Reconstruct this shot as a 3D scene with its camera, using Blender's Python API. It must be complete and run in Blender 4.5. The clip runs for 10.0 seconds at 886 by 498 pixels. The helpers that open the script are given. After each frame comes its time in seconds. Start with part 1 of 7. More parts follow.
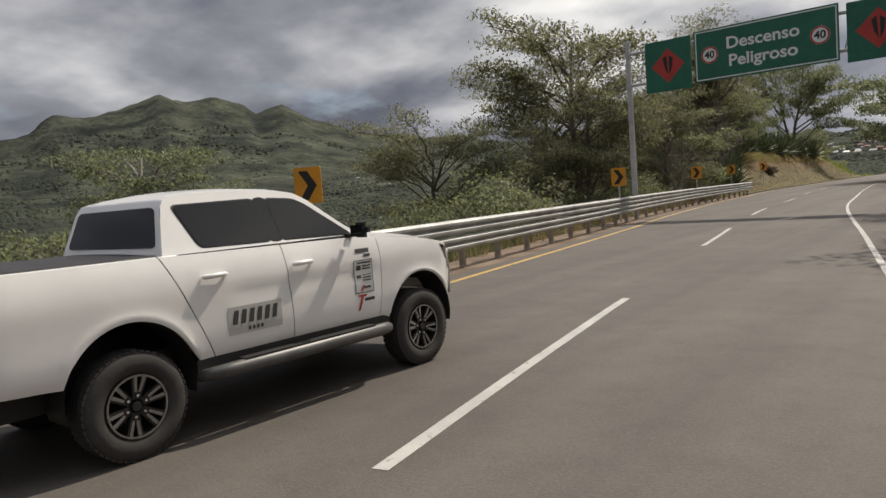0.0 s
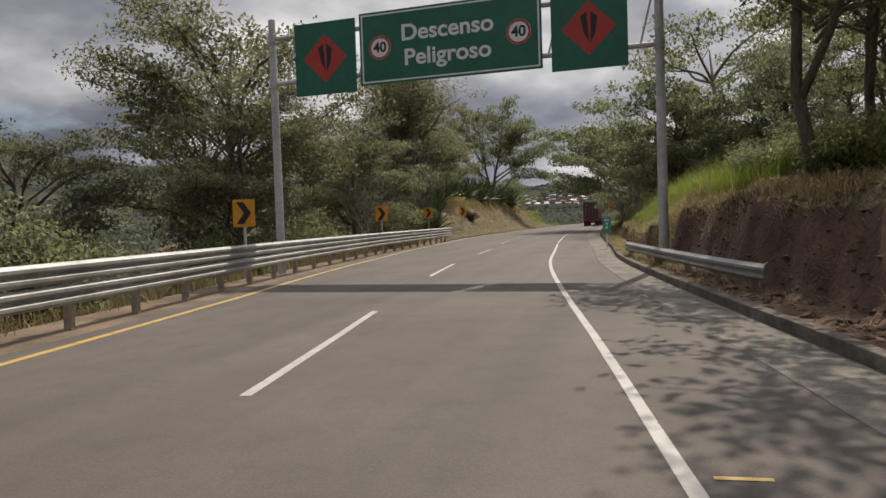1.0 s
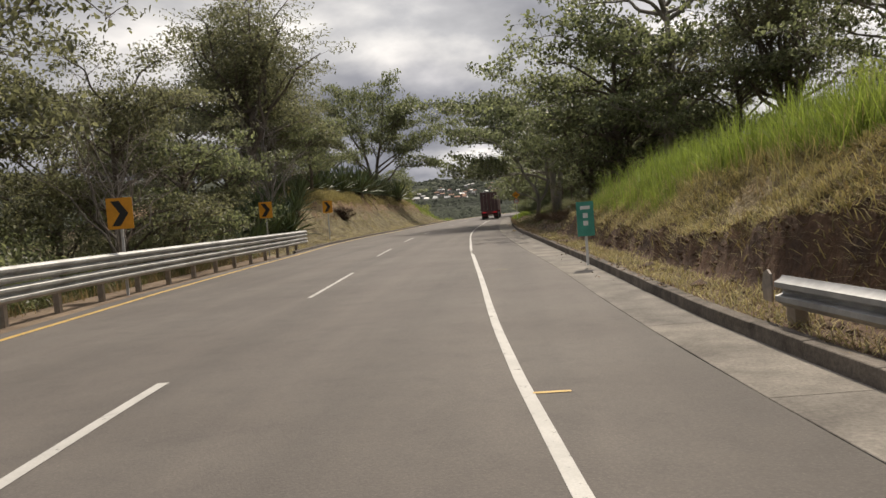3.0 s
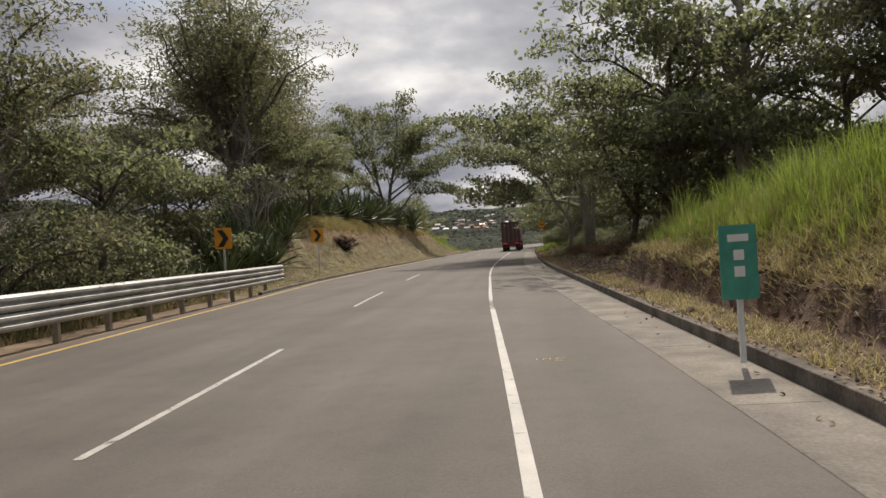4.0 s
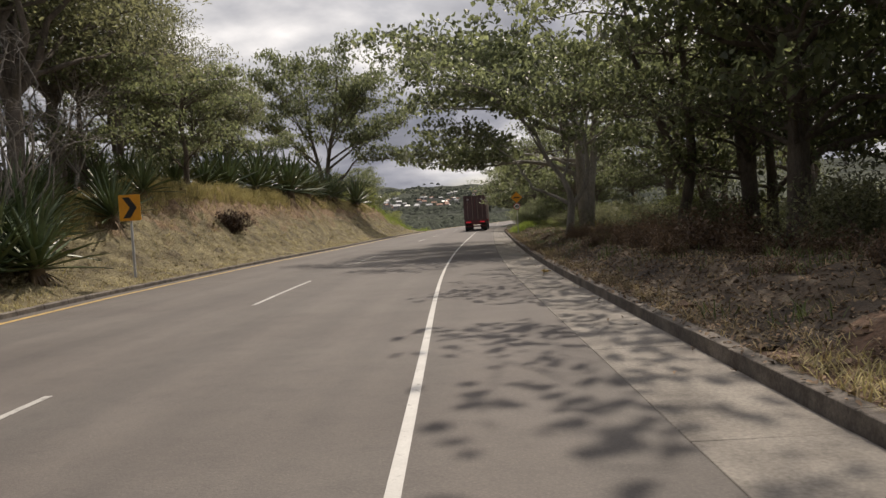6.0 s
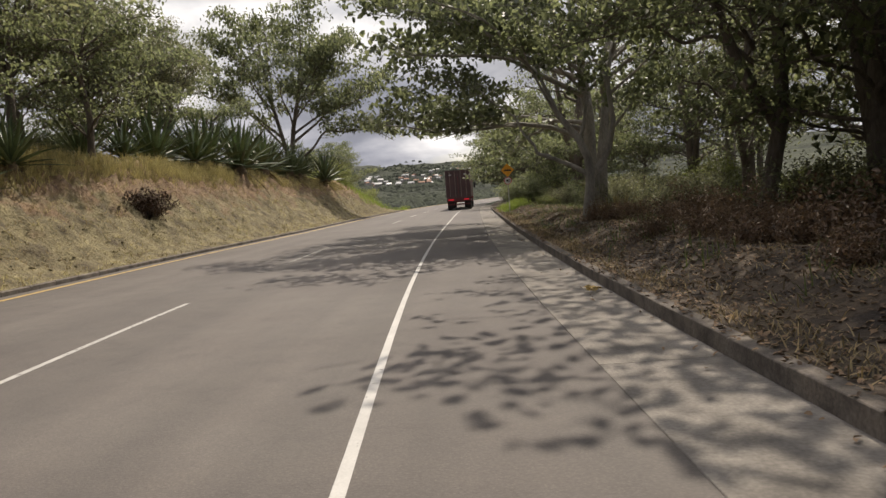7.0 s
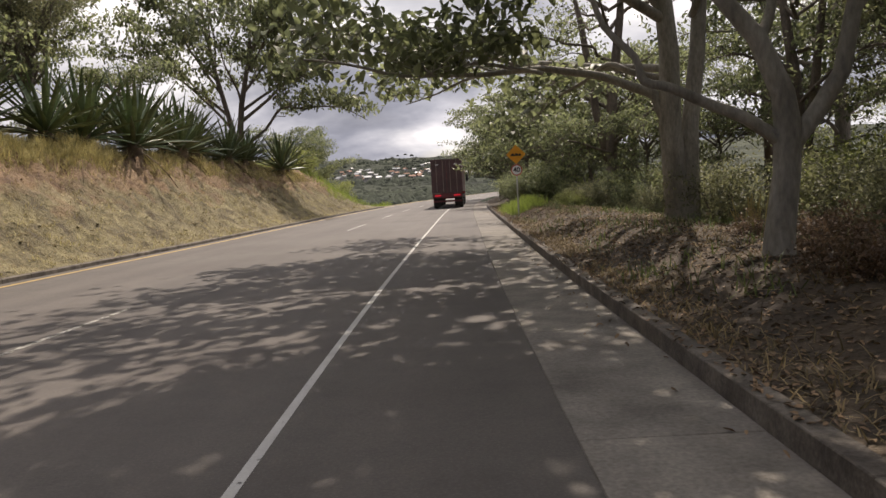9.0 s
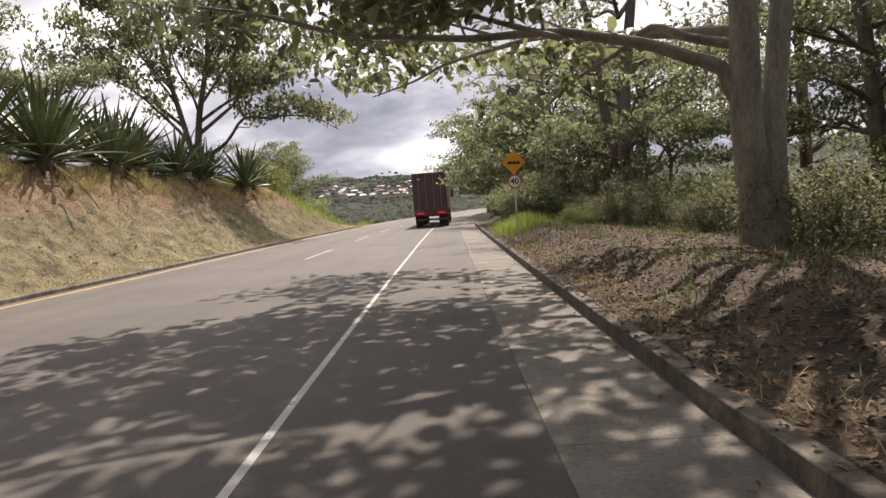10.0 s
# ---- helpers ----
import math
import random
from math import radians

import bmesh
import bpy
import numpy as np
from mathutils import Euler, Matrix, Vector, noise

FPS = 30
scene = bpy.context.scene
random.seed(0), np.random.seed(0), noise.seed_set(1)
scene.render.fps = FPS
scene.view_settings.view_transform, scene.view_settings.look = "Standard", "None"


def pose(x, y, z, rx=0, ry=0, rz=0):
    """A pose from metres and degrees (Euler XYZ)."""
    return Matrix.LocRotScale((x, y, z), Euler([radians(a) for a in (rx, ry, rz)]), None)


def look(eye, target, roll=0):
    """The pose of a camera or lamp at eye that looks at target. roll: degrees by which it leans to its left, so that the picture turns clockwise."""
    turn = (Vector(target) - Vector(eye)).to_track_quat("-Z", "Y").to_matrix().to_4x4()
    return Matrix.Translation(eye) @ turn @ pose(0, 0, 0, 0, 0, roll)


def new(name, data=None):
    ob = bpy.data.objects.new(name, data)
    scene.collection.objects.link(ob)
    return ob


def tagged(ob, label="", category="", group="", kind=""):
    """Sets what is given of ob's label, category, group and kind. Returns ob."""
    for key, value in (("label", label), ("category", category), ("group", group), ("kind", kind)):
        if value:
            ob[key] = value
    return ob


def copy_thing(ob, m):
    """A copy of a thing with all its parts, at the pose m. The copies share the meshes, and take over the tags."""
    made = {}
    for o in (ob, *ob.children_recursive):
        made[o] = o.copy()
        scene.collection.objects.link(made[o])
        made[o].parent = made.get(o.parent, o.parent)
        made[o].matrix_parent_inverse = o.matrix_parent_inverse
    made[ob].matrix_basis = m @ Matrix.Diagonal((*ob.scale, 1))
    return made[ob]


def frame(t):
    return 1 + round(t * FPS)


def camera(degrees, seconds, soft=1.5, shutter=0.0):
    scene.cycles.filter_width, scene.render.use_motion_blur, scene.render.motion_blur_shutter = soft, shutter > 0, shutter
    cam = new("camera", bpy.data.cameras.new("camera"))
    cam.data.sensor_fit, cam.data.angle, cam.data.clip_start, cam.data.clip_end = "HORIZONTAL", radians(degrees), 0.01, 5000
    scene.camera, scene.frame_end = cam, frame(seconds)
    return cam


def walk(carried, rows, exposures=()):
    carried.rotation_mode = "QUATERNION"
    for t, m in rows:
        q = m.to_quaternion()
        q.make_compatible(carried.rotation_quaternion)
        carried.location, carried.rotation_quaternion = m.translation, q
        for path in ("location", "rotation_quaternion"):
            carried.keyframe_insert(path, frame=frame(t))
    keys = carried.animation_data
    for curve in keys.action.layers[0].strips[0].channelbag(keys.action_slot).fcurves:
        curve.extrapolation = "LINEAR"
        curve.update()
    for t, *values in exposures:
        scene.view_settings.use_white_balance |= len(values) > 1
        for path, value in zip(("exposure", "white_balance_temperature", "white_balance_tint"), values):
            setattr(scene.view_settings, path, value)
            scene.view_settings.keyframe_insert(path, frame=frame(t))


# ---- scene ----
cam = camera(63.3, 10.0)
PATH = [
    (0, (0.000, 0.000, 1.483), (-1.169, 1.617, 1.343), -4.13),
    (0.5, (-0.733, 5.533, 1.449), (-1.655, 7.303, 1.314), -2.18),
    (1, (-1.603, 11.096, 1.410), (-2.082, 13.037, 1.336), -1.94),
    (1.5, (-2.240, 15.851, 1.386), (-2.580, 17.817, 1.252), -3.53),
    (2, (-2.850, 20.320, 1.402), (-3.013, 22.308, 1.248), -1.58),
    (2.5, (-3.272, 24.568, 1.390), (-3.469, 26.557, 1.314), -2.85),
    (3, (-3.793, 28.345, 1.367), (-3.975, 30.334, 1.268), -4.28),
    (4.3, (-4.274, 38.897, 1.381), (-4.512, 40.883, 1.384), -3.64),
    (4.5, (-4.371, 40.580, 1.378), (-4.599, 42.567, 1.362), -3.38),
    (5, (-4.527, 44.725, 1.409), (-4.735, 46.713, 1.340), -3.17),
    (5.5, (-4.596, 48.924, 1.431), (-4.806, 50.910, 1.342), -2.73),
    (6, (-4.685, 52.770, 1.409), (-4.817, 54.764, 1.329), -3.47),
    (6.2, (-4.743, 54.290, 1.397), (-4.811, 56.287, 1.320), -3.65),
    (7.3, (-4.923, 62.822, 1.398), (-5.018, 64.814, 1.238), -4.30),
    (7.5, (-4.927, 64.324, 1.400), (-5.037, 66.319, 1.329), -2.96),
    (8, (-4.862, 67.806, 1.420), (-4.962, 69.800, 1.313), -2.91),
    (8.5, (-4.887, 71.061, 1.398), (-4.956, 73.056, 1.282), -2.69),
    (9, (-4.900, 74.170, 1.412), (-4.965, 76.162, 1.250), -3.43),
    (9.5, (-4.926, 77.148, 1.403), (-4.982, 79.144, 1.294), -3.62),
    (10, (-4.927, 79.975, 1.416), (-4.949, 81.972, 1.298), -4.17),
]
EXPOSURES = [(0.0, 0.38, 6520, 10), (1.0, 0.38, 6600, 11), (2.5, 0.50, 6740, 11), (4.5, 0.47, 6660, 12), (5.5, 0.40, 6640, 13), (6.0, 0.48, 6640, 13), (7.5, 0.80, 6680, 12), (8.0, 0.86, 6680, 12), (8.5, 0.76, 6680, 13), (9.0, 0.82, 6640, 15), (10.0, 1.16, 6600, 16)]
walk(cam, [(t, look(eye, target, roll)) for t, eye, target, roll in PATH], EXPOSURES)

# ---- light ----
SUN_WAY = Vector((0.18, 0.79, 1.0)).normalized()
world = bpy.data.worlds.new("sky")
scene.world = world
world.use_nodes = True


def wire(nt, a, out, b, inp):
    nt.links.new(a.outputs[out], b.inputs[inp])


def ramp(nt, stops, interp="LINEAR"):
    n = nt.nodes.new("ShaderNodeValToRGB")
    n.color_ramp.interpolation = interp
    el = n.color_ramp.elements
    while len(el) < len(stops):
        el.new(0.5)
    for e, (p, c) in zip(el, stops):
        e.position = p
        e.color = (*c, 1) if len(c) == 3 else c
    return n


def build_sky():
    nt = world.node_tree
    nt.nodes.clear()
    sky = nt.nodes.new("ShaderNodeTexSky")
    sky.sky_type = "NISHITA"
    sky.sun_disc = False
    sky.sun_elevation = math.asin(SUN_WAY.z)
    sky.sun_rotation = math.atan2(SUN_WAY.x, SUN_WAY.y)
    sky.air_density, sky.dust_density = 1.0, 2.0
    dim = nt.nodes.new("ShaderNodeMixRGB")
    dim.blend_type = "MULTIPLY"
    dim.inputs[0].default_value = 1.0
    dim.inputs[2].default_value = (SKY_BLUE, SKY_BLUE, SKY_BLUE, 1)
    wire(nt, sky, 0, dim, 1)
    co = nt.nodes.new("ShaderNodeTexCoord")
    # a flat cloud deck: the direction divided by its height
    sep = nt.nodes.new("ShaderNodeSeparateXYZ")
    wire(nt, co, "Generated", sep, 0)
    up = nt.nodes.new("ShaderNodeMath")
    up.operation = "ADD"
    up.inputs[1].default_value = 0.3
    wire(nt, sep, 2, up, 0)
    top = nt.nodes.new("ShaderNodeMath")
    top.operation = "MAXIMUM"
    top.inputs[1].default_value = 0.12
    wire(nt, up, 0, top, 0)
    flat = []
    for k in (0, 1):
        d = nt.nodes.new("ShaderNodeMath")
        d.operation = "DIVIDE"
        wire(nt, sep, k, d, 0)
        wire(nt, top, 0, d, 1)
        flat.append(d)
    deck = nt.nodes.new("ShaderNodeCombineXYZ")
    wire(nt, flat[0], 0, deck, 0)
    wire(nt, flat[1], 0, deck, 1)

    def fractal(scale, detail, rough, shift, distort):
        m = nt.nodes.new("ShaderNodeMapping")
        m.inputs[1].default_value = shift
        wire(nt, deck, 0, m, 0)
        n = nt.nodes.new("ShaderNodeTexNoise")
        n.inputs["Scale"].default_value = scale
        n.inputs["Detail"].default_value = detail
        n.inputs["Roughness"].default_value = rough
        n.inputs["Distortion"].default_value = distort
        wire(nt, m, 0, n, "Vector")
        return n
    big = fractal(1.1, 7, 0.48, (2.2, 6.3, 0), 0.2)
    fine = fractal(2.2, 7, 0.50, (7.4, 2.2, 5), 0.1)
    tone = ramp(nt, [(0.30, (0.27, 0.28, 0.31)), (0.45, (0.42, 0.43, 0.46)), (0.54, (0.62, 0.62, 0.63)), (0.66, (0.94, 0.92, 0.90))])
    wire(nt, fine, 0, tone, 0)
    shade = ramp(nt, [(0.38, (0.46, 0.48, 0.54)), (0.47, (0.66, 0.67, 0.71)), (0.53, (0.92, 0.92, 0.92)), (0.66, (1.12, 1.12, 1.10))])
    wire(nt, big, 0, shade, 0)
    cloud = nt.nodes.new("ShaderNodeMixRGB")
    cloud.blend_type = "MULTIPLY"
    cloud.inputs[0].default_value = 1.0
    wire(nt, tone, 0, cloud, 1)
    wire(nt, shade, 0, cloud, 2)
    # thin cloud glows towards the sun and is duller away from it
    side = nt.nodes.new("ShaderNodeVectorMath")
    side.operation = "DOT_PRODUCT"
    side.inputs[1].default_value = Vector((SUN_WAY.x, SUN_WAY.y, 0.35)).normalized()
    wire(nt, co, "Generated", side, 0)
    glow = ramp(nt, [(0.0, (0.60, 0.61, 0.65)), (0.62, (0.66, 0.67, 0.70)), (0.93, (1.25, 1.24, 1.22)), (1.0, (1.42, 1.40, 1.36))])
    wire(nt, side, "Value", glow, 0)
    lit = nt.nodes.new("ShaderNodeMixRGB")
    lit.blend_type = "MULTIPLY"
    lit.inputs[0].default_value = 1.0
    wire(nt, cloud, 0, lit, 1)
    wire(nt, glow, 0, lit, 2)
    cloud = lit
    # an overcast dome grows brighter from the horizon to the zenith
    dome = ramp(nt, [(0.0, (0.92, 0.92, 0.93)), (0.12, (0.92, 0.92, 0.92)), (0.3, (0.95, 0.95, 0.95)), (1.0, (2.5, 2.45, 2.4))])
    wire(nt, sep, 2, dome, 0)
    high = nt.nodes.new("ShaderNodeMixRGB")
    high.blend_type = "MULTIPLY"
    high.inputs[0].default_value = 1.0
    wire(nt, cloud, 0, high, 1)
    wire(nt, dome, 0, high, 2)
    cloud = high
    gap = fractal(1.1, 6, 0.55, (1.3, 9.2, 2), 0.3)
    cover = ramp(nt, [(0.30, (0.25, 0.25, 0.25)), (0.42, (1, 1, 1))])
    wire(nt, gap, 0, cover, 0)
    mix = nt.nodes.new("ShaderNodeMixRGB")
    wire(nt, cover, 0, mix, 0)
    wire(nt, dim, 0, mix, 1)
    lift = nt.nodes.new("ShaderNodeMixRGB")
    lift.blend_type = "MULTIPLY"
    lift.inputs[0].default_value = 1.0
    lift.inputs[2].default_value = (CLOUD, CLOUD, CLOUD, 1)
    wire(nt, cloud, 0, lift, 1)
    wire(nt, lift, 0, mix, 2)
    bg = nt.nodes.new("ShaderNodeBackground")
    bg.inputs[1].default_value = SKY
    wire(nt, mix, 0, bg, 0)
    out = nt.nodes.new("ShaderNodeOutputWorld")
    wire(nt, bg, 0, out, 0)


SKY, CLOUD, SKY_BLUE = 0.14, 6.0, 0.6
build_sky()
sun = new("sun", bpy.data.lights.new("sun", "SUN"))
sun.data.energy, sun.data.angle, sun.data.color = 2.9, radians(0.6), (1.0, 0.91, 0.78)
sun.matrix_world = look((0, 60, 80), Vector((0, 60, 80)) - SUN_WAY)

# ---- materials ----
MATS = {}


def mat(name, color, rough=0.7, metal=0.0, vary=0.25, scale=3.0, fine=40.0, bump=0.3, tint=None, object_random=0.0, island=0.0,
        coat=0.0, spec=0.5, depth=0.01, stretch=(1, 1, 1), through_light=0.0):
    """A surface with variation at two scales. tint: the second colour of the large stains."""
    if name in MATS:
        return MATS[name]
    m = bpy.data.materials.new(name)
    m.use_nodes = True
    nt = m.node_tree
    b = nt.nodes["Principled BSDF"]
    b.inputs["Roughness"].default_value, b.inputs["Metallic"].default_value = rough, metal
    b.inputs["Coat Weight"].default_value = coat
    b.inputs["Specular IOR Level"].default_value = spec
    co = nt.nodes.new("ShaderNodeTexCoord")
    mp = nt.nodes.new("ShaderNodeMapping")
    mp.inputs[3].default_value = stretch
    wire(nt, co, "Object", mp, 0)
    n1, n2 = (nt.nodes.new("ShaderNodeTexNoise") for _ in range(2))
    for n, s, d in ((n1, scale, 5), (n2, fine, 4)):
        n.inputs["Scale"].default_value, n.inputs["Detail"].default_value = s, d
        n.inputs["Roughness"].default_value = 0.6
        wire(nt, mp, 0, n, "Vector")
    c = Vector(color)
    dark = tuple(c * (1 - vary))
    light = tuple(min(1.0, v) for v in (Vector(tint) if tint else c * (1 + vary)))
    r1 = ramp(nt, [(0.33, dark), (0.67, light)])
    wire(nt, n1, 0, r1, 0)
    r2 = ramp(nt, [(0.3, (1 - vary * 0.8,) * 3), (0.7, (1 + vary * 0.5,) * 3)])
    wire(nt, n2, 0, r2, 0)
    mul = nt.nodes.new("ShaderNodeMixRGB")
    mul.blend_type = "MULTIPLY"
    mul.inputs[0].default_value = 1.0
    wire(nt, r1, 0, mul, 1)
    wire(nt, r2, 0, mul, 2)
    last = mul
    for amount, node, socket in ((object_random, "ShaderNodeObjectInfo", "Random"), (island, "ShaderNodeNewGeometry", "Random Per Island")):
        if amount:
            src = nt.nodes.new(node)
            r3 = ramp(nt, [(0.0, (1 - amount,) * 3), (1.0, (1 + amount, 1 + amount * 0.85, 1 + amount * 0.5))])
            wire(nt, src, socket, r3, 0)
            mm = nt.nodes.new("ShaderNodeMixRGB")
            mm.blend_type = "MULTIPLY"
            mm.inputs[0].default_value = 1.0
            wire(nt, last, 0, mm, 1)
            wire(nt, r3, 0, mm, 2)
            last = mm
    wire(nt, last, 0, b, "Base Color")
    if bump:
        bp = nt.nodes.new("ShaderNodeBump")
        bp.inputs["Strength"].default_value, bp.inputs["Distance"].default_value = bump, depth
        wire(nt, n2, 0, bp, "Height")
        wire(nt, bp, 0, b, "Normal")
    if through_light:
        tr = nt.nodes.new("ShaderNodeBsdfTranslucent")
        thin = nt.nodes.new("ShaderNodeMixRGB")
        thin.blend_type = "MULTIPLY"
        thin.inputs[0].default_value = 1.0
        thin.inputs[2].default_value = (1.32, 1.34, 1.18, 1)
        wire(nt, last, 0, thin, 1)
        wire(nt, thin, 0, tr, 0)
        mx = nt.nodes.new("ShaderNodeMixShader")
        mx.inputs[0].default_value = through_light
        wire(nt, b, 0, mx, 1)
        wire(nt, tr, 0, mx, 2)
        wire(nt, mx, 0, nt.nodes["Material Output"], 0)
    MATS[name] = m
    return m


def asphalt_material():
    m = mat("asphalt", (0.108, 0.092, 0.080), 0.82, vary=0.12, scale=0.35, fine=55, bump=0.5, depth=0.006, tint=(0.124, 0.109, 0.095))
    nt = m.node_tree
    b = nt.nodes["Principled BSDF"]
    old = b.inputs["Base Color"].links[0].from_socket
    co = nt.nodes.new("ShaderNodeTexCoord")
    # long faint wheel tracks and oil streaks along the way of travel
    mp = nt.nodes.new("ShaderNodeMapping")
    mp.inputs[3].default_value = (1.1, 0.03, 1)
    wire(nt, co, "Object", mp, 0)
    n = nt.nodes.new("ShaderNodeTexNoise")
    n.inputs["Scale"].default_value, n.inputs["Detail"].default_value = 1.0, 4
    wire(nt, mp, 0, n, "Vector")
    r = ramp(nt, [(0.35, (0.84, 0.84, 0.84)), (0.65, (1.1, 1.09, 1.08))])
    wire(nt, n, 0, r, 0)
    mm = nt.nodes.new("ShaderNodeMixRGB")
    mm.blend_type = "MULTIPLY"
    mm.inputs[0].default_value = 1.0
    nt.links.new(old, mm.inputs[1])
    wire(nt, r, 0, mm, 2)
    # pale stone chips in the surface and a few darker stains
    chip = nt.nodes.new("ShaderNodeTexVoronoi")
    chip.inputs["Scale"].default_value = 46
    wire(nt, co, "Object", chip, "Vector")
    chips = ramp(nt, [(0.0, (1.75, 1.7, 1.6)), (0.10, (1.2, 1.2, 1.18)), (0.22, (1, 1, 1)), (0.8, (0.86, 0.86, 0.86))])
    wire(nt, chip, "Distance", chips, 0)
    stain = nt.nodes.new("ShaderNodeTexNoise")
    stain.inputs["Scale"].default_value, stain.inputs["Detail"].default_value, stain.inputs["Roughness"].default_value = 2.2, 8, 0.68
    wire(nt, co, "Object", stain, "Vector")
    stains = ramp(nt, [(0.30, (0.84, 0.84, 0.84)), (0.48, (1, 1, 1)), (0.74, (1.10, 1.09, 1.07))])
    wire(nt, stain, 0, stains, 0)
    last = mm
    for node in (chips, stains):
        nxt = nt.nodes.new("ShaderNodeMixRGB")
        nxt.blend_type = "MULTIPLY"
        nxt.inputs[0].default_value = 1.0
        wire(nt, last, 0, nxt, 1)
        wire(nt, node, 0, nxt, 2)
        last = nxt
    wire(nt, last, 0, b, "Base Color")
    return m


def worn_paint(name, color, wear):
    """Road paint with see-through wear that shows the asphalt."""
    m = mat(name, color, 0.6, vary=0.12, scale=2.0, fine=60, bump=0.2, depth=0.003)
    nt = m.node_tree
    b = nt.nodes["Principled BSDF"]
    co = nt.nodes.new("ShaderNodeTexCoord")
    n = nt.nodes.new("ShaderNodeTexNoise")
    n.inputs["Scale"].default_value, n.inputs["Detail"].default_value, n.inputs["Roughness"].default_value = 7.0, 8, 0.75
    wire(nt, co, "Object", n, "Vector")
    r = ramp(nt, [(wear - 0.06, (0, 0, 0)), (wear + 0.06, (1, 1, 1))])
    wire(nt, n, 0, r, 0)
    wire(nt, r, 0, b, "Alpha")
    return m


ASPHALT = asphalt_material()
WHITE_LINE = worn_paint("white_road_paint", (0.46, 0.445, 0.41), 0.36)
YELLOW_LINE = worn_paint("yellow_road_paint", (0.52, 0.34, 0.09), 0.38)
WORN_LINE = worn_paint("worn_road_paint", (0.42, 0.405, 0.37), 0.40)
FAINT_LINE = worn_paint("faint_road_paint", (0.45, 0.43, 0.38), 0.49)
CONCRETE = mat("gutter_concrete", (0.178, 0.158, 0.135), 0.9, vary=0.34, scale=1.6, fine=30, bump=0.5, object_random=0.07, tint=(0.245, 0.222, 0.19))
KERB = mat("kerb_concrete", (0.105, 0.087, 0.071), 0.92, vary=0.4, scale=2.5, fine=30, bump=0.7, object_random=0.12, tint=(0.20, 0.172, 0.142))
DIRT = mat("red_brown_earth", (0.100, 0.056, 0.035), 0.95, vary=0.5, scale=1.6, fine=14, bump=0.8, depth=0.045, tint=(0.150, 0.088, 0.052))
SHOULDER = mat("dusty_shoulder", (0.17, 0.115, 0.075), 0.95, vary=0.3, scale=0.7, fine=20, bump=0.7, depth=0.03, tint=(0.25, 0.185, 0.125))
DRY = mat("dry_cut_grass", (0.235, 0.185, 0.105), 0.95, vary=0.5, scale=0.7, fine=9, bump=1.0, depth=0.12, tint=(0.29, 0.225, 0.12))


def mound_material():
    """Straw-covered foot, bare reddish earth further up, with ragged edges between."""
    m = mat("mound_ground", (0.160, 0.122, 0.062), 0.95, vary=0.5, scale=1.1, fine=9, bump=1.0, depth=0.12, tint=(0.265, 0.225, 0.115))
    nt = m.node_tree
    bs = nt.nodes["Principled BSDF"]
    old = bs.inputs["Base Color"].links[0].from_socket
    co = nt.nodes.new("ShaderNodeTexCoord")
    sep = nt.nodes.new("ShaderNodeSeparateXYZ")
    wire(nt, co, "Object", sep, 0)
    n = nt.nodes.new("ShaderNodeTexNoise")
    n.inputs["Scale"].default_value, n.inputs["Detail"].default_value = 0.9, 8
    wire(nt, co, "Object", n, "Vector")
    edge = nt.nodes.new("ShaderNodeMath")
    edge.operation = "MULTIPLY_ADD"
    edge.inputs[1].default_value, edge.inputs[2].default_value = 4.6, -2.3
    wire(nt, n, 0, edge, 0)
    add = nt.nodes.new("ShaderNodeMath")
    add.operation = "ADD"
    wire(nt, sep, 2, add, 0)
    wire(nt, edge, 0, add, 1)
    pick = ramp(nt, [(0.42, (0, 0, 0)), (0.62, (1, 1, 1))])
    half = nt.nodes.new("ShaderNodeMath")
    half.operation = "DIVIDE"
    half.inputs[1].default_value = 4.2
    wire(nt, add, 0, half, 0)
    wire(nt, half, 0, pick, 0)
    n2 = nt.nodes.new("ShaderNodeTexNoise")
    n2.inputs["Scale"].default_value, n2.inputs["Detail"].default_value, n2.inputs["Roughness"].default_value = 2.6, 8, 0.7
    wire(nt, co, "Object", n2, "Vector")
    earth = ramp(nt, [(0.32, (0.085, 0.052, 0.034)), (0.5, (0.19, 0.122, 0.066)), (0.68, (0.26, 0.178, 0.095))])
    wire(nt, n2, 0, earth, 0)
    mix = nt.nodes.new("ShaderNodeMixRGB")
    wire(nt, pick, 0, mix, 0)
    nt.links.new(old, mix.inputs[1])
    wire(nt, earth, 0, mix, 2)
    wire(nt, mix, 0, bs, "Base Color")
    return m


MOUND = mound_material()
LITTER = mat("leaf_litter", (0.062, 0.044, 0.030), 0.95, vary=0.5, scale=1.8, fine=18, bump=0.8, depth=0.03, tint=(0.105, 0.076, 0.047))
STRAW = mat("straw", (0.37, 0.33, 0.165), 0.85, vary=0.2, island=0.45, bump=0, through_light=0.25)
STRAW_DULL = mat("dull_straw", (0.25, 0.198, 0.115), 0.9, vary=0.2, island=0.5, bump=0, through_light=0.2)
GRASS = mat("fresh_grass", (0.215, 0.28, 0.06), 0.7, vary=0.2, island=0.4, bump=0, through_light=0.4)
DEADLEAF = mat("fallen_leaf", (0.20, 0.138, 0.088), 0.85, vary=0.2, island=0.5, bump=0)
# far greens greyed, the hill's also blued, to stand in for distance haze
HILL = mat("haze_muted_hill", (0.034, 0.043, 0.038), 1.0, vary=0.5, scale=0.007, fine=0.035, bump=1.0, depth=9.0, tint=(0.088, 0.096, 0.066), spec=0.1)
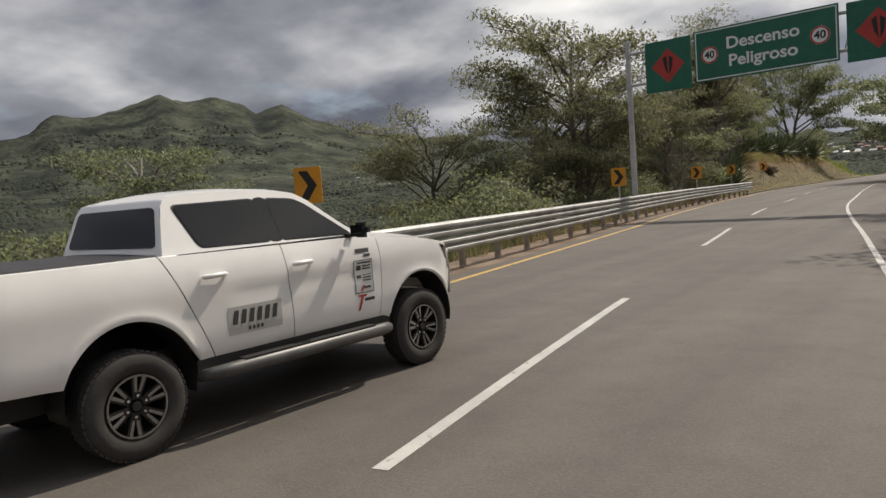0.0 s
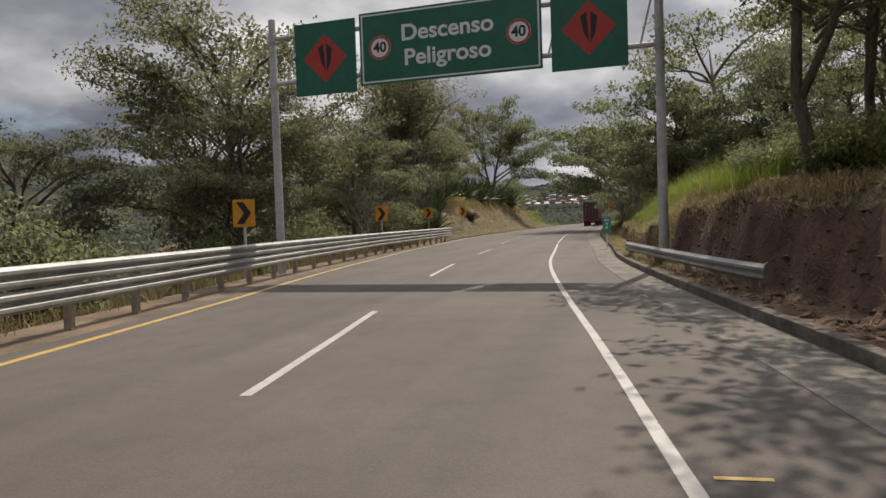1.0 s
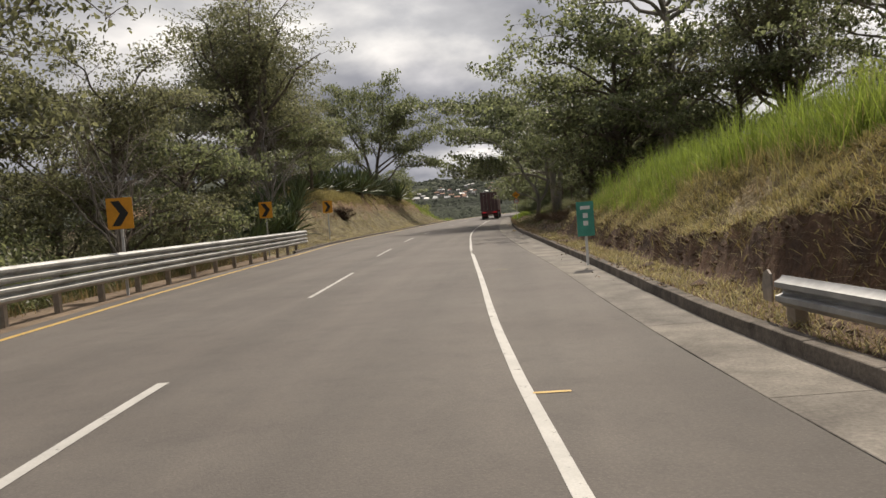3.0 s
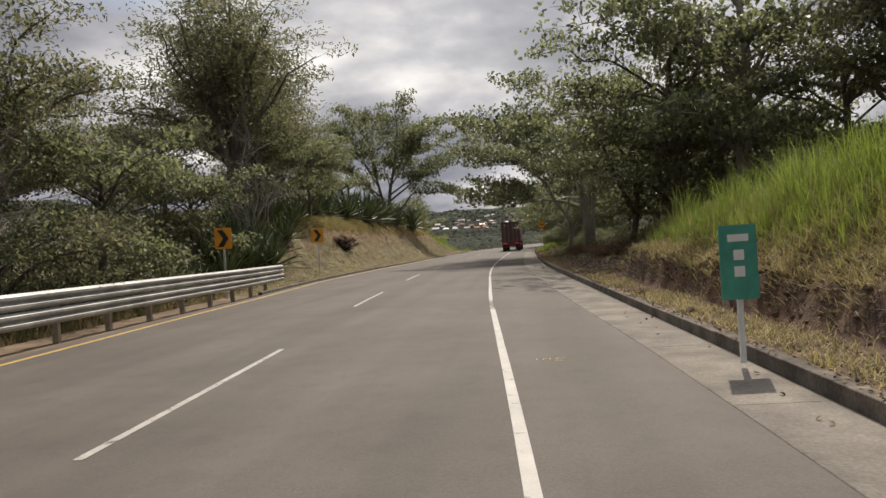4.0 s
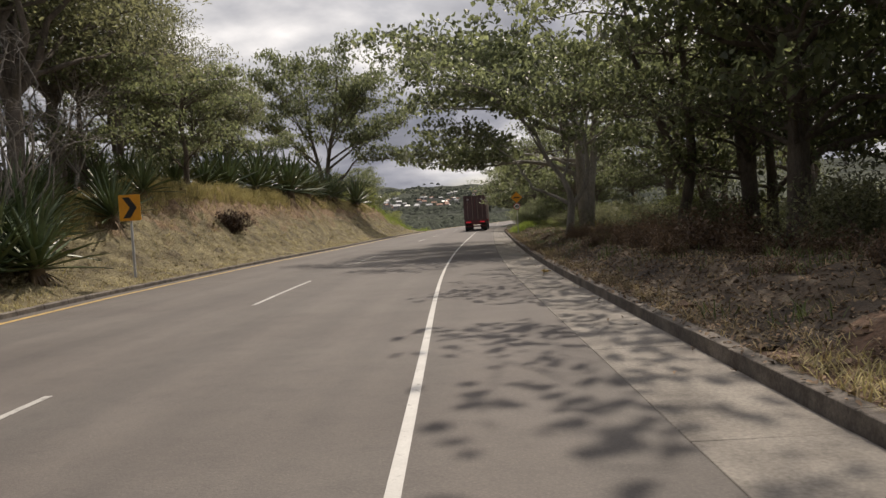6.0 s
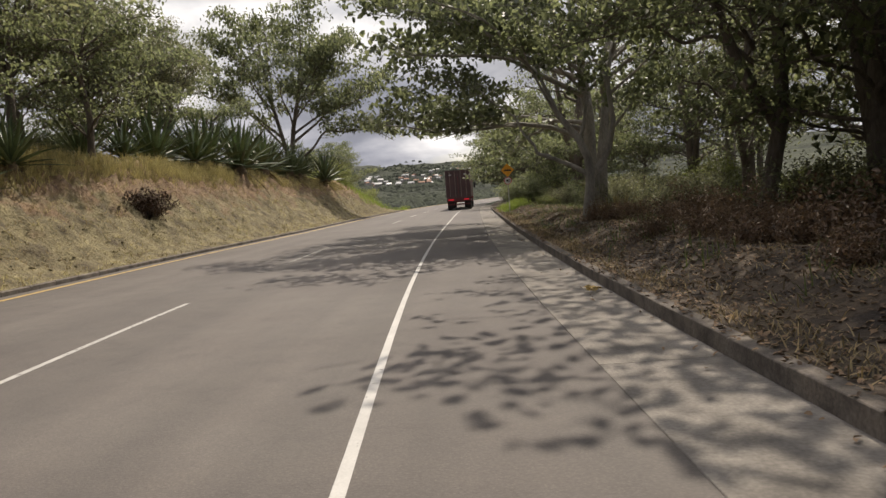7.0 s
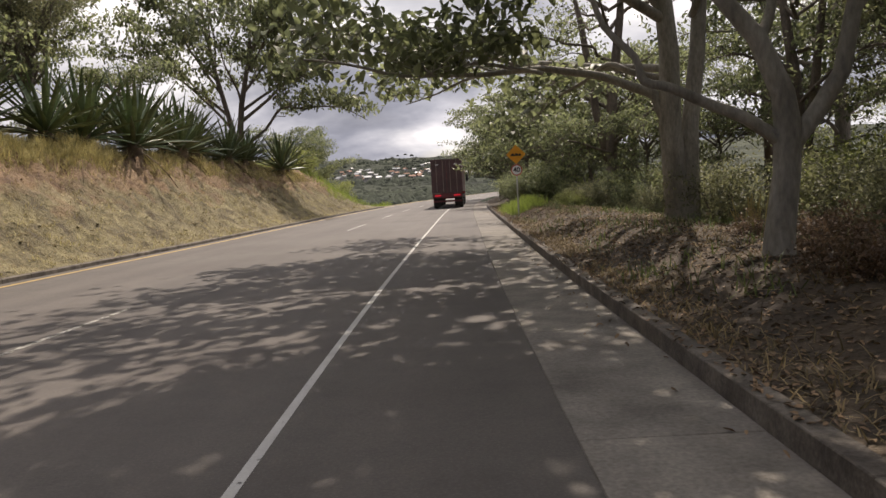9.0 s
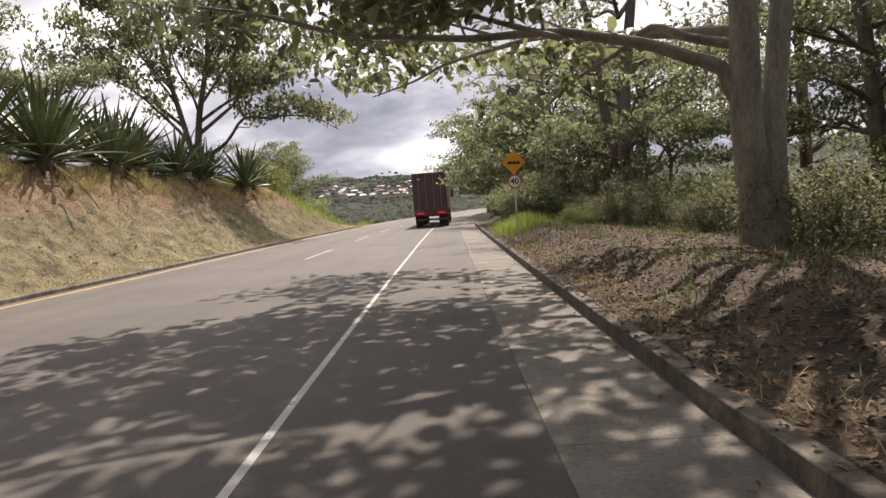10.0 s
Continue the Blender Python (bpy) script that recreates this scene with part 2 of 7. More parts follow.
FAR_WOOD = mat("haze_muted_crowns", (0.044, 0.053, 0.043), 1.0, vary=0.3, scale=0.0035, fine=0.1, bump=0, island=0.2, tint=(0.062, 0.072, 0.053), spec=0.1)
BARK = mat("grey_bark", (0.29, 0.255, 0.215), 0.9, vary=0.4, scale=3, fine=22, bump=1.0, depth=0.03, stretch=(1, 1, 0.3), tint=(0.37, 0.33, 0.28))
BARK_LIGHT = mat("pale_bark", (0.30, 0.275, 0.235), 0.9, vary=0.35, scale=2.2, fine=20, bump=0.9, depth=0.02, stretch=(1, 1, 0.35), tint=(0.40, 0.37, 0.32))
BARK_DARK = mat("dark_bark", (0.14, 0.115, 0.09), 0.9, vary=0.4, scale=3, fine=22, bump=1.0, depth=0.03, stretch=(1, 1, 0.3))
LEAF_A = mat("broad_leaf", (0.154, 0.177, 0.106), 0.45, vary=0.15, scale=0.6, island=0.5, bump=0, through_light=0.55)
LEAF_B = mat("olive_leaf", (0.160, 0.168, 0.106), 0.55, vary=0.2, scale=0.5, island=0.5, bump=0, through_light=0.52)
LEAF_C = mat("dark_leaf", (0.152, 0.174, 0.102), 0.48, vary=0.15, scale=0.6, island=0.5, bump=0, through_light=0.58)
LEAF_Y = mat("yellow_green_leaf", (0.195, 0.220, 0.085), 0.5, vary=0.2, scale=0.6, island=0.5, bump=0, through_light=0.55)
LEAF_D = mat("dry_leaf", (0.145, 0.098, 0.068), 0.6, vary=0.2, scale=0.6, island=0.5, bump=0, through_light=0.3)
AGAVE = mat("agave_leaf", (0.085, 0.125, 0.055), 0.45, vary=0.25, scale=2, fine=12, bump=0.2, object_random=0.35, tint=(0.15, 0.20, 0.095))
AGAVE_DEAD = mat("dead_agave_leaf", (0.17, 0.125, 0.08), 0.85, vary=0.3, scale=3, fine=15, bump=0.4, object_random=0.4)
GALV = mat("galvanised_steel", (0.37, 0.37, 0.36), 0.55, metal=0.5, vary=0.22, scale=1.2, fine=9, bump=0.15)
GALV_OLD = mat("weathered_steel", (0.42, 0.40, 0.37), 0.5, metal=0.55, vary=0.3, scale=1.5, fine=10, bump=0.3, tint=(0.40, 0.33, 0.26))
POLE = mat("grey_pole_paint", (0.48, 0.48, 0.47), 0.55, metal=0.2, vary=0.18, scale=1.5, fine=12, bump=0.15)
GREEN = mat("green_sign_sheet", (0.012, 0.125, 0.075), 0.45, vary=0.14, scale=0.8, fine=6, bump=0.05)
GREEN_LIGHT = mat("light_green_sign_sheet", (0.06, 0.29, 0.23), 0.45, vary=0.14, scale=2, fine=9, bump=0.05)
SIGN_WHITE = mat("white_sign_sheet", (0.72, 0.73, 0.72), 0.5, vary=0.06, scale=3, fine=20, bump=0)
SIGN_RED = mat("red_sign_sheet", (0.42, 0.040, 0.028), 0.5, vary=0.14, scale=2, fine=12, bump=0)
SIGN_BLACK = mat("black_sign_sheet", (0.014, 0.013, 0.012), 0.55, vary=0.2, scale=3, fine=20, bump=0)
SIGN_AMBER = mat("amber_sign_sheet", (0.66, 0.29, 0.015), 0.5, vary=0.12, scale=2, fine=14, bump=0)
SIGN_BACK = mat("sign_back_metal", (0.33, 0.33, 0.33), 0.45, metal=0.6, vary=0.15, scale=2, fine=14, bump=0.1)

# ---- mesh helpers ----


class Geo:
    """Vertices and faces gathered for one mesh."""

    def __init__(self):
        self.v, self.f = [], []

    def add(self, verts, faces):
        n = len(self.v)
        self.v.extend(tuple(p) for p in verts)
        self.f.extend(tuple(i + n for i in q) for q in faces)
        return self

    def box(self, lo, hi, m=None):
        v = [Vector((x, y, z)) for x in (lo[0], hi[0]) for y in (lo[1], hi[1]) for z in (lo[2], hi[2])]
        if m:
            v = [m @ p for p in v]
        return self.add(v, [(0, 1, 3, 2), (4, 6, 7, 5), (0, 4, 5, 1), (2, 3, 7, 6), (0, 2, 6, 4), (1, 5, 7, 3)])

    def tube(self, pts, radii, sides=8, caps=True):
        pts = [Vector(p) for p in pts]
        if not hasattr(radii, "__len__"):
            radii = [radii] * len(pts)
        rings, side = [], None
        for i, p in enumerate(pts):
            d = (pts[min(i + 1, len(pts) - 1)] - pts[max(i - 1, 0)]).normalized()
            if side is None:
                side = d.orthogonal().normalized()
            else:
                side = (side - d * side.dot(d)).normalized()
            up = d.cross(side)
            rings.append([p + radii[i] * (math.cos(a) * side + math.sin(a) * up) for a in (2 * math.pi * k / sides for k in range(sides))])
        f = []
        for i in range(len(rings) - 1):
            for k in range(sides):
                a, b = i * sides + k, i * sides + (k + 1) % sides
                f.append((a, b, b + sides, a + sides))
        if caps:
            f.append(tuple(reversed(range(sides))))
            f.append(tuple(range((len(rings) - 1) * sides, len(rings) * sides)))
        return self.add([p for r in rings for p in r], f)

    def grid(self, rows):
        """Rows of points of one length, joined into a sheet."""
        n = len(rows[0])
        f = [(i * n + k, i * n + k + 1, (i + 1) * n + k + 1, (i + 1) * n + k) for i in range(len(rows) - 1) for k in range(n - 1)]
        return self.add([p for r in rows for p in r], f)

    def prism(self, outline, lo, hi, axis=1):
        """A flat outline (u, w) given thickness from lo to hi along the axis."""
        n = len(outline)

        def at(u, w, d):
            return (d, u, w) if axis == 0 else (u, d, w) if axis == 1 else (u, w, d)
        v = [at(u, w, lo) for u, w in outline] + [at(u, w, hi) for u, w in outline]
        f = [tuple(range(n)), tuple(range(2 * n - 1, n - 1, -1))]
        f += [(k, k + n, (k + 1) % n + n, (k + 1) % n) for k in range(n)]
        return self.add(v, f)

    def moved(self, m):
        self.v = [tuple(m @ Vector(p)) for p in self.v]
        return self


def smooth(a, b, x):
    t = min(1.0, max(0.0, (x - a) / (b - a)))
    return t * t * (3 - 2 * t)


def interp(x, xs, ys):
    if x <= xs[0]:
        return ys[0]
    if x >= xs[-1]:
        return ys[-1]
    k = 1
    while xs[k] < x:
        k += 1
    return ys[k - 1] + (ys[k] - ys[k - 1]) * (x - xs[k - 1]) / (xs[k] - xs[k - 1])


def make_mesh(name, geo, material, soft=False, fix=True):
    me = bpy.data.meshes.new(name)
    me.from_pydata(geo.v, [], geo.f)
    if fix:
        bm = bmesh.new()
        bm.from_mesh(me)
        bmesh.ops.recalc_face_normals(bm, faces=bm.faces)
        bm.to_mesh(me)
        bm.free()
    me.materials.append(material)
    if soft:
        me.shade_smooth() if soft is True else me.set_sharp_from_angle(angle=radians(soft))
        if soft is not True:
            me.polygons.foreach_set("use_smooth", [True] * len(me.polygons))
    me.update()
    return me


def part(name, geo, material, parent=None, label="", soft=False, fix=True, m=None):
    """One mesh object, under a thing or a part if a parent is given."""
    ob = new(name, make_mesh(name, geo, material, soft, fix))
    ob.parent = parent
    if m is not None:
        ob.matrix_basis = m
    if label:
        ob["label"] = label
    return ob


def thing(name, label, category, m=None, group="", kind=""):
    ob = new(name)
    ob.empty_display_size = 0.2
    if m is not None:
        ob.matrix_basis = m
    return tagged(ob, label, category, group, kind)


def letters(text, size, material, parent, m, depth=0.002, name="lettering", bold=0.0):
    cu = bpy.data.curves.new(name, "FONT")
    cu.body, cu.size, cu.extrude, cu.offset = text, size, depth, bold
    cu.align_x, cu.align_y = "CENTER", "CENTER"
    ob = bpy.data.objects.new(name, cu)
    scene.collection.objects.link(ob)
    me = bpy.data.meshes.new_from_object(ob.evaluated_get(bpy.context.evaluated_depsgraph_get()))
    bpy.data.objects.remove(ob)
    me.materials.append(material)
    ob = new(name, me)
    ob.parent = parent
    ob.matrix_basis = m
    return ob


# ---- the lie of the road ----


EDGE_Y = [-60, -45, -20, 0, 10.7, 15, 18, 24.5, 29, 34, 39.5, 44.4, 47.2, 51.3, 56.5, 60, 68, 75, 81, 88, 115, 130, 150, 180, 300]
EDGE_X = [11.6, 8.7, 4.1, 0.8, -0.75, -1.2, -1.7, -2.6, -3.25, -3.85, -4.22, -4.42, -4.67, -5.03, -5.26, -5.43, -5.88, -6.08, -6.19, -6.23, -6.16, -6.0, -5.2, -3.0, 14.0]


def soft_edge(y):
    return sum(interp(y + d, EDGE_Y, EDGE_X) for d in (-5, -2.5, 0, 2.5, 5)) / 5


EDGE_TABLE = [soft_edge(-60 + 0.5 * k) for k in range(722)]


def edge_x(y):
    """The white edge line."""
    u = min(max((y + 60) * 2, 0.0), 720.0)
    k = int(u)
    return EDGE_TABLE[k] + (EDGE_TABLE[k + 1] - EDGE_TABLE[k]) * (u - k)


def heading(y):
    d = (edge_x(y + 0.5) - edge_x(y - 0.5))
    return math.atan2(-d, 1.0)


def at_road(y, off, z=0.0):
    """A place off metres to the right of the white edge line."""
    h = heading(y)
    return Vector((edge_x(y) + off * math.cos(h), y + off * math.sin(h), z))


def yellow_off(y):
    return -interp(y, [0, 25, 38, 45, 60, 70, 85, 100, 130], [6.6, 6.6, 7.1, 7.5, 7.75, 8.15, 8.15, 7.8, 7.8])




def centre_off(y):
    return interp(y, [3, 17, 47, 55, 70], [-3.0, -3.2, -3.2, -3.4, -3.55])


def gutter_off(y):
    return interp(y, [16, 33, 45, 80], [1.35, 1.5, 1.7, 1.78])


def kerb_off(y):
    return interp(y, [20, 36, 45, 55, 80], [2.2, 2.25, 2.5, 2.7, 2.82])



Y0, Y1 = -45.0, 300.0


def strip(y0, y1, off_a, off_b, z, step=1.5, across=1):
    n = max(1, int(math.ceil((y1 - y0) / step)))
    rows = []
    for i in range(n + 1):
        y = y0 + (y1 - y0) * i / n
        a = off_a(y) if callable(off_a) else off_a
        b = off_b(y) if callable(off_b) else off_b
        rows.append([at_road(y, a + (b - a) * k / across, z) for k in range(across + 1)])
    return Geo().grid(rows)


def right_height(d, y):
    """The bank on the right, d metres behind the kerb."""
    top = interp(y, [-40, 5, 20, 29, 35, 44, 50, 56.2, 58.2, 60.5, 64, 68, 110, 135, 200], [2.4, 2.2, 1.75, 1.75, 2.05, 1.65, 1.55, 1.4, 0.7, 0.5, 0.35, 0.12, 0.12, 0.1, 0.1])
    cut = min(interp(y, [28, 33, 36, 40, 44, 50, 56.4, 58.2, 62], [1.5, 1.3, 0.72, 0.62, 0.58, 0.58, 0.58, 0.25, 0.2]), top * 0.86)
    cut *= 1 + 0.28 * noise.noise((y * 0.7, 5.5, 0)) * smooth(33, 36, y)
    wob = 0.22 * noise.noise((d * 0.6, y * 0.5, 1.3)) + 0.12 * noise.noise((d * 1.9, y * 1.7, 4.1))
    base = 0.14
    steep = smooth(33, 36, y) * smooth(58.5, 57, y)
    foot = 0.75 + 0.25 * noise.noise((y * 0.35, 2.0, 0))
    z = base + cut * smooth(foot, max(foot + 0.2, 1.5 - 0.4 * steep + 0.35 * noise.noise((y * 0.5, 7.0, 0)) + 0.28 * steep * noise.noise((y * 1.3, 3.0, 0))), d)
    z += (top - cut) * smooth(1.3 - 0.35 * steep, 3.6 - 0.7 * steep, d) + 0.2 * max(0.0, d - 3.2) * smooth(61, 54, y)
    if y > 60:
        hump = smooth(0.4, 1.6, d) * (1 - smooth(2.2, 5.0, d))
        z += 0.22 * hump * smooth(60, 72, y) - 0.035 * max(0.0, d - 3) * smooth(60, 75, y)
    wob += (0.10 * noise.noise((d * 3.3, y * 2.9, 6.0)) + 0.06 * noise.noise((d * 7.1, y * 6.3, 9.0))) * (0.5 * smooth(36, 33, y) + 0.5 * smooth(60, 57, y))
    wob += 0.02 * noise.noise((d * 3.1, y * 2.7, 6.0)) * smooth(62, 66, y)
    return z + wob * smooth(0.3, 1.2, d) * (1 - 0.8 * smooth(60, 68, y))


def left_height(d, y):
    """The ground left of the yellow line, d metres from it: a drop into the valley, then a dry mound."""
    up = smooth(60, 88, y) * (1 - smooth(138, 160, y))
    drop = -0.04 - 0.22 * max(0.0, d - 1.6) ** 1.12
    drop = max(drop, -14.0)
    rise = 0.10 + 3.75 * smooth(0.2, 6.2, d) + 0.05 * max(0.0, d - 6.0) + 0.35 * noise.noise((d * 0.5, y * 0.22, 3.0)) * smooth(0.8, 3, d)
    rise += 0.27 * noise.noise((d * 1.7, y * 1.3, 8.0)) * smooth(0.5, 1.5, d)
    rise += (0.17 * noise.noise((d * 3.6, y * 2.2, 1.0)) + 0.09 * noise.noise((d * 7.5, y * 5.7, 5.0))) * smooth(0.4, 1.2, d) * (1 + 1.2 * smooth(2.5, 4.2, d))
    rise -= 0.25 * max(0.0, d - 16)
    side = smooth(64, 74, y + d * 0.8)
    return drop * (1 - up * side) + rise * up * side if y < 112 else drop * (1 - up) + rise * up


# ---- the large structure ----
RIDGE_AZ = [-180, -60, -20, 0, 10, 22, 31, 34.8, 37.5, 41.5, 43.7, 45.4, 47.9, 49.9, 50.9, 53.1, 55, 56.7, 59.3, 62, 64.1, 65.9, 68, 75, 100, 180]
RIDGE_EL = [4.0, 3.0, 2.6, 2.6, 2.9, 3.6, 4.3, 4.97, 5.16, 5.5, 6.1, 6.9, 8.1, 7.4, 8.3, 8.9, 8.5, 9.1, 8.2, 7.6, 7.7, 6.4, 6.0, 5.6, 5.0, 4.0]


def far_height(az, r):
    """Ground height at an azimuth (degrees, to the left) and a distance."""
    ridge = interp(az, RIDGE_AZ, RIDGE_EL)
    left = smooth(12, 35, az)
    near = interp(r, [60, 140, 300, 600, 1000, 1600, 2300], [-9.5, -7.5, -3.2, -0.3, 1.2, 2.2, 3.2])
    ahead = interp(r, [60, 140, 300, 600, 1000, 1600, 2300], [-2.5, -1.6, -0.7, 0.6, 1.35, 2.0, 2.7])
    e = near * left + ahead * (1 - left)
    foot = ridge * 0.74 * left + ridge * 0.8 * (1 - left)
    e = e + (foot - e) * smooth(1500, 2450, r) + (ridge - foot) * smooth(2700, 3250, r)
    a = math.radians(az)
    p = Vector((math.sin(a) * r, math.cos(a) * r, 0))
    bumps = noise.fractal(p * 0.0021, 1.0, 2.1, 6) * smooth(150, 900, r) * (0.75 - 0.6 * smooth(2500, 3200, r)) + noise.fractal(p * 0.012, 1.0, 2.1, 4) * 0.14 * smooth(60, 300, r)
    bumps += noise.fractal(p * 0.0075, 1.0, 2.1, 5) * 0.30 * smooth(1200, 2200, r) * (1 - 0.5 * smooth(2900, 3200, r))
    if r > 3350:
        e -= (r - 3350) * 0.004
    return r * math.tan(math.radians(e + bumps))


def build_ground():
    rings = [34, 42, 52, 64, 80, 100, 125, 155, 190, 235, 290, 350, 420, 500, 590, 690, 800, 920, 1050, 1190, 1340, 1500, 1680, 1870, 2080, 2300, 2520, 2740, 2950, 3120, 3270, 3400, 3600, 3900]
    azs = list(np.arange(-180, -20, 4.0)) + list(np.arange(-20, 80, 0.4)) + list(np.arange(80, 180.1, 4.0))
    rows = []
    cx, cy = -6.0, 40.0
    for r in rings:
        row = []
        for az in azs:
            a = math.radians(az)
            x, y = cx - math.sin(a) * r, cy + math.cos(a) * r
            z = far_height(az, r)
            along = y
            off = abs(x - edge_x(min(max(along, -45), 300)))
            if r < 420 and off < 60:
                z = min(z, -2.5 - 0.12 * off) if y < 240 else z - 4
            row.append((x, y, z))
        rows.append(row)
    inner = [(x, y, -16.0) for x, y, z in rows[0]]
    rows.insert(0, [((x - cx) * 0.02 + cx, (y - cy) * 0.02 + cy, -16.0) for x, y, z in inner])
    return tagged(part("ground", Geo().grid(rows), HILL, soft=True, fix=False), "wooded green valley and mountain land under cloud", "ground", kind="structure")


ground = build_ground()


def far_woods():
    """Rough tree crowns over the far slopes, as one mesh."""
    g = np.random.default_rng(12)
    ball = np.array([(1, 0, 0), (0.3, 0.95, 0.1), (-0.8, 0.6, 0), (-0.8, -0.6, 0.1), (0.3, -0.95, 0), (0.1, 0.1, 0.85), (0.5, 0.55, 0.55), (-0.6, 0.1, 0.65), (0.3, -0.6, 0.6)])
    faces = np.array([(0, 1, 6), (1, 2, 7), (1, 7, 6), (2, 3, 7), (3, 4, 8), (3, 8, 7), (4, 0, 8), (0, 6, 8), (6, 7, 5), (7, 8, 5), (8, 6, 5)])
    verts, quads = [], []
    n = 0
    while n < 22000:
        az, r = g.uniform(-14, 80), 110 * (2600 / 110) ** (g.uniform(0, 1) ** 0.8)
        a = math.radians(az)
        x, y = -6 - math.sin(a) * r, 40 + math.cos(a) * r
        if abs(x - edge_x(min(max(y, -45), 300))) < 34 and y < 310 or az < 14 and r < 260:
            continue
        if noise.noise((x * 0.004, y * 0.004, 3.3)) + 0.5 * noise.noise((x * 0.017, y * 0.017, 7.0)) < g.uniform(-0.5, 0.25):
            continue
        s = g.uniform(1.8, 3.8) * (1 + r / 2200)
        v = ball * (1 + g.uniform(-0.28, 0.28, (9, 3))) * s * np.array([1, 1, 1.15])
        verts.append(v + np.array([x, y, far_height(az, r) - 0.45 * s]))
        quads.append(faces + n * 9)
        n += 1
    me = bpy.data.meshes.new("far_woods")
    me.from_pydata(np.concatenate(verts), [], np.concatenate(quads).tolist())
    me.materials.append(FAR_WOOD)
    me.shade_smooth()
    return tagged(new("far_woods", me), "far dark green woods on the valley slopes", "woods", kind="stuff")


far_woods()
ROAD_L = lambda y: yellow_off(y) - 0.45
road = tagged(part("road", strip(Y0, Y1, ROAD_L, gutter_off, 0.0, 1.5, 6), ASPHALT, soft=True, fix=False), "worn grey-brown asphalt road bending to the right", "road", kind="structure")


def bank_sheet(name, ys, ds, place, material, label, category):
    return tagged(part(name, Geo().grid([[place(y, d) for d in ds] for y in ys]), material, soft=True, fix=False), label, category, kind="structure")


RIGHT_D = [0.0, 0.15, 0.3, 0.5, 0.65, 0.8, 0.95, 1.1, 1.25, 1.4, 1.55, 1.75, 2.0, 2.3, 2.7, 3.2, 3.8, 4.6, 5.6, 7, 9, 12, 16, 22, 30]


def right_place(y, d):
    p = at_road(y, kerb_off(y) + 0.14 + d)
    p.z = right_height(d, y)
    if d > 16:
        p.z -= 0.3 * (d - 16)
    return p


def left_place(y, d):
    p = at_road(y, yellow_off(y) - 0.45 - d)
    p.z = left_height(d, y) if d > 0 else -0.02
    return p


bank_low = bank_sheet("bank_earth", np.arange(-45, 59.05, 0.2), [0.0, 0.15, 0.3, 0.5] + [0.6 + 0.1 * k for k in range(9)], right_place, DIRT, "cut bank of bare red-brown earth", "bank")
bank_up = bank_sheet("bank_grass", np.arange(-45, 59.1, 0.4), [d for d in RIGHT_D if d >= 1.4], right_place, DRY, "sloping bank covered with dry cut grass", "bank")
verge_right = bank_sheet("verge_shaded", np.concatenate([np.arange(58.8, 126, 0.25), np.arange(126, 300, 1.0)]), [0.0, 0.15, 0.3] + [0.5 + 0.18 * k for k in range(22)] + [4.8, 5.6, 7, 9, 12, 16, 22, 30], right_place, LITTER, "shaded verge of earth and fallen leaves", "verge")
LEFT_D = [0.0, 0.25, 0.5, 0.8, 1.1, 1.5, 1.9, 2.4, 3.0, 3.6, 4.2, 4.8, 5.4, 6.0, 6.8, 8, 10, 13, 17, 22, 30, 42]
shoulder_left = bank_sheet("shoulder_left", np.arange(-45, 62.1, 1.0), [d for d in LEFT_D if d <= 3.0], left_place, SHOULDER, "dusty brown earth shoulder behind the yellow line", "shoulder")
slope_left = bank_sheet("valley_slope", np.arange(-45, 62.1, 1.5), [d for d in LEFT_D if d >= 3.0], left_place, LITTER, "overgrown slope falling into the valley", "slope")
MOUND_D = [0.0, 0.2, 0.4, 0.55] + [0.7 + 0.22 * k for k in range(30)] + [7.6, 8.2, 9, 10, 11.5, 13, 15, 17, 22, 30, 42]
mound_left = bank_sheet("mound", np.arange(62, 172, 0.3), MOUND_D, left_place, MOUND, "roadside mound of dry cut grass and earth", "mound")
far_left = bank_sheet("verge_left", np.arange(171.6, 300, 4.0), LEFT_D, left_place, DRY, "dry roadside verge", "verge")

# ---- road markings, gutter, kerbs ----
tagged(part("edge_line", strip(Y0, 51.2, -0.05, 0.05, 0.004, 0.75), WHITE_LINE, fix=False), "worn white edge line painted on the asphalt", "road marking", kind="structure")
tagged(part("edge_line", strip(51.2, 53.6, -0.045, 0.03, 0.004, 0.6), FAINT_LINE, fix=False), "nearly worn-off stretch of the white edge line", "road marking", kind="structure")
tagged(part("edge_line", strip(53.6, 240, lambda y: -interp(y, [53, 64, 76], [0.047, 0.040, 0.033]), lambda y: interp(y, [53, 64, 76], [0.047, 0.040, 0.033]), 0.004, 0.75), WHITE_LINE, fix=False), "worn white edge line painted on the asphalt", "road marking", kind="structure")
tagged(part("yellow_line", strip(Y0, 240, lambda y: yellow_off(y) - 0.07, lambda y: yellow_off(y) + 0.07, 0.004, 0.75), YELLOW_LINE, fix=False),
       "faded yellow edge line painted on the asphalt", "road marking", kind="structure")
DASHES = [(-35, -29.5), (-22.2, -16.6), (-9.4, -3.8), (3.36, 9.38), (16.95, 22.6), (29.75, 34.9), (41.4, 46.8), (54.0, 59.3), (66.4, 71.8)] + [(103.6 + 12.4 * k, 109.0 + 12.4 * k) for k in range(11)]
for y, y_end in DASHES:
    half = 0.055 if y < 40 else 0.042
    tagged(part("lane_dash", strip(y, y_end, lambda q: centre_off(q) - half, lambda q: centre_off(q) + half, 0.004, 0.7), WHITE_LINE if y < 40 else WORN_LINE, fix=False),
           "worn white lane dash painted on the asphalt", "road marking", "lane dashes", "structure")
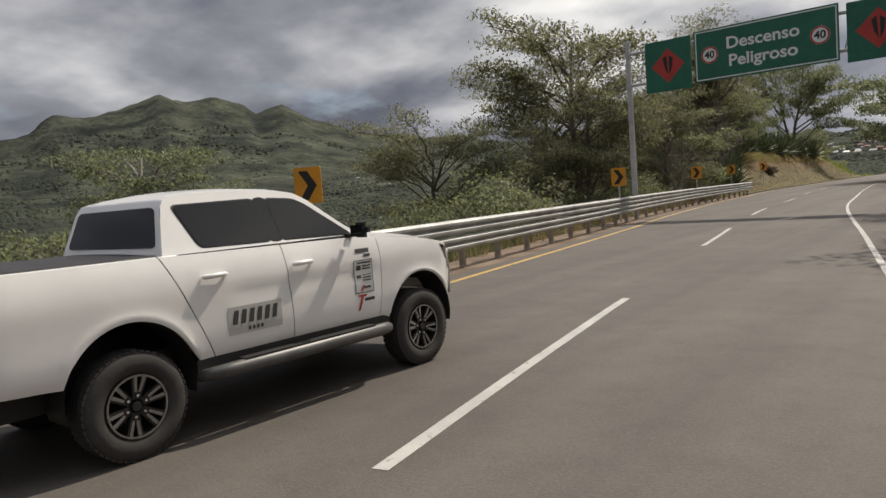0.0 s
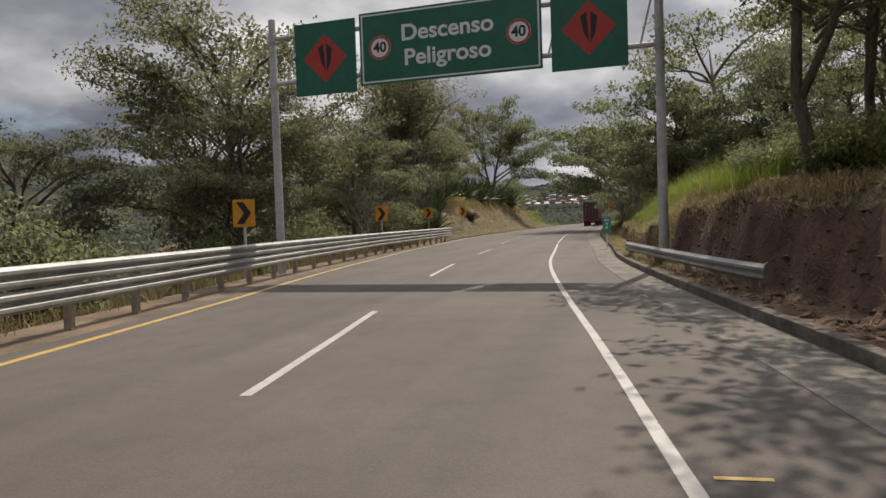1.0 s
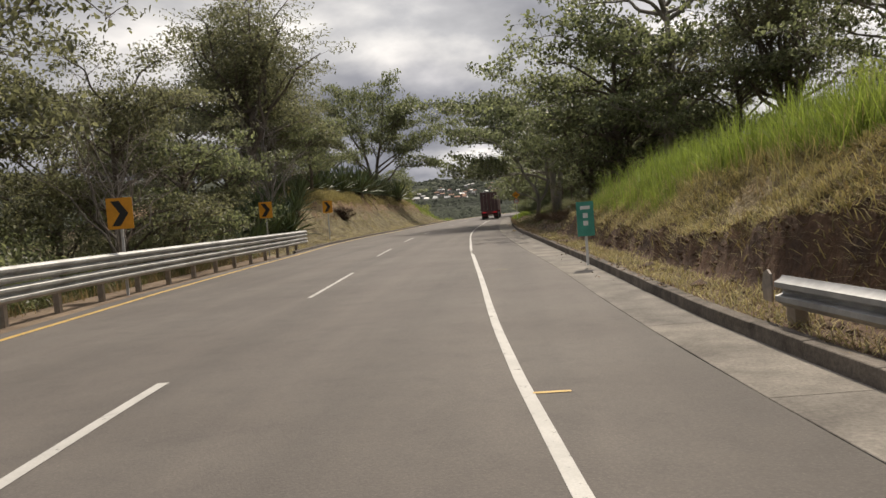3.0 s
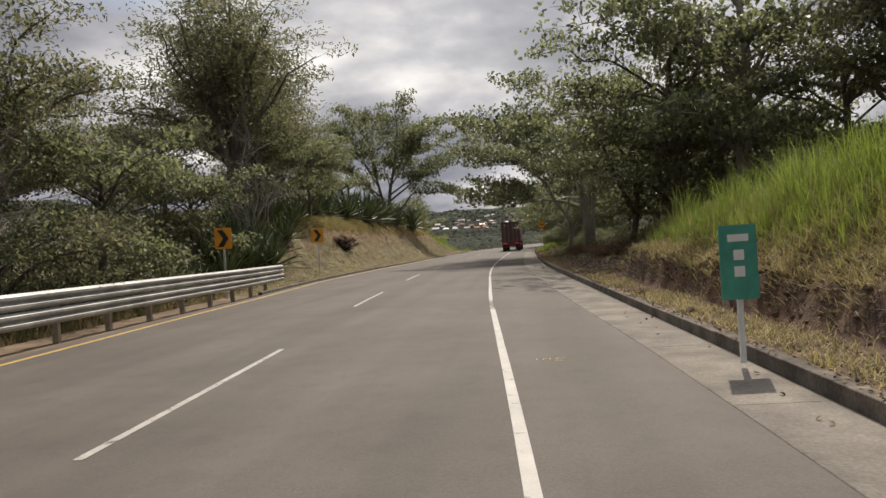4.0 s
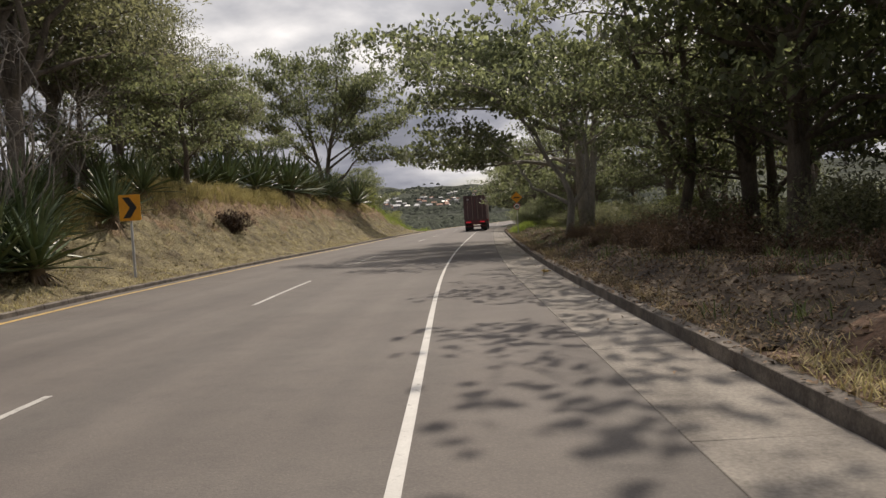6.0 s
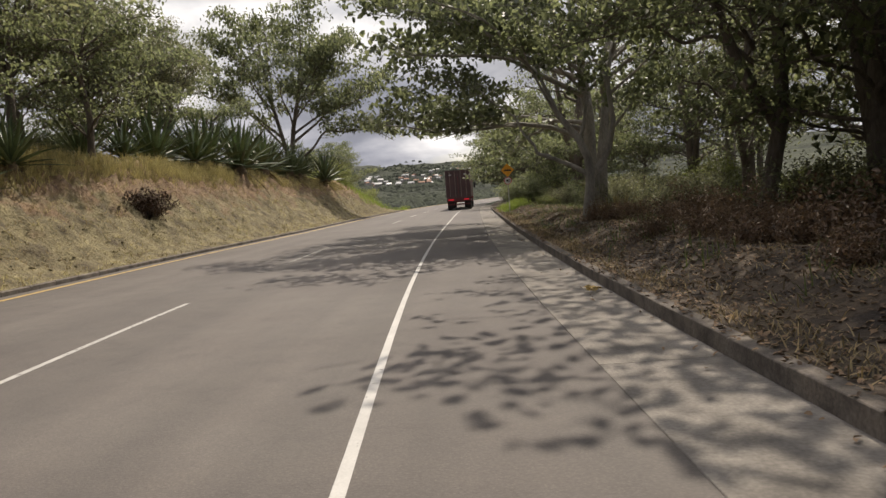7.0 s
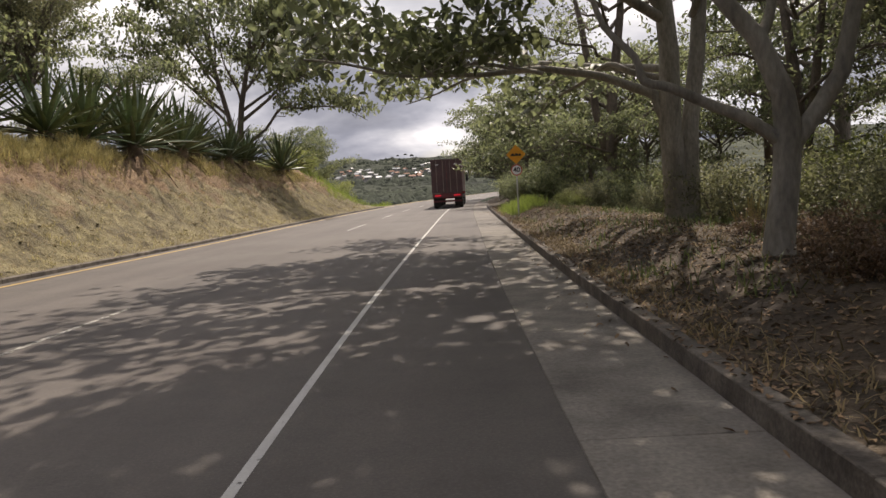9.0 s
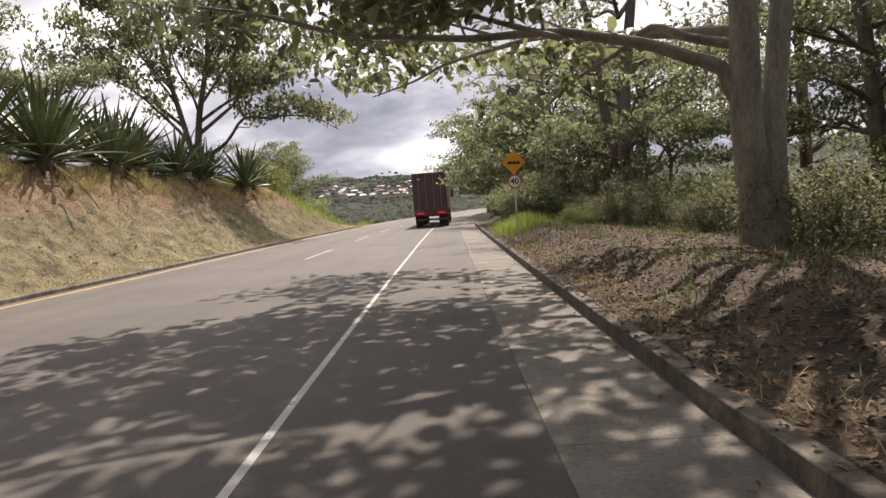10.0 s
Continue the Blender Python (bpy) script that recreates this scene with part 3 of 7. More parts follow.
tagged(part("lane_dash", strip(78.8, 84.2, lambda q: centre_off(q) - 0.04, lambda q: centre_off(q) + 0.04, 0.004, 0.7), FAINT_LINE, fix=False), "nearly worn-off white lane dash in the tree shade", "road marking", "lane dashes", "structure")
for x, y, w in ((-1.0, 15.1, 0.3), (-2.55, 25.15, 0.3), (-3.55, 33.6, 0.28)):
    tagged(part("survey_mark", Geo().add([(x - w / 2, y - 0.03, 0.005), (x + w / 2, y - 0.02, 0.005), (x + w / 2, y + 0.03, 0.005), (x - w / 2, y + 0.02, 0.005)], [(0, 1, 2, 3)]), YELLOW_LINE),
           "short yellow survey stroke painted on the shoulder", "road marking", "survey strokes", "structure")
writing = Geo()
for k in range(6):
    x = -4.15 + 0.075 * k
    writing.box((x, 44.60, 0.0035), (x + 0.012, 44.76, 0.005))
    if k % 2:
        writing.box((x + 0.012, 44.68, 0.0035), (x + 0.05, 44.70, 0.005))
writing.box((-4.1, 44.5, 0.0035), (-3.82, 44.515, 0.005))
tagged(part("survey_writing", writing, worn_paint("faint_survey_paint", (0.40, 0.31, 0.14), 0.5)), "faded yellow survey writing sprayed on the shoulder", "road marking", kind="structure")

gutter = tagged(new("gutter"), "pale concrete gutter slabs along the kerb", "gutter", kind="structure")
kerb_right = tagged(new("kerb_right"), "dirty low concrete kerb beside the gutter", "kerb", kind="structure")
kerb_left = tagged(new("kerb_left"), "low dark kerb at the foot of the mound", "kerb", kind="structure")


def slab_between(y0, y1, off, zs_a, zs_b, low=-0.12, bevel=0.012):
    """A cast piece with chamfered top edges, from y0 to y1."""
    g = Geo()
    ring = []
    for y in (y0, y0 + bevel, y1 - bevel, y1):
        end = y in (y0, y1)
        drop = bevel if end else 0
        off_a, off_b = off(y)
        ring.append([at_road(y, off_a, low), at_road(y, off_a, zs_a - bevel - drop), at_road(y, off_a + bevel, zs_a - drop),
                     at_road(y, off_b - bevel, zs_b - drop), at_road(y, off_b, zs_b - bevel - drop), at_road(y, off_b, low)])
    g.grid(ring)
    g.f += [(0, 1, 2, 3, 4, 5), tuple(18 + k for k in range(6))]
    return g


rng = random.Random(4)

# ---- gantry ----


def sign_frame(w, h, bar, depth):
    g = Geo()
    for lo, hi in (((-w / 2, -h / 2), (w / 2, -h / 2 + bar)), ((-w / 2, h / 2 - bar), (w / 2, h / 2)), ((-w / 2, -h / 2 + bar), (-w / 2 + bar, h / 2 - bar)), ((w / 2 - bar, -h / 2 + bar), (w / 2, h / 2 - bar))):
        g.box((lo[0], -depth - 0.004, lo[1]), (hi[0], -depth, hi[1]))
    return g


def disc(r, y0, y1, n=28):
    return Geo().prism([(r * math.cos(2 * math.pi * k / n), r * math.sin(2 * math.pi * k / n)) for k in range(n)], y0, y1)


def ring_geo(r0, r1, y0, y1, n=32):
    g = Geo()
    rows = []
    for k in range(n + 1):
        a = 2 * math.pi * k / n
        c, s = math.cos(a), math.sin(a)
        rows.append([(r0 * c, y0, r0 * s), (r1 * c, y0, r1 * s), (r1 * c, y1, r1 * s), (r0 * c, y1, r0 * s), (r0 * c, y0, r0 * s)])
    return g.grid(rows)


FACE = pose(0, 0, 0, 90, 0, 0)


def limit_disc(parent, r, x, z, y):
    d = part("speed_disc", disc(r, y, y + 0.006), SIGN_WHITE, parent, "white speed limit disc", m=pose(x, 0, z))
    part("red_ring", ring_geo(r * 0.80, r * 0.985, y - 0.004, y), SIGN_RED, d)
    letters("40", r * 1.18, SIGN_BLACK, d, pose(0, y - 0.003, 0, 90, 0, 0), name="number", bold=r * 0.03)
    return d


def road_symbol(parent, r, y):
    """A red diamond with a dark picture of a steep road in it."""
    d = part("red_diamond", Geo().prism([(0, -r), (r, 0), (0, r), (-r, 0)], y - 0.004, y), SIGN_RED, parent)
    s = r * 0.62
    part("dark_wedge", Geo().prism([(-s * 0.5, s * 0.72), (-s * 0.12, s * 0.95), (s * 0.02, -s * 0.85), (-s * 0.28, -s * 0.3)], y - 0.008, y - 0.004), SIGN_BLACK, d)
    part("dark_wedge", Geo().prism([(s * 0.12, s * 0.95), (s * 0.52, s * 0.62), (s * 0.38, -s * 0.35), (s * 0.12, -s * 0.85)], y - 0.008, y - 0.004), SIGN_BLACK, d)
    return d


def build_gantry():
    a, b = Vector((-12.1, 32.1, 0)), Vector((-0.46, 31.2, 0))
    turn = math.degrees(math.atan2(b.y - a.y, b.x - a.x))
    g = thing("sign_gantry", "grey steel gantry carrying green signs over the road", "sign gantry", pose(a.x, a.y, 0, 0, 0, turn))
    span = (b - a).length
    for x, z0 in ((0, -0.6), (span, 0.25)):
        post = part("post", Geo().tube([(x, 0, z0), (x, 0, 4), (x, 0, 7.55), (x, 0, 7.95)], [0.135, 0.125, 0.115, 0.11], 14), POLE, g, soft=40)
        part("base_plate", Geo().box((x - 0.27, -0.27, z0 - 0.1), (x + 0.27, 0.27, z0 + 0.22)), CONCRETE, post, "concrete footing")
        for z in (5.95, 7.35):
            part("collar", Geo().tube([(x, 0, z - 0.12), (x, 0, z + 0.12)], 0.15, 14), POLE, post, soft=40)
    for z in (5.95, 7.35):
        part("beam", Geo().tube([(0, 0, z), (span, 0, z)], 0.075, 10), POLE, g, soft=40)
    for k in range(14):
        x = 0.5 + k * (span - 1.0) / 13
        part("brace", Geo().tube([(x, 0.0, 5.95), (x + 0.35, 0.0, 7.35)], 0.03, 6), POLE, g)

    def panel(x, z, w, h, lean):
        p = part("sign_panel", Geo().box((-w / 2, -0.02, -h / 2), (w / 2, 0.02, h / 2)), GREEN, g, m=pose(x, -0.13, z, 0, lean, 0))
        for dx in (-w * 0.32, w * 0.32):
            part("bracket", Geo().box((dx - 0.03, 0.02, -h / 2 + 0.15), (dx + 0.03, 0.07, h / 2 - 0.15)), GALV, p)
        return p
    main = panel(5.82, 6.66, 5.5, 2.14, 0.0)
    part("border", sign_frame(5.38, 2.02, 0.045, 0.02), SIGN_WHITE, main, "white border")
    letters("Descenso", 0.66, SIGN_WHITE, main, pose(-0.02, -0.024, 0.34, 90, 0, 0) @ Matrix.Diagonal((1.08, 1, 1, 1)), bold=0.014)
    letters("Peligroso", 0.66, SIGN_WHITE, main, pose(-0.02, -0.024, -0.38, 90, 0, 0) @ Matrix.Diagonal((1.08, 1, 1, 1)), bold=0.014)
    for x in (-2.1, 2.1):
        limit_disc(main, 0.35, x, 0.0, -0.026)
    for x in (1.9, 9.85):
        road_symbol(panel(x, 6.55, 2.05, 2.2, 0.0), 0.74, -0.02)
    return g


build_gantry()

# ---- guard rails ----


def w_beam(pts, mid, depth=0.08, h=0.31):
    """A corrugated steel beam swept along points; depth towards the road."""
    prof = [(0.0, -h / 2), (0.012, -h / 2 + 0.02), (depth, -h / 2 + 0.055), (depth, -h / 2 + 0.10), (0.01, -0.02), (0.0, 0.0), (0.01, 0.02), (depth, h / 2 - 0.10), (depth, h / 2 - 0.055), (0.012, h / 2 - 0.02), (0.0, h / 2)]
    rows = []
    for i, p in enumerate(pts):
        d = (pts[min(i + 1, len(pts) - 1)] - pts[max(i - 1, 0)]).normalized()
        side = Vector((d.y, -d.x, 0)) * mid[1]
        front = [p + side * u + Vector((0, 0, mid[0] + w)) for u, w in prof]
        rows.append(front + [q - side * 0.006 for q in reversed(front)] + [front[0]])
    g = Geo().grid(rows)
    n = len(rows[0])
    g.f += [tuple(range(n - 1)), tuple(range((len(rows) - 1) * n, len(rows) * n - 1))]
    return g


def rail_gap(y):
    return interp(y, [42, 62], [1.0, 0.6])


def left_rail():
    rail = thing("guardrail", "long double-beam galvanised steel guardrail beside the valley", "guardrail")
    y, n = -30.0, 0
    ys = []
    while y < 65.0:
        ys.append(y)
        y += 3.81
    ys.append(65.6)
    for i in range(len(ys) - 1):
        a, b = ys[i], ys[i + 1]
        for z in (0.52, 0.86):
            lap = 0.12 if i < len(ys) - 2 else 0.0
            jog = 0.003 * (i % 2)
            part("beam", w_beam([at_road(a + (b + lap - a) * k / 4, yellow_off(a + (b + lap - a) * k / 4) - rail_gap(a + (b + lap - a) * k / 4) + jog) for k in range(5)], (z, 1.0)), GALV, rail, soft=35)
    for y in np.arange(-30.0, 65.1, 1.905):
        p = at_road(y, yellow_off(y) - rail_gap(y) - 0.1)
        h = math.degrees(heading(y))
        part("post", Geo().box((-0.06, -0.05, -0.6), (0.06, 0.05, 0.98)), GALV_OLD, rail, m=pose(p.x, p.y, 0, 0, 0, h))
    return rail


left_rail()


def rounded_tab():
    """The outline of a dented end plate."""
    return [(-0.10, -0.17), (0.10, -0.15), (0.12, 0.02), (0.08, 0.19), (-0.02, 0.23), (-0.09, 0.18), (-0.12, 0.0)]


def right_rail():
    rail = thing("guardrail", "short dented galvanised steel guardrail on concrete footings", "guardrail")
    pts = [Vector((0.62, 23.1, 0)), Vector((0.42, 23.9, 0)), Vector((-0.05, 26.5, 0)), Vector((-0.5, 29.2, 0)), Vector((-0.93, 32, 0)), Vector((-1.38, 35.0, 0)), Vector((-1.42, 35.25, 0))]
    beam = part("beam", w_beam(pts[:-1], (0.45, -1.0), 0.075, 0.28), GALV, rail, soft=35)
    for p, turn in ((pts[0], 25), (pts[-1], 96)):
        g = Geo().prism(rounded_tab(), -0.01, 0.01)
        part("end_piece", g, GALV_OLD, rail, m=pose(p.x, p.y, 0.45, 0, 0, turn) @ Matrix.Diagonal((0.8, 1, 0.75, 1)))
    for p in (pts[1], (pts[2] + pts[3]) / 2, pts[4], pts[5]):
        part("post", Geo().box((-0.06, -0.07, 0.0), (0.06, 0.07, 0.55)), GALV_OLD, rail, m=pose(p.x + 0.12, p.y, 0, 0, 0, 8))
    return rail


right_rail()


# ---- road signs ----


def chevron_sign(x, y, z, turn, ground_z):
    s = thing("chevron_sign", "amber sign with a black chevron on a white post", "road sign", pose(x, y, 0, 0, 0, turn), "chevron signs")
    part("post", Geo().box((-0.03, 0.012, ground_z - 0.3), (0.03, 0.06, z + 0.34)), POLE, s)
    p = part("panel", Geo().prism([(-0.3, -0.355), (-0.28, -0.375), (0.28, -0.375), (0.3, -0.355), (0.3, 0.355), (0.28, 0.375), (-0.28, 0.375), (-0.3, 0.355)], -0.01, 0.01), SIGN_AMBER, s, m=pose(0, 0, z))
    w = [(-0.20, 0.30), (0.0, 0.30), (0.20, 0.0), (0.0, -0.30), (-0.20, -0.30), (0.0, 0.0)]
    part("chevron", Geo().prism(w, -0.014, -0.01), SIGN_BLACK, p)
    return s


for x, y, z, turn, gz in ((-10.9, 10.5, 1.95, 22, -0.3), (-11.6, 28.96, 1.85, 14, -0.3), (-13.0, 44.86, 1.94, 12, -0.4), (-14.9, 60.96, 2.13, 10, -0.4), (-14.95, 72.85, 2.31, 8, 0.6)):
    chevron_sign(x, y, z, turn, gz)


def warning_sign():
    s = thing("speed_bump_sign", "amber diamond bump sign above a white speed limit disc", "road sign", pose(-2.66, 103.9, 0, 0, 0, 2))
    part("post", Geo().tube([(0, 0.03, 0.1), (0, 0.03, 2.95)], 0.03, 8), POLE, s)
    r = 0.40
    d = part("diamond", Geo().prism([(0, -r), (r, 0), (0, r), (-r, 0)], -0.01, 0.01), SIGN_AMBER, s, m=pose(0, -0.01, 2.70))
    bump = [(-0.22, -0.06), (0.22, -0.06), (0.22, -0.02), (0.19, 0.03), (0.15, 0.045), (0.10, 0.0), (0.05, 0.045), (0.0, 0.05), (-0.05, 0.0), (-0.1, 0.045), (-0.15, 0.045), (-0.2, 0.0), (-0.22, -0.03)]
    part("bump_picture", Geo().prism(bump, -0.014, -0.01), SIGN_BLACK, d)
    limit_disc(s, 0.235, 0.0, 2.07, -0.012)
    return s


warning_sign()


def distance_sign():
    s = thing("kilometre_sign", "small light green roadside plate on a white post", "road sign", pose(-2.16, 43.58, 0, 0, 0, 6))
    part("post", Geo().box((-0.025, 0.012, 0.05), (0.025, 0.05, 1.3)), SIGN_WHITE, s)
    p = part("panel", Geo().box((-0.18, -0.01, -0.36), (0.18, 0.01, 0.36)), GREEN_LIGHT, s, m=pose(0, 0, 1.03))
    part("bar", Geo().box((-0.10, -0.014, 0.20), (0.10, -0.01, 0.27)), SIGN_WHITE, p)
    part("bar", Geo().box((-0.05, -0.014, 0.02), (0.05, -0.01, 0.12)), SIGN_WHITE, p)
    part("bar", Geo().box((-0.05, -0.014, -0.14), (0.05, -0.01, -0.04)), SIGN_WHITE, p)
    return s


distance_sign()

# ---- trees ----


class Leaves:
    """Small bent leaves, two triangles each, gathered with numpy."""

    def __init__(self, seed):
        self.rng = np.random.default_rng(seed)
        self.pts = []

    def clump(self, centre, spread, count):
        p = self.rng.normal(0, 1, (count, 3))
        p /= np.maximum(np.linalg.norm(p, axis=1, keepdims=True), 0.3) ** 0.5
        self.pts.append(np.array(centre) + p * np.array(spread))

    def mesh(self, name, length, width, material, droop=0.5, sway=0.55):
        c = np.concatenate(self.pts)
        n, g = len(c), self.rng
        a = g.uniform(0, 2 * np.pi, n)
        tilt = g.normal(-droop, sway, n)
        d = np.stack([np.cos(a) * np.cos(tilt), np.sin(a) * np.cos(tilt), np.sin(tilt)], 1)
        s = np.stack([-np.sin(a), np.cos(a), g.normal(0, 0.82 * sway, n)], 1)
        s /= np.linalg.norm(s, axis=1, keepdims=True)
        up = np.cross(d, s)
        ln = (length * g.uniform(0.6, 1.35, n))[:, None]
        wd = (width * g.uniform(0.6, 1.3, n))[:, None]
        base = c - d * ln * 0.5
        v = np.stack([base, c - d * ln * 0.22 + s * wd * 0.5 + up * wd * 0.16, c + d * ln * 0.22 + s * wd * 0.38 + up * wd * 0.08, c + d * ln * 0.5 - up * ln * 0.15,
                      c + d * ln * 0.22 - s * wd * 0.38 + up * wd * 0.08, c - d * ln * 0.22 - s * wd * 0.5 + up * wd * 0.16], 1).reshape(-1, 3)
        idx = np.arange(n)[:, None] * 6
        f = np.concatenate([idx + np.array([0, 1, 2]), idx + np.array([0, 2, 3]), idx + np.array([0, 3, 4]), idx + np.array([0, 4, 5])], 1).reshape(-1, 3)
        me = bpy.data.meshes.new(name)
        me.vertices.add(len(v))
        me.vertices.foreach_set("co", v.ravel())
        me.loops.add(f.size)
        me.loops.foreach_set("vertex_index", f.ravel().astype(np.int32))
        me.polygons.add(len(f))
        me.polygons.foreach_set("loop_start", np.arange(0, f.size, 3, dtype=np.int32))
        me.update(calc_edges=True)
        me.materials.append(material)
        return me


def bend(a, b, lift, rnd, n=5, wander=0.08):
    """A curved limb from a to b that rises first."""
    a, b = Vector(a), Vector(b)
    size = (b - a).length
    pts = []
    for i in range(n + 1):
        t = i / n
        p = a.lerp(b, t) + Vector((0, 0, lift * size * math.sin(math.pi * t)))
        if 0 < i < n:
            p += Vector((rnd.gauss(0, wander), rnd.gauss(0, wander), rnd.gauss(0, wander))) * size * 0.5
        pts.append(p)
    return pts


def tree(name, label, seed, height, radius, fork, trunk_r, limbs, twigs, leaves, leaf, bark, foliage, flat=0.45, droop=0.5, clump=0.75, low=0.35, lean=(0, 0), stems=1, category="tree", reach=(0, 0), arms=()):
    """A tree with its foot at the origin. flat: how thick the crown is against its width; low: where the crown begins."""
    rnd = random.Random(seed)
    wood, fine, green = Geo(), Geo(), Leaves(seed)
    top = Vector((lean[0] * height, lean[1] * height, height))
    for s in range(stems):
        off = Vector((rnd.uniform(-0.3, 0.3), rnd.uniform(-0.3, 0.3), 0)) * (stems > 1)
        f = Vector((lean[0] * fork, lean[1] * fork, fork)) + off * 3
        tr = trunk_r * (1.0 if stems == 1 else 0.65)
        stem = bend(off + Vector((0, 0, -0.4)), f, 0.0, rnd, 4, 0.04)
        wood.tube(stem, [tr * 1.35, tr * 1.05, tr * 0.95, tr * 0.88, tr * 0.8], 9)
        for k in range(limbs // stems):
            a = 2 * math.pi * (k + rnd.random() * 0.7) / (limbs // stems) + s
            q = rnd.random() ** 0.6
            hz = height * (low + (1 - low) * (1 - (q ** 2) * (1 - flat * 0.4)) * rnd.uniform(0.72, 1.0))
            tip = Vector((math.cos(a) * radius * q * 0.86, math.sin(a) * radius * q * 0.86, hz)) + Vector((top.x, top.y, 0)) * (hz / height)
            tip += Vector((reach[0], reach[1], 0)) * q ** 1.5
            start = stem[-1].lerp(stem[-2], rnd.random() * 0.9) if rnd.random() < 0.6 else stem[-1]
            limb = bend(start, tip, 0.06 + 0.10 * q, rnd, 6)
            r0 = tr * rnd.uniform(0.34, 0.55)
            wood.tube(limb, [r0 * (1 - 0.82 * i / 6) for i in range(7)], 6, False)
            for j in range(twigs):
                u = rnd.uniform(0.35, 1.0)
                i = min(5, int(u * 6))
                p = limb[i].lerp(limb[i + 1], u * 6 - i)
                out = Vector((rnd.gauss(0, 1), rnd.gauss(0, 1), rnd.gauss(0.15, 0.55)))
                out = out.normalized() * radius * rnd.uniform(0.16, 0.36)
                tw = bend(p, p + out, 0.08, rnd, 3)
                rt = max(0.012, r0 * 0.3 * (1.15 - u))
                (wood if leaves else fine).tube(tw, [rt, rt * 0.7, rt * 0.5, rt * 0.25], 4, False)
                if leaves:
                    n = max(3, int(leaves / (limbs * twigs) * rnd.uniform(0.5, 1.5)))
                    green.clump(tw[-1], (clump, clump, clump * 0.5), n * 2 // 3)
                    green.clump(tw[-2], (clump * 0.8, clump * 0.8, clump * 0.45), n // 3)
    for x, y, z in arms:
        limb = bend((0.1, 0, fork * 0.9), (x, y, z), 0.10, rnd, 8, 0.05)
        wood.tube(limb, [trunk_r * 0.42 * (1 - 0.85 * i / 8) for i in range(9)], 7, False)
        for j in range(26):
            u = rnd.uniform(0.3, 1.0)
            i = min(7, int(u * 8))
            p = limb[i].lerp(limb[i + 1], u * 8 - i)
            out = Vector((rnd.gauss(-0.3, 1), rnd.gauss(0, 1), rnd.gauss(0.1, 0.35))).normalized() * rnd.uniform(0.8, 2.0)
            tw = bend(p, p + out, 0.08, rnd, 3)
            wood.tube(tw, [0.022, 0.016, 0.012, 0.006], 4, False)
            green.clump(tw[-1], (clump * 0.7, clump * 0.7, clump * 0.3), 15)
            green.clump(tw[-2], (clump * 0.6, clump * 0.6, clump * 0.25), 7)
    t = thing(name, label, category)
    part("trunk", wood, bark, t, soft=True, fix=False)
    if not leaves:
        part("crown", fine, bark, t, "bare crown of fine grey twigs", soft=True, fix=False)
    if leaves:
        ob = new("crown", green.mesh("crown", leaf[0], leaf[1], foliage, droop))
        ob.parent = t
    return t


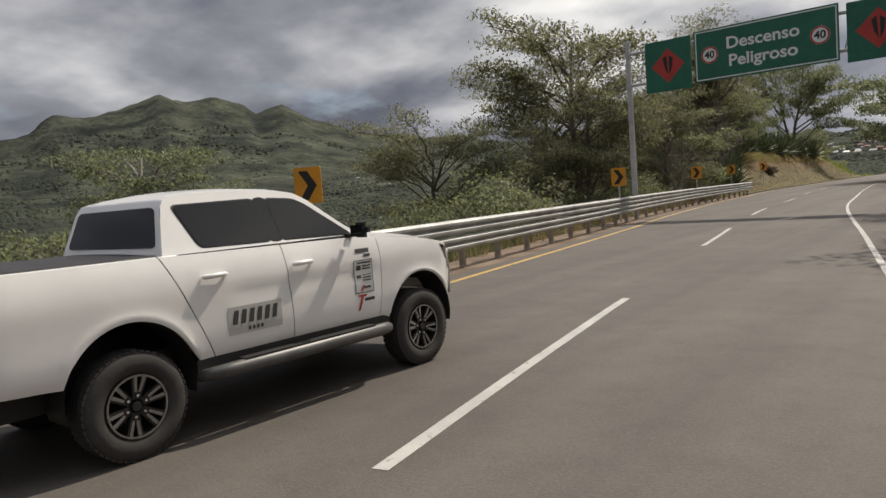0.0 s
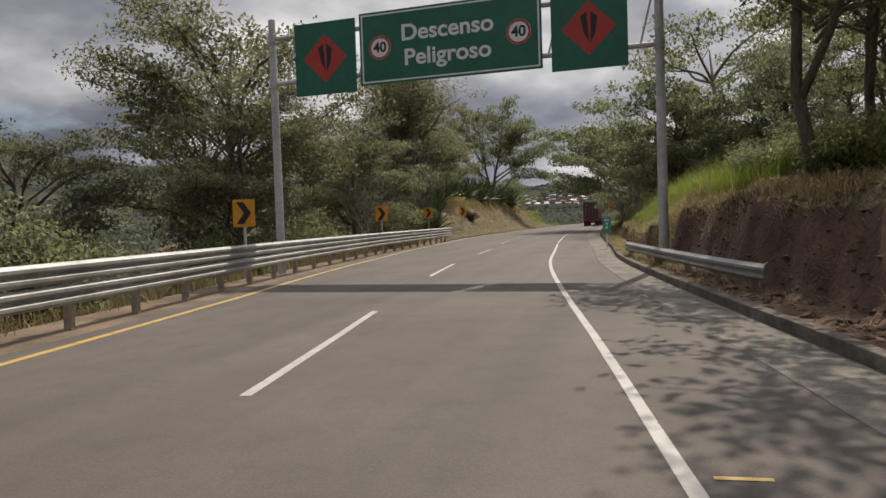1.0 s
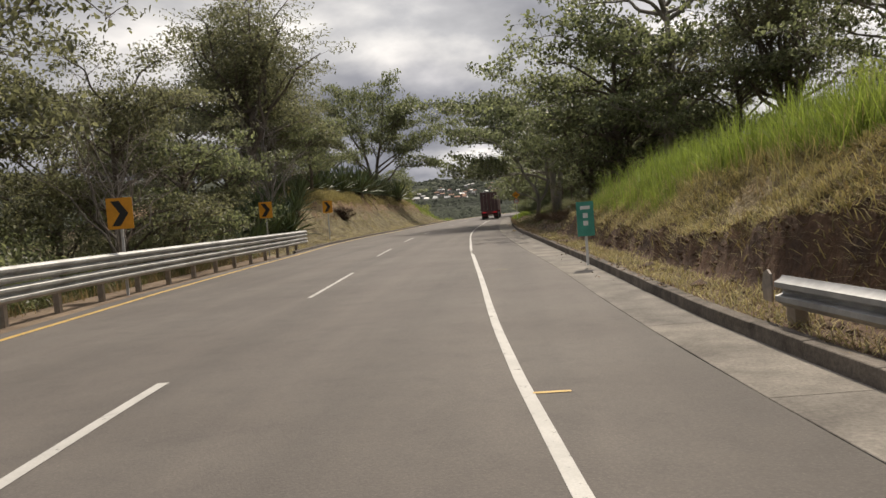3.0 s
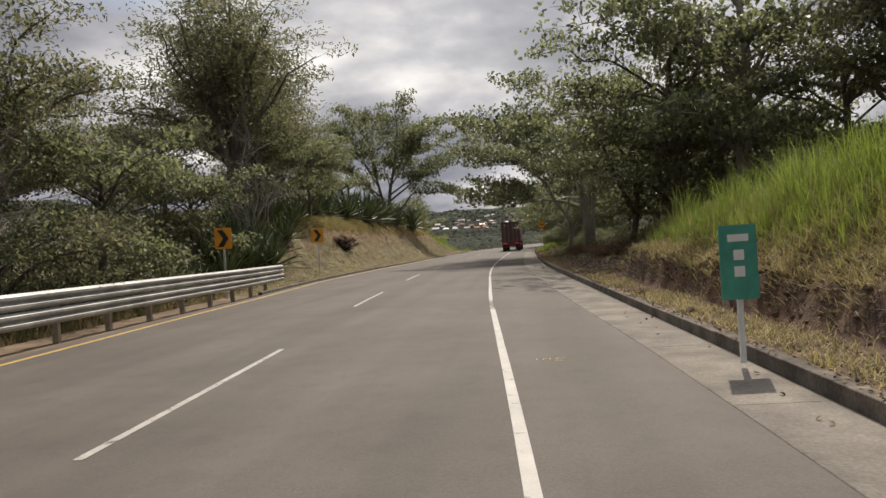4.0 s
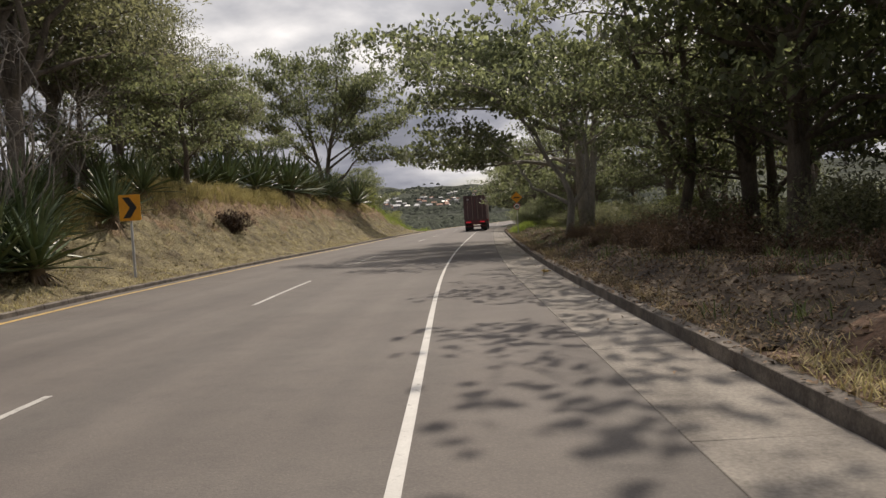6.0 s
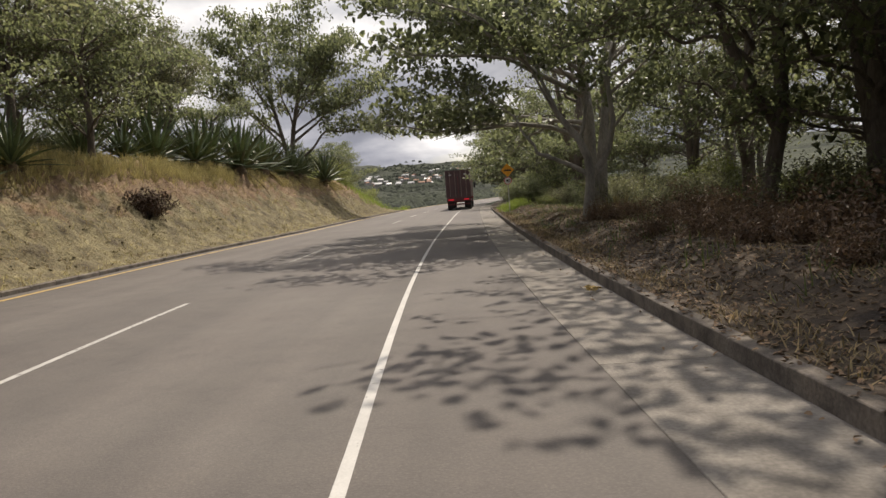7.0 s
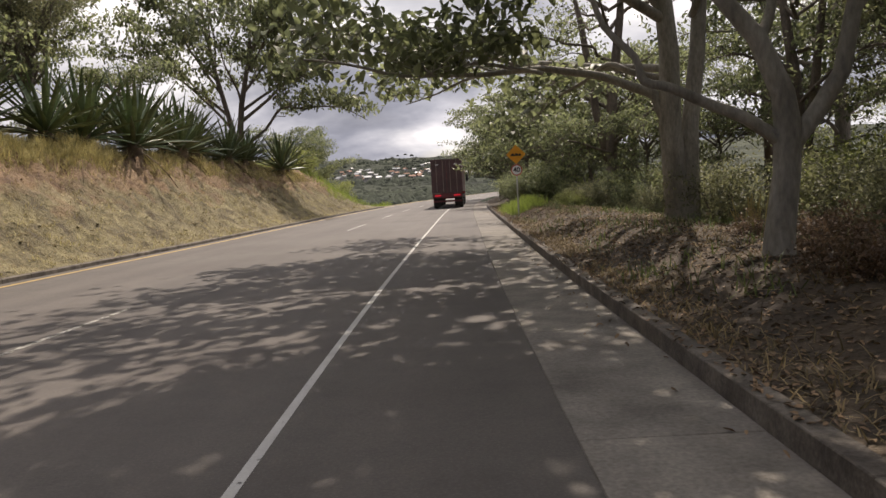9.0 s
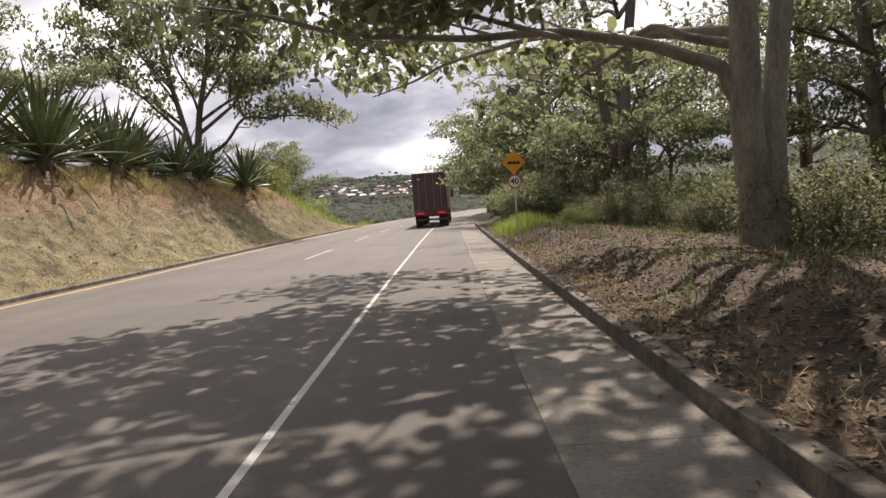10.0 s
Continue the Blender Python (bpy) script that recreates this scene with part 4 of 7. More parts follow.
def limb_tree(name, label, seed, stems, limbs, leaf, per, bark, foliage, spread_len=0.42, pad=0.34, subs=7, category="tree", droop=0.55, trunk_label="", wild=0.028):
    """A tree from its main limbs. stems: (points, radii); limbs: (points, thickness, where its leaves begin). Leaves sit in rosettes on the twigs."""
    rnd = random.Random(seed)
    wood, green = Geo(), Leaves(seed)
    for pts, radii in stems:
        wood.tube(pts, radii, 11)
    for pts, r0, begin in limbs:
        pts = [Vector(p) for p in pts]
        if len(pts) == 2:
            pts = bend(pts[0], pts[1], 0.12, rnd, 6, 0.05)
        else:
            far = (pts[-1] - pts[0]).length * wild
            pts = [pts[0]] + [p + Vector((rnd.gauss(0, far), rnd.gauss(0, far), rnd.gauss(0, far))) for p in pts[1:-1]] + [pts[-1]]
            pts = [q for k in range(len(pts) - 1) for q in (pts[k], pts[k].lerp(pts[k + 1], rnd.uniform(0.4, 0.6)) + Vector((rnd.gauss(0, far), rnd.gauss(0, far), rnd.gauss(0, far * 0.8))))] + [pts[-1]]
        # a smoother line through the points
        line = []
        for i in range(len(pts) - 1):
            a, b2, c2, d = pts[max(i - 1, 0)], pts[i], pts[i + 1], pts[min(i + 2, len(pts) - 1)]
            for k in range(3):
                u = k / 3
                line.append(0.5 * (2 * b2 + (c2 - a) * u + (2 * a - 5 * b2 + 4 * c2 - d) * u * u + (3 * b2 - a - 3 * c2 + d) * u ** 3))
        line.append(pts[-1])
        n = len(line) - 1
        wood.tube(line, [max(0.012, r0 * (1 - 0.88 * (i / n) ** 0.85)) for i in range(n + 1)], 7, False)
        size = sum((line[i + 1] - line[i]).length for i in range(n))
        for j in range(subs):
            u = begin + (1 - begin) * (j + rnd.random()) / subs
            i = min(n - 1, int(u * n))
            p = line[i].lerp(line[i + 1], u * n - i)
            way = (line[i + 1] - line[i]).normalized()
            side = way.cross(Vector((0, 0, 1)))
            side = side.normalized() if side.length > 0.1 else Vector((rnd.gauss(0, 1), rnd.gauss(0, 1), 0)).normalized()
            turn = rnd.uniform(0.5, 1.3) * (1 if j % 2 else -1)
            out = way * math.cos(turn) + side * math.sin(turn)
            out.z = out.z * 0.4 + rnd.uniform(0.0, 0.35)
            ln = size * spread_len * rnd.uniform(0.5, 1.0) * (1.15 - 0.6 * u)
            q = p + out.normalized() * ln
            sub = bend(p, q, 0.07, rnd, 4, 0.10)
            rs = max(0.012, r0 * 0.38 * (1.1 - u))
            wood.tube(sub, [rs, rs * 0.75, rs * 0.55, rs * 0.4, rs * 0.2], 5, False)
            for k in range(max(3, int(ln * 3.2))):
                v = rnd.uniform(0.3, 1.0)
                i2 = min(3, int(v * 4))
                s = sub[i2].lerp(sub[i2 + 1], v * 4 - i2)
                e = s + Vector((rnd.gauss(0, 0.45), rnd.gauss(0, 0.45), rnd.gauss(0.16, 0.16)))
                wood.tube([s, s.lerp(e, 0.5) + Vector((0, 0, 0.04)), e], [0.014, 0.011, 0.006], 4, False)
                green.clump(e, (pad, pad, pad * 0.42), max(3, int(per * rnd.uniform(0.5, 1.5))))
    t = thing(name, label, category)
    part("trunk", wood, bark, t, trunk_label, soft=True, fix=False)
    ob = new("crown", green.mesh("crown", leaf[0], leaf[1], foliage, droop))
    ob.parent = t
    return t


def ring_limbs(seed, count, foot, height, radius, rise, r0, begin=0.35):
    """Limbs all round, from a point at height foot on the trunk."""
    rnd = random.Random(seed)
    out = []
    for k in range(count):
        a = 2 * math.pi * (k + 0.6 * rnd.random()) / count
        r = radius * rnd.uniform(0.6, 1.0)
        z0 = foot + (height - foot) * rnd.random() * 0.8
        out.append((((0, 0, z0), (math.cos(a) * r, math.sin(a) * r, z0 + rise * r * rnd.uniform(0.5, 1.3))), r0 * rnd.uniform(0.7, 1.1), begin))
    return out

def bush(name, label, seed, radius, height, leaves, leaf, foliage, stems=9, category="bush"):
    rnd = random.Random(seed)
    wood, green, single = Geo(), Leaves(seed), []
    for k in range(stems):
        a = rnd.uniform(0, 6.28)
        q = rnd.random() ** 0.5
        tip = Vector((math.cos(a) * radius * q, math.sin(a) * radius * q, height * rnd.uniform(0.55, 1.0) * (1 - 0.35 * q)))
        limb = bend((tip.x * 0.15, tip.y * 0.15, -0.3), tip, 0.1, rnd, 4)
        wood.tube(limb, [0.05, 0.04, 0.03, 0.02, 0.008], 5, False)
        if name == "brush_heap":
            single.append(wood)
            wood = Geo()
        for j in range(5):
            p = limb[rnd.randint(1, 4)]
            green.clump(p + Vector((rnd.gauss(0, 0.25), rnd.gauss(0, 0.25), rnd.gauss(0, 0.2))) * radius, (radius * 0.26, radius * 0.26, radius * 0.2), leaves // (stems * 5))
    t = thing(name, label, category)
    for g in single or [wood]:
        part("stem", g, BARK_DARK, t, fix=False)
    ob = new("foliage", green.mesh("foliage", leaf[0], leaf[1], foliage, 0.3))
    ob.parent = t
    return t


def put(ob, places):
    """The first place takes the thing itself, the others copies; x, y, z, turn, size, and size upwards."""
    for i, (x, y, z, turn, size, *tall) in enumerate(places):
        m = pose(x, y, z, 0, 0, turn) @ Matrix.Diagonal((size, size, size * (tall[0] if tall else 1), 1))
        if i:
            copy_thing(ob, m)
    x, y, z, turn, size, *tall = places[0]
    ob.matrix_basis = pose(x, y, z, 0, 0, turn) @ Matrix.Diagonal((size, size, size * (tall[0] if tall else 1), 1))


def rz(x, y):
    """The height of the ground on the right."""
    return right_height(max(0.0, x - edge_x(y) - kerb_off(y) - 0.14), y)


def lz(x, y):
    """The height of the ground on the left."""
    return left_height(max(0.0, edge_x(y) + yellow_off(y) - 0.45 - x), y)


T_BROAD = limb_tree("broadleaf_tree", "tall broad-leaved tree with layered dark green crown", 11, [([(0, 0, -0.5), (0, 0, 0.8), (0.1, 0, 3.9), (-0.2, 0.1, 7.8), (0.2, 0, 12.0)], [0.44, 0.34, 0.29, 0.17, 0.05])], ring_limbs(11, 24, 2.6, 12.0, 7.0, 0.30, 0.12, 0.25), (0.25, 0.18), 12, BARK, LEAF_A, 0.40, 0.48, 8)
T_BROAD2 = limb_tree("broadleaf_tree", "dense dark green broad-leaved tree overhanging the shaded road", 23, [([(0, 0, -0.5), (0, 0, 0.8), (0.1, 0, 3.6), (-0.2, 0.1, 7.2), (0.2, 0, 11.0)], [0.39, 0.30, 0.26, 0.15, 0.05])], ring_limbs(23, 26, 1.8, 11.0, 7.0, 0.26, 0.11, 0.25), (0.25, 0.18), 11, BARK_DARK, LEAF_C, 0.40, 0.5, 8)
T_FLAT = tree("umbrella_tree", "umbrella-shaped tree with an open layered green crown", 31, 13.5, 9.4, 2.6, 0.32, 16, 17, 11000, (0.40, 0.27), BARK, LEAF_A, 0.3, 0.35, 0.85, 0.40, stems=2, category="tree")
T_OLIVE = limb_tree("valley_tree", "large olive-brown leafy tree growing on the valley slope", 47, [([(0, 0, -0.5), (0, 0, 0.8), (0.1, 0, 3.9), (-0.2, 0.1, 7.8), (0.2, 0, 12.0)], [0.36, 0.28, 0.24, 0.14, 0.05])], ring_limbs(47, 28, 1.0, 12.0, 6.6, 0.55, 0.10, 0.25), (0.20, 0.12), 17, BARK_DARK, LEAF_B, 0.42, 0.55, 9, droop=0.4)
T_THIN = tree("slender_tree", "tall slender tree with fine grey-green foliage", 53, 15, 5.8, 4.2, 0.22, 22, 17, 17000, (0.20, 0.075), BARK_DARK, LEAF_B, 0.6, 0.3, 0.5, 0.26)
T_BARE = tree("bare_tree", "bare grey leafless tree with many thin branches", 61, 8.5, 3.6, 1.2, 0.14, 16, 16, 0, (0, 0), BARK, LEAF_B, 0.6, 0.3, 0.6, 0.3, stems=2)
T_DARK = limb_tree("small_tree", "small dark green roadside tree with low crown", 67, [([(0, 0, -0.5), (0, 0, 0.8), (0.1, 0, 2.2), (-0.2, 0.1, 4.3), (0.2, 0, 6.6)], [0.23, 0.18, 0.15, 0.09, 0.05])], ring_limbs(67, 17, 1.0, 6.8, 4.2, 0.42, 0.07, 0.2), (0.20, 0.14), 11, BARK_DARK, LEAF_C, 0.45, 0.38, 8)
B_DARK = bush("shrub", "dense dark green wild shrub", 71, 1.7, 2.3, 7200, (0.115, 0.065), LEAF_C)
B_OLIVE = bush("shrub", "tangled olive-brown wild shrub", 73, 1.9, 2.2, 7200, (0.11, 0.06), LEAF_B)
B_YELLOW = bush("shrub", "bright yellow-green leafy shrub", 79, 1.6, 2.0, 6000, (0.12, 0.07), LEAF_Y)
B_DRY = bush("shrub", "dry brown withered shrub", 83, 1.2, 1.2, 1800, (0.14, 0.07), LEAF_D)

OVER_LOW = [(((-0.25, 0, 2.9), (-0.6, 0.0, 3.75), (-1.9, 0.5, 4.35), (-3.4, 0.2, 4.4), (-5.0, -0.6, 4.3), (-6.9, -1.7, 4.25), (-9.0, -2.6, 4.6)), 0.17, 0.52),
            (((-3.4, 0.2, 4.4), (-5.2, -1.8, 4.4), (-6.4, -3.4, 3.9)), 0.07, 0.3),
            (((-3.4, 0.2, 4.4), (-5.6, 0.9, 5.3), (-8.2, 0.8, 6.2)), 0.07, 0.3),
            (((-0.15, 0.1, 4.0), (-1.6, 0.8, 4.55), (-2.6, 2.2, 4.1), (-3.6, 3.0, 3.3)), 0.11, 0.45)]
OVER_MIDDLE = [(((0.0, 0.2, 4.3), (-3.0, 3.4, 5.2), (-5.4, 5.2, 5.0), (-7.4, 6.0, 4.5)), 0.12, 0.5),
               (((-0.2, -0.1, 5.4), (-4.0, -2.0, 7.0), (-8.0, -3.6, 7.2)), 0.15, 0.4),
               (((-0.3, 0, 6.2), (-3.6, 1.6, 7.8), (-8.4, 2.2, 8.2)), 0.14, 0.4),
               (((-0.4, -0.2, 6.8), (-2.6, -3.4, 8.4), (-4.4, -6.6, 8.6)), 0.13, 0.4),
               (((-0.5, -0.2, 7.8), (-4.4, -0.6, 9.8), (-9.4, -0.4, 10.2)), 0.13, 0.4),
               (((0.5, 0.2, 6.0), (3.0, -2.4, 8.0), (5.6, -4.2, 8.6)), 0.13, 0.4)]
OVER_HIGH = [(((0.6, 0.3, 7.0), (3.8, 1.8, 9.0), (6.6, 2.6, 9.4)), 0.12, 0.4),
             (((-0.6, -0.2, 8.6), (-3.2, 2.8, 10.6), (-5.6, 5.4, 11.0)), 0.11, 0.4),
             (((0.8, 0.4, 8.6), (1.4, 3.6, 10.6), (1.6, 6.6, 11.2)), 0.11, 0.4),
             (((-0.8, -0.3, 10.4), (-3.4, -2.8, 12.4), (-5.6, -4.4, 12.8)), 0.08, 0.3),
             (((1.0, 0.6, 10.6), (2.6, -1.6, 12.4), (3.6, -3.4, 12.8)), 0.08, 0.3),
             (((-0.3, -0.1, 6.4), (-3.4, -4.2, 8.2), (-6.4, -7.8, 8.6)), 0.12, 0.35)]
OVER_TOP = [(((-0.3, -0.1, 6.0), (-1.8, -4.4, 7.6), (-2.8, -8.8, 8.0)), 0.12, 0.35),
            (((0.5, 0.2, 5.6), (0.6, -3.0, 7.2), (0.4, -6.4, 7.8)), 0.11, 0.3),
            (((-0.5, -0.2, 7.2), (-5.4, -4.4, 9.4), (-9.6, -6.6, 9.8)), 0.12, 0.35),
            (((0.5, 0.2, 6.6), (2.2, -1.4, 8.0), (3.4, -6.2, 8.2)), 0.10, 0.3),
            (((-0.4, 0, 5.8), (-2.0, -1.6, 7.0), (-3.6, -3.6, 7.4)), 0.09, 0.3),
            (((-0.6, -0.2, 8.2), (-2.4, 0.6, 9.6), (-4.6, -2.0, 10.2)), 0.09, 0.3)]
T_OVER = limb_tree("roadside_tree", "big grey tree with twin trunk and long limbs over the road", 97,
                   [([(0, 0, -0.4), (-0.05, 0, 0.3), (-0.12, 0, 1.5), (-0.2, 0, 2.8), (-0.2, -0.1, 4.6), (-0.5, -0.2, 8.0), (-0.9, -0.3, 11.0)], [0.46, 0.36, 0.31, 0.28, 0.25, 0.18, 0.07]),
                    ([(0.15, 0.05, -0.4), (0.2, 0.05, 0.4), (0.25, 0.05, 1.6), (0.33, 0.1, 2.8), (0.58, 0.15, 4.6), (0.95, 0.4, 8.5), (1.3, 0.8, 12.0)], [0.40, 0.32, 0.26, 0.22, 0.20, 0.16, 0.06])],
                   OVER_LOW + OVER_MIDDLE + OVER_HIGH + OVER_TOP,
                   (0.28, 0.23), 10, BARK_LIGHT, LEAF_A, 0.42, 0.50, 9, wild=0.008)
T_BEHIND = limb_tree("roadside_tree", "dark-stemmed roadside tree with thin bowed branches", 101,
                     [([(0, 0, -0.4), (0, 0, 0.5), (-0.1, 0, 3.0), (0.1, 0, 6.0), (0.6, 0, 9.5), (0.8, 0, 13.0)], [0.42, 0.34, 0.30, 0.26, 0.18, 0.06]), ([(-0.2, 0, 2.4), (-0.7, 0.2, 5.0), (-1.2, 0.3, 9.0), (-1.8, 0.3, 12.0)], [0.22, 0.2, 0.15, 0.05])],
                     ring_limbs(5, 15, 3.0, 12.0, 7.0, 0.22, 0.11, 0.3) + [(((0, 0, 3.6), (3.0, -1.5, 4.4), (6.0, -2.6, 2.6)), 0.08, 0.5), (((0, 0, 2.9), (-2.5, -1.5, 3.4), (-4.6, -2.4, 3.0)), 0.08, 0.4)],
                     (0.17, 0.115), 10, BARK_DARK, LEAF_C, 0.42, 0.46, 8)
PALE_LOW = [(((-0.05, 0, 1.5), (-0.55, 0, 1.8), (-1.1, 0, 2.1), (-1.55, 0.1, 2.6), (-2.2, 0.2, 3.4), (-3.2, 0.8, 4.4), (-4.4, 1.6, 4.9)), 0.085, 0.72),
            (((-0.3, 0, 2.5), (0.0, 0.1, 3.2), (0.1, 0.3, 4.2), (-0.4, 0.8, 5.8)), 0.075, 0.5),
            (((-0.8, 0.1, 3.3), (-1.6, -0.6, 4.6), (-2.0, -1.4, 5.6)), 0.06, 0.4),
            (((0.75, 0, 2.8), (1.6, 0.6, 3.6), (2.6, 1.4, 4.4)), 0.06, 0.4),
            (((0.7, 0.1, 3.8), (1.8, -0.8, 4.8), (2.8, -1.2, 5.4)), 0.05, 0.4)]
PALE_MIDDLE = [(((0.7, 0.1, 4.2), (0.2, 1.2, 5.6), (0.0, 2.4, 6.2)), 0.05, 0.4),
               (((-1.3, 0.3, 4.6), (-2.4, 0.8, 5.8), (-3.8, 1.0, 6.6)), 0.05, 0.2),
               (((1.0, 0.3, 5.6), (0.4, -0.8, 6.6), (-0.4, -2.0, 7.2)), 0.04, 0.2),
               (((-0.4, 0.8, 5.8), (-1.4, 2.0, 6.8), (-2.2, 3.4, 7.4)), 0.04, 0.2),
               (((1.0, 0.3, 5.4), (2.4, 1.6, 6.4), (3.2, 3.2, 7.0)), 0.04, 0.2),
               (((-1.3, 0.3, 4.6), (-3.4, 0.4, 6.2), (-6.6, 1.0, 7.0)), 0.06, 0.3)]
PALE_HIGH = [(((-1.3, 0.3, 4.5), (-2.8, -1.6, 6.0), (-5.4, -2.6, 6.8)), 0.06, 0.3),
             (((-1.2, 0.2, 4.4), (-1.8, 1.6, 6.0), (-4.6, 3.6, 7.2)), 0.05, 0.3),
             (((0.9, 0.3, 5.0), (0.8, -1.8, 6.2), (0.6, -3.8, 6.6)), 0.05, 0.3),
             (((-0.4, 0.8, 5.6), (-2.6, 1.6, 7.4), (-6.8, 3.0, 8.2)), 0.05, 0.3)]
T_PALE = limb_tree("pale_tree", "small pale-barked tree with forked trunk and winding limbs", 103,
                   [([(-0.12, 0, -0.4), (-0.12, 0, 0.0), (-0.08, 0, 0.5), (0.0, 0, 1.1), (0.03, 0, 1.6), (-0.02, 0, 2.0), (-0.28, 0, 2.6), (-0.8, 0.1, 3.3), (-1.3, 0.3, 4.6)], [0.27, 0.20, 0.16, 0.145, 0.145, 0.125, 0.105, 0.085, 0.045]),
                    ([(-0.02, 0, 1.2), (0.12, 0, 1.5), (0.36, 0, 1.8), (0.62, 0, 2.2), (0.78, 0, 3.0), (0.7, 0.1, 4.2), (1.0, 0.3, 5.6)], [0.08, 0.10, 0.10, 0.092, 0.085, 0.065, 0.04])],
                   PALE_LOW + PALE_MIDDLE + PALE_HIGH,
                   (0.19, 0.13), 27, BARK_LIGHT, LEAF_A, 0.40, 0.42, 7, wild=0.012)
LAYER_LOW = [(((0.1, 0, 2.4), (3.4, -0.5, 4.2), (6.4, -1.2, 4.4), (10.2, -2.0, 3.4)), 0.13, 0.22),
             (((0.3, 0, 4.0), (4.0, -1.0, 6.2), (9.4, -2.0, 7.6)), 0.13, 0.22),
             (((0.3, 0, 4.6), (4.4, 1.5, 6.8), (9.0, 2.6, 8.6)), 0.12, 0.22),
             (((-0.6, 0.2, 3.4), (-4.0, -0.6, 6.4), (-9.4, -1.2, 8.4)), 0.13, 0.22),
             (((-0.9, 0.2, 4.4), (-5.0, 1.4, 8.2), (-8.6, 1.8, 10.8)), 0.12, 0.22),
             (((-1.2, 0.2, 5.6), (-3.4, -2.4, 9.4), (-6.0, -4.2, 11.4)), 0.11, 0.22)]
LAYER_MIDDLE = [(((0.8, 0, 6.8), (3.6, -2.0, 9.2), (6.6, -3.6, 10.6)), 0.11, 0.22),
                (((-1.6, 0.2, 7.0), (-2.6, 2.4, 11.0), (-4.0, 4.6, 13.4)), 0.10, 0.22),
                (((1.2, 0, 8.0), (2.8, 2.4, 10.8), (4.4, 4.8, 12.4)), 0.10, 0.22),
                (((0.3, 0, 5.0), (0.6, -4.0, 7.0), (0.4, -8.0, 8.4)), 0.11, 0.22),
                (((0.3, 0, 5.4), (0.8, 4.0, 7.6), (1.0, 8.2, 9.4)), 0.11, 0.22),
                (((0.8, 0, 6.5), (3.0, -1.0, 9.0), (5.8, -1.0, 11.4)), 0.09, 0.2)]
LAYER_HIGH = [(((-1.5, 0.2, 6.5), (-3.6, -1.0, 9.6), (-6.4, -1.4, 12.0)), 0.09, 0.2),
              (((0.9, 0, 7.2), (1.8, -2.4, 10.0), (2.2, -4.4, 12.2)), 0.08, 0.2),
              (((-1.9, 0.3, 8.4), (-1.2, -2.0, 11.0), (-0.8, -3.8, 12.8)), 0.08, 0.2),
              (((1.3, 0, 9.0), (0.4, 1.6, 11.4), (-0.6, 2.8, 13.2)), 0.08, 0.2),
              (((0.5, 0, 5.6), (3.4, 0.8, 8.4), (7.6, 0.6, 9.8)), 0.09, 0.2),
              (((-2.2, 0.4, 10.4), (-3.6, -1.0, 12.4), (-5.0, -2.0, 13.4)), 0.07, 0.2)]
LAYER_TOP = [(((1.6, 0, 10.6), (2.2, -1.4, 13.0), (3.4, -2.6, 14.2)), 0.06, 0.2)]
T_LAYER = limb_tree("umbrella_tree", "umbrella-shaped tree with flat leafy layers of branches", 107,
                    [([(0, 0, -0.6), (0, 0, 1.0), (-0.1, 0, 2.6), (0.3, 0, 5.0), (1.2, 0, 8.0), (1.6, 0, 11.0)], [0.36, 0.29, 0.26, 0.21, 0.15, 0.06]), ([(-0.1, 0, 1.6), (-0.6, 0.2, 3.4), (-1.6, 0.2, 7.0), (-2.4, 0.4, 11.0), (-2.6, 0.4, 13.0)], [0.24, 0.2, 0.17, 0.11, 0.04])],
                    LAYER_LOW + LAYER_MIDDLE + LAYER_HIGH + LAYER_TOP,
                    (0.29, 0.21), 12, BARK_DARK, LEAF_A, 0.44, 0.60, 12)
put(T_OVER, [(0.71, 93.0, -0.1, 0, 1.0)])
put(T_BEHIND, [(3.3, 75.2, 0, 300, 0.78), (6.3, 90.0, -0.25, 40, 0.82), (2.5, 109.7, -0.2, 0, 1.0), (7.0, 100, -0.4, 130, 0.8), (11, 89, -0.3, 220, 0.8), (11, 112, -0.5, 70, 0.9)])
T_BANK = limb_tree("bank_tree", "slender tree with leaning trunk and high open crown on the bank", 131,
                   [([(0, 0, -0.5), (-0.1, 0.1, 0.6), (-0.35, 0.3, 2.2), (-0.3, 0.3, 4.4), (0.1, 0.4, 7.2)], [0.21, 0.17, 0.14, 0.11, 0.04]), ([(-0.3, 0.25, 1.8), (0.3, -0.2, 3.4), (0.9, -0.6, 5.6), (1.0, -0.8, 7.4)], [0.11, 0.10, 0.07, 0.03])],
                   ring_limbs(17, 18, 3.1, 7.0, 4.3, 0.24, 0.06, 0.3), (0.16, 0.11), 17, BARK_DARK, LEAF_C, 0.42, 0.36, 8)
put(T_BANK, [(3.0, 30.0, rz(3.0, 30.0), 0, 1.0), (4.9, 32.3, rz(4.9, 32.3), 300, 0.85), (6.4, 36.0, rz(6.4, 36.0), 140, 0.6), (1.5, 76.8, rz(1.5, 76.8), 200, 1.12), (3.6, 22.0, rz(3.6, 22.0), 120, 1.0), (7.2, 26.5, rz(7.2, 26.5), 220, 0.95)])
put(T_PALE, [(-1.35, 82.2, 0.25, 0, 1.0)])
put(T_LAYER, [(-21.9, 130, 2.7, 0, 1.0, 1.25), (-30, 112, lz(-28, 112), 160, 0.75), (3.2, 128, 0, 200, 0.75), (-26, 168, -1, 90, 0.8)])
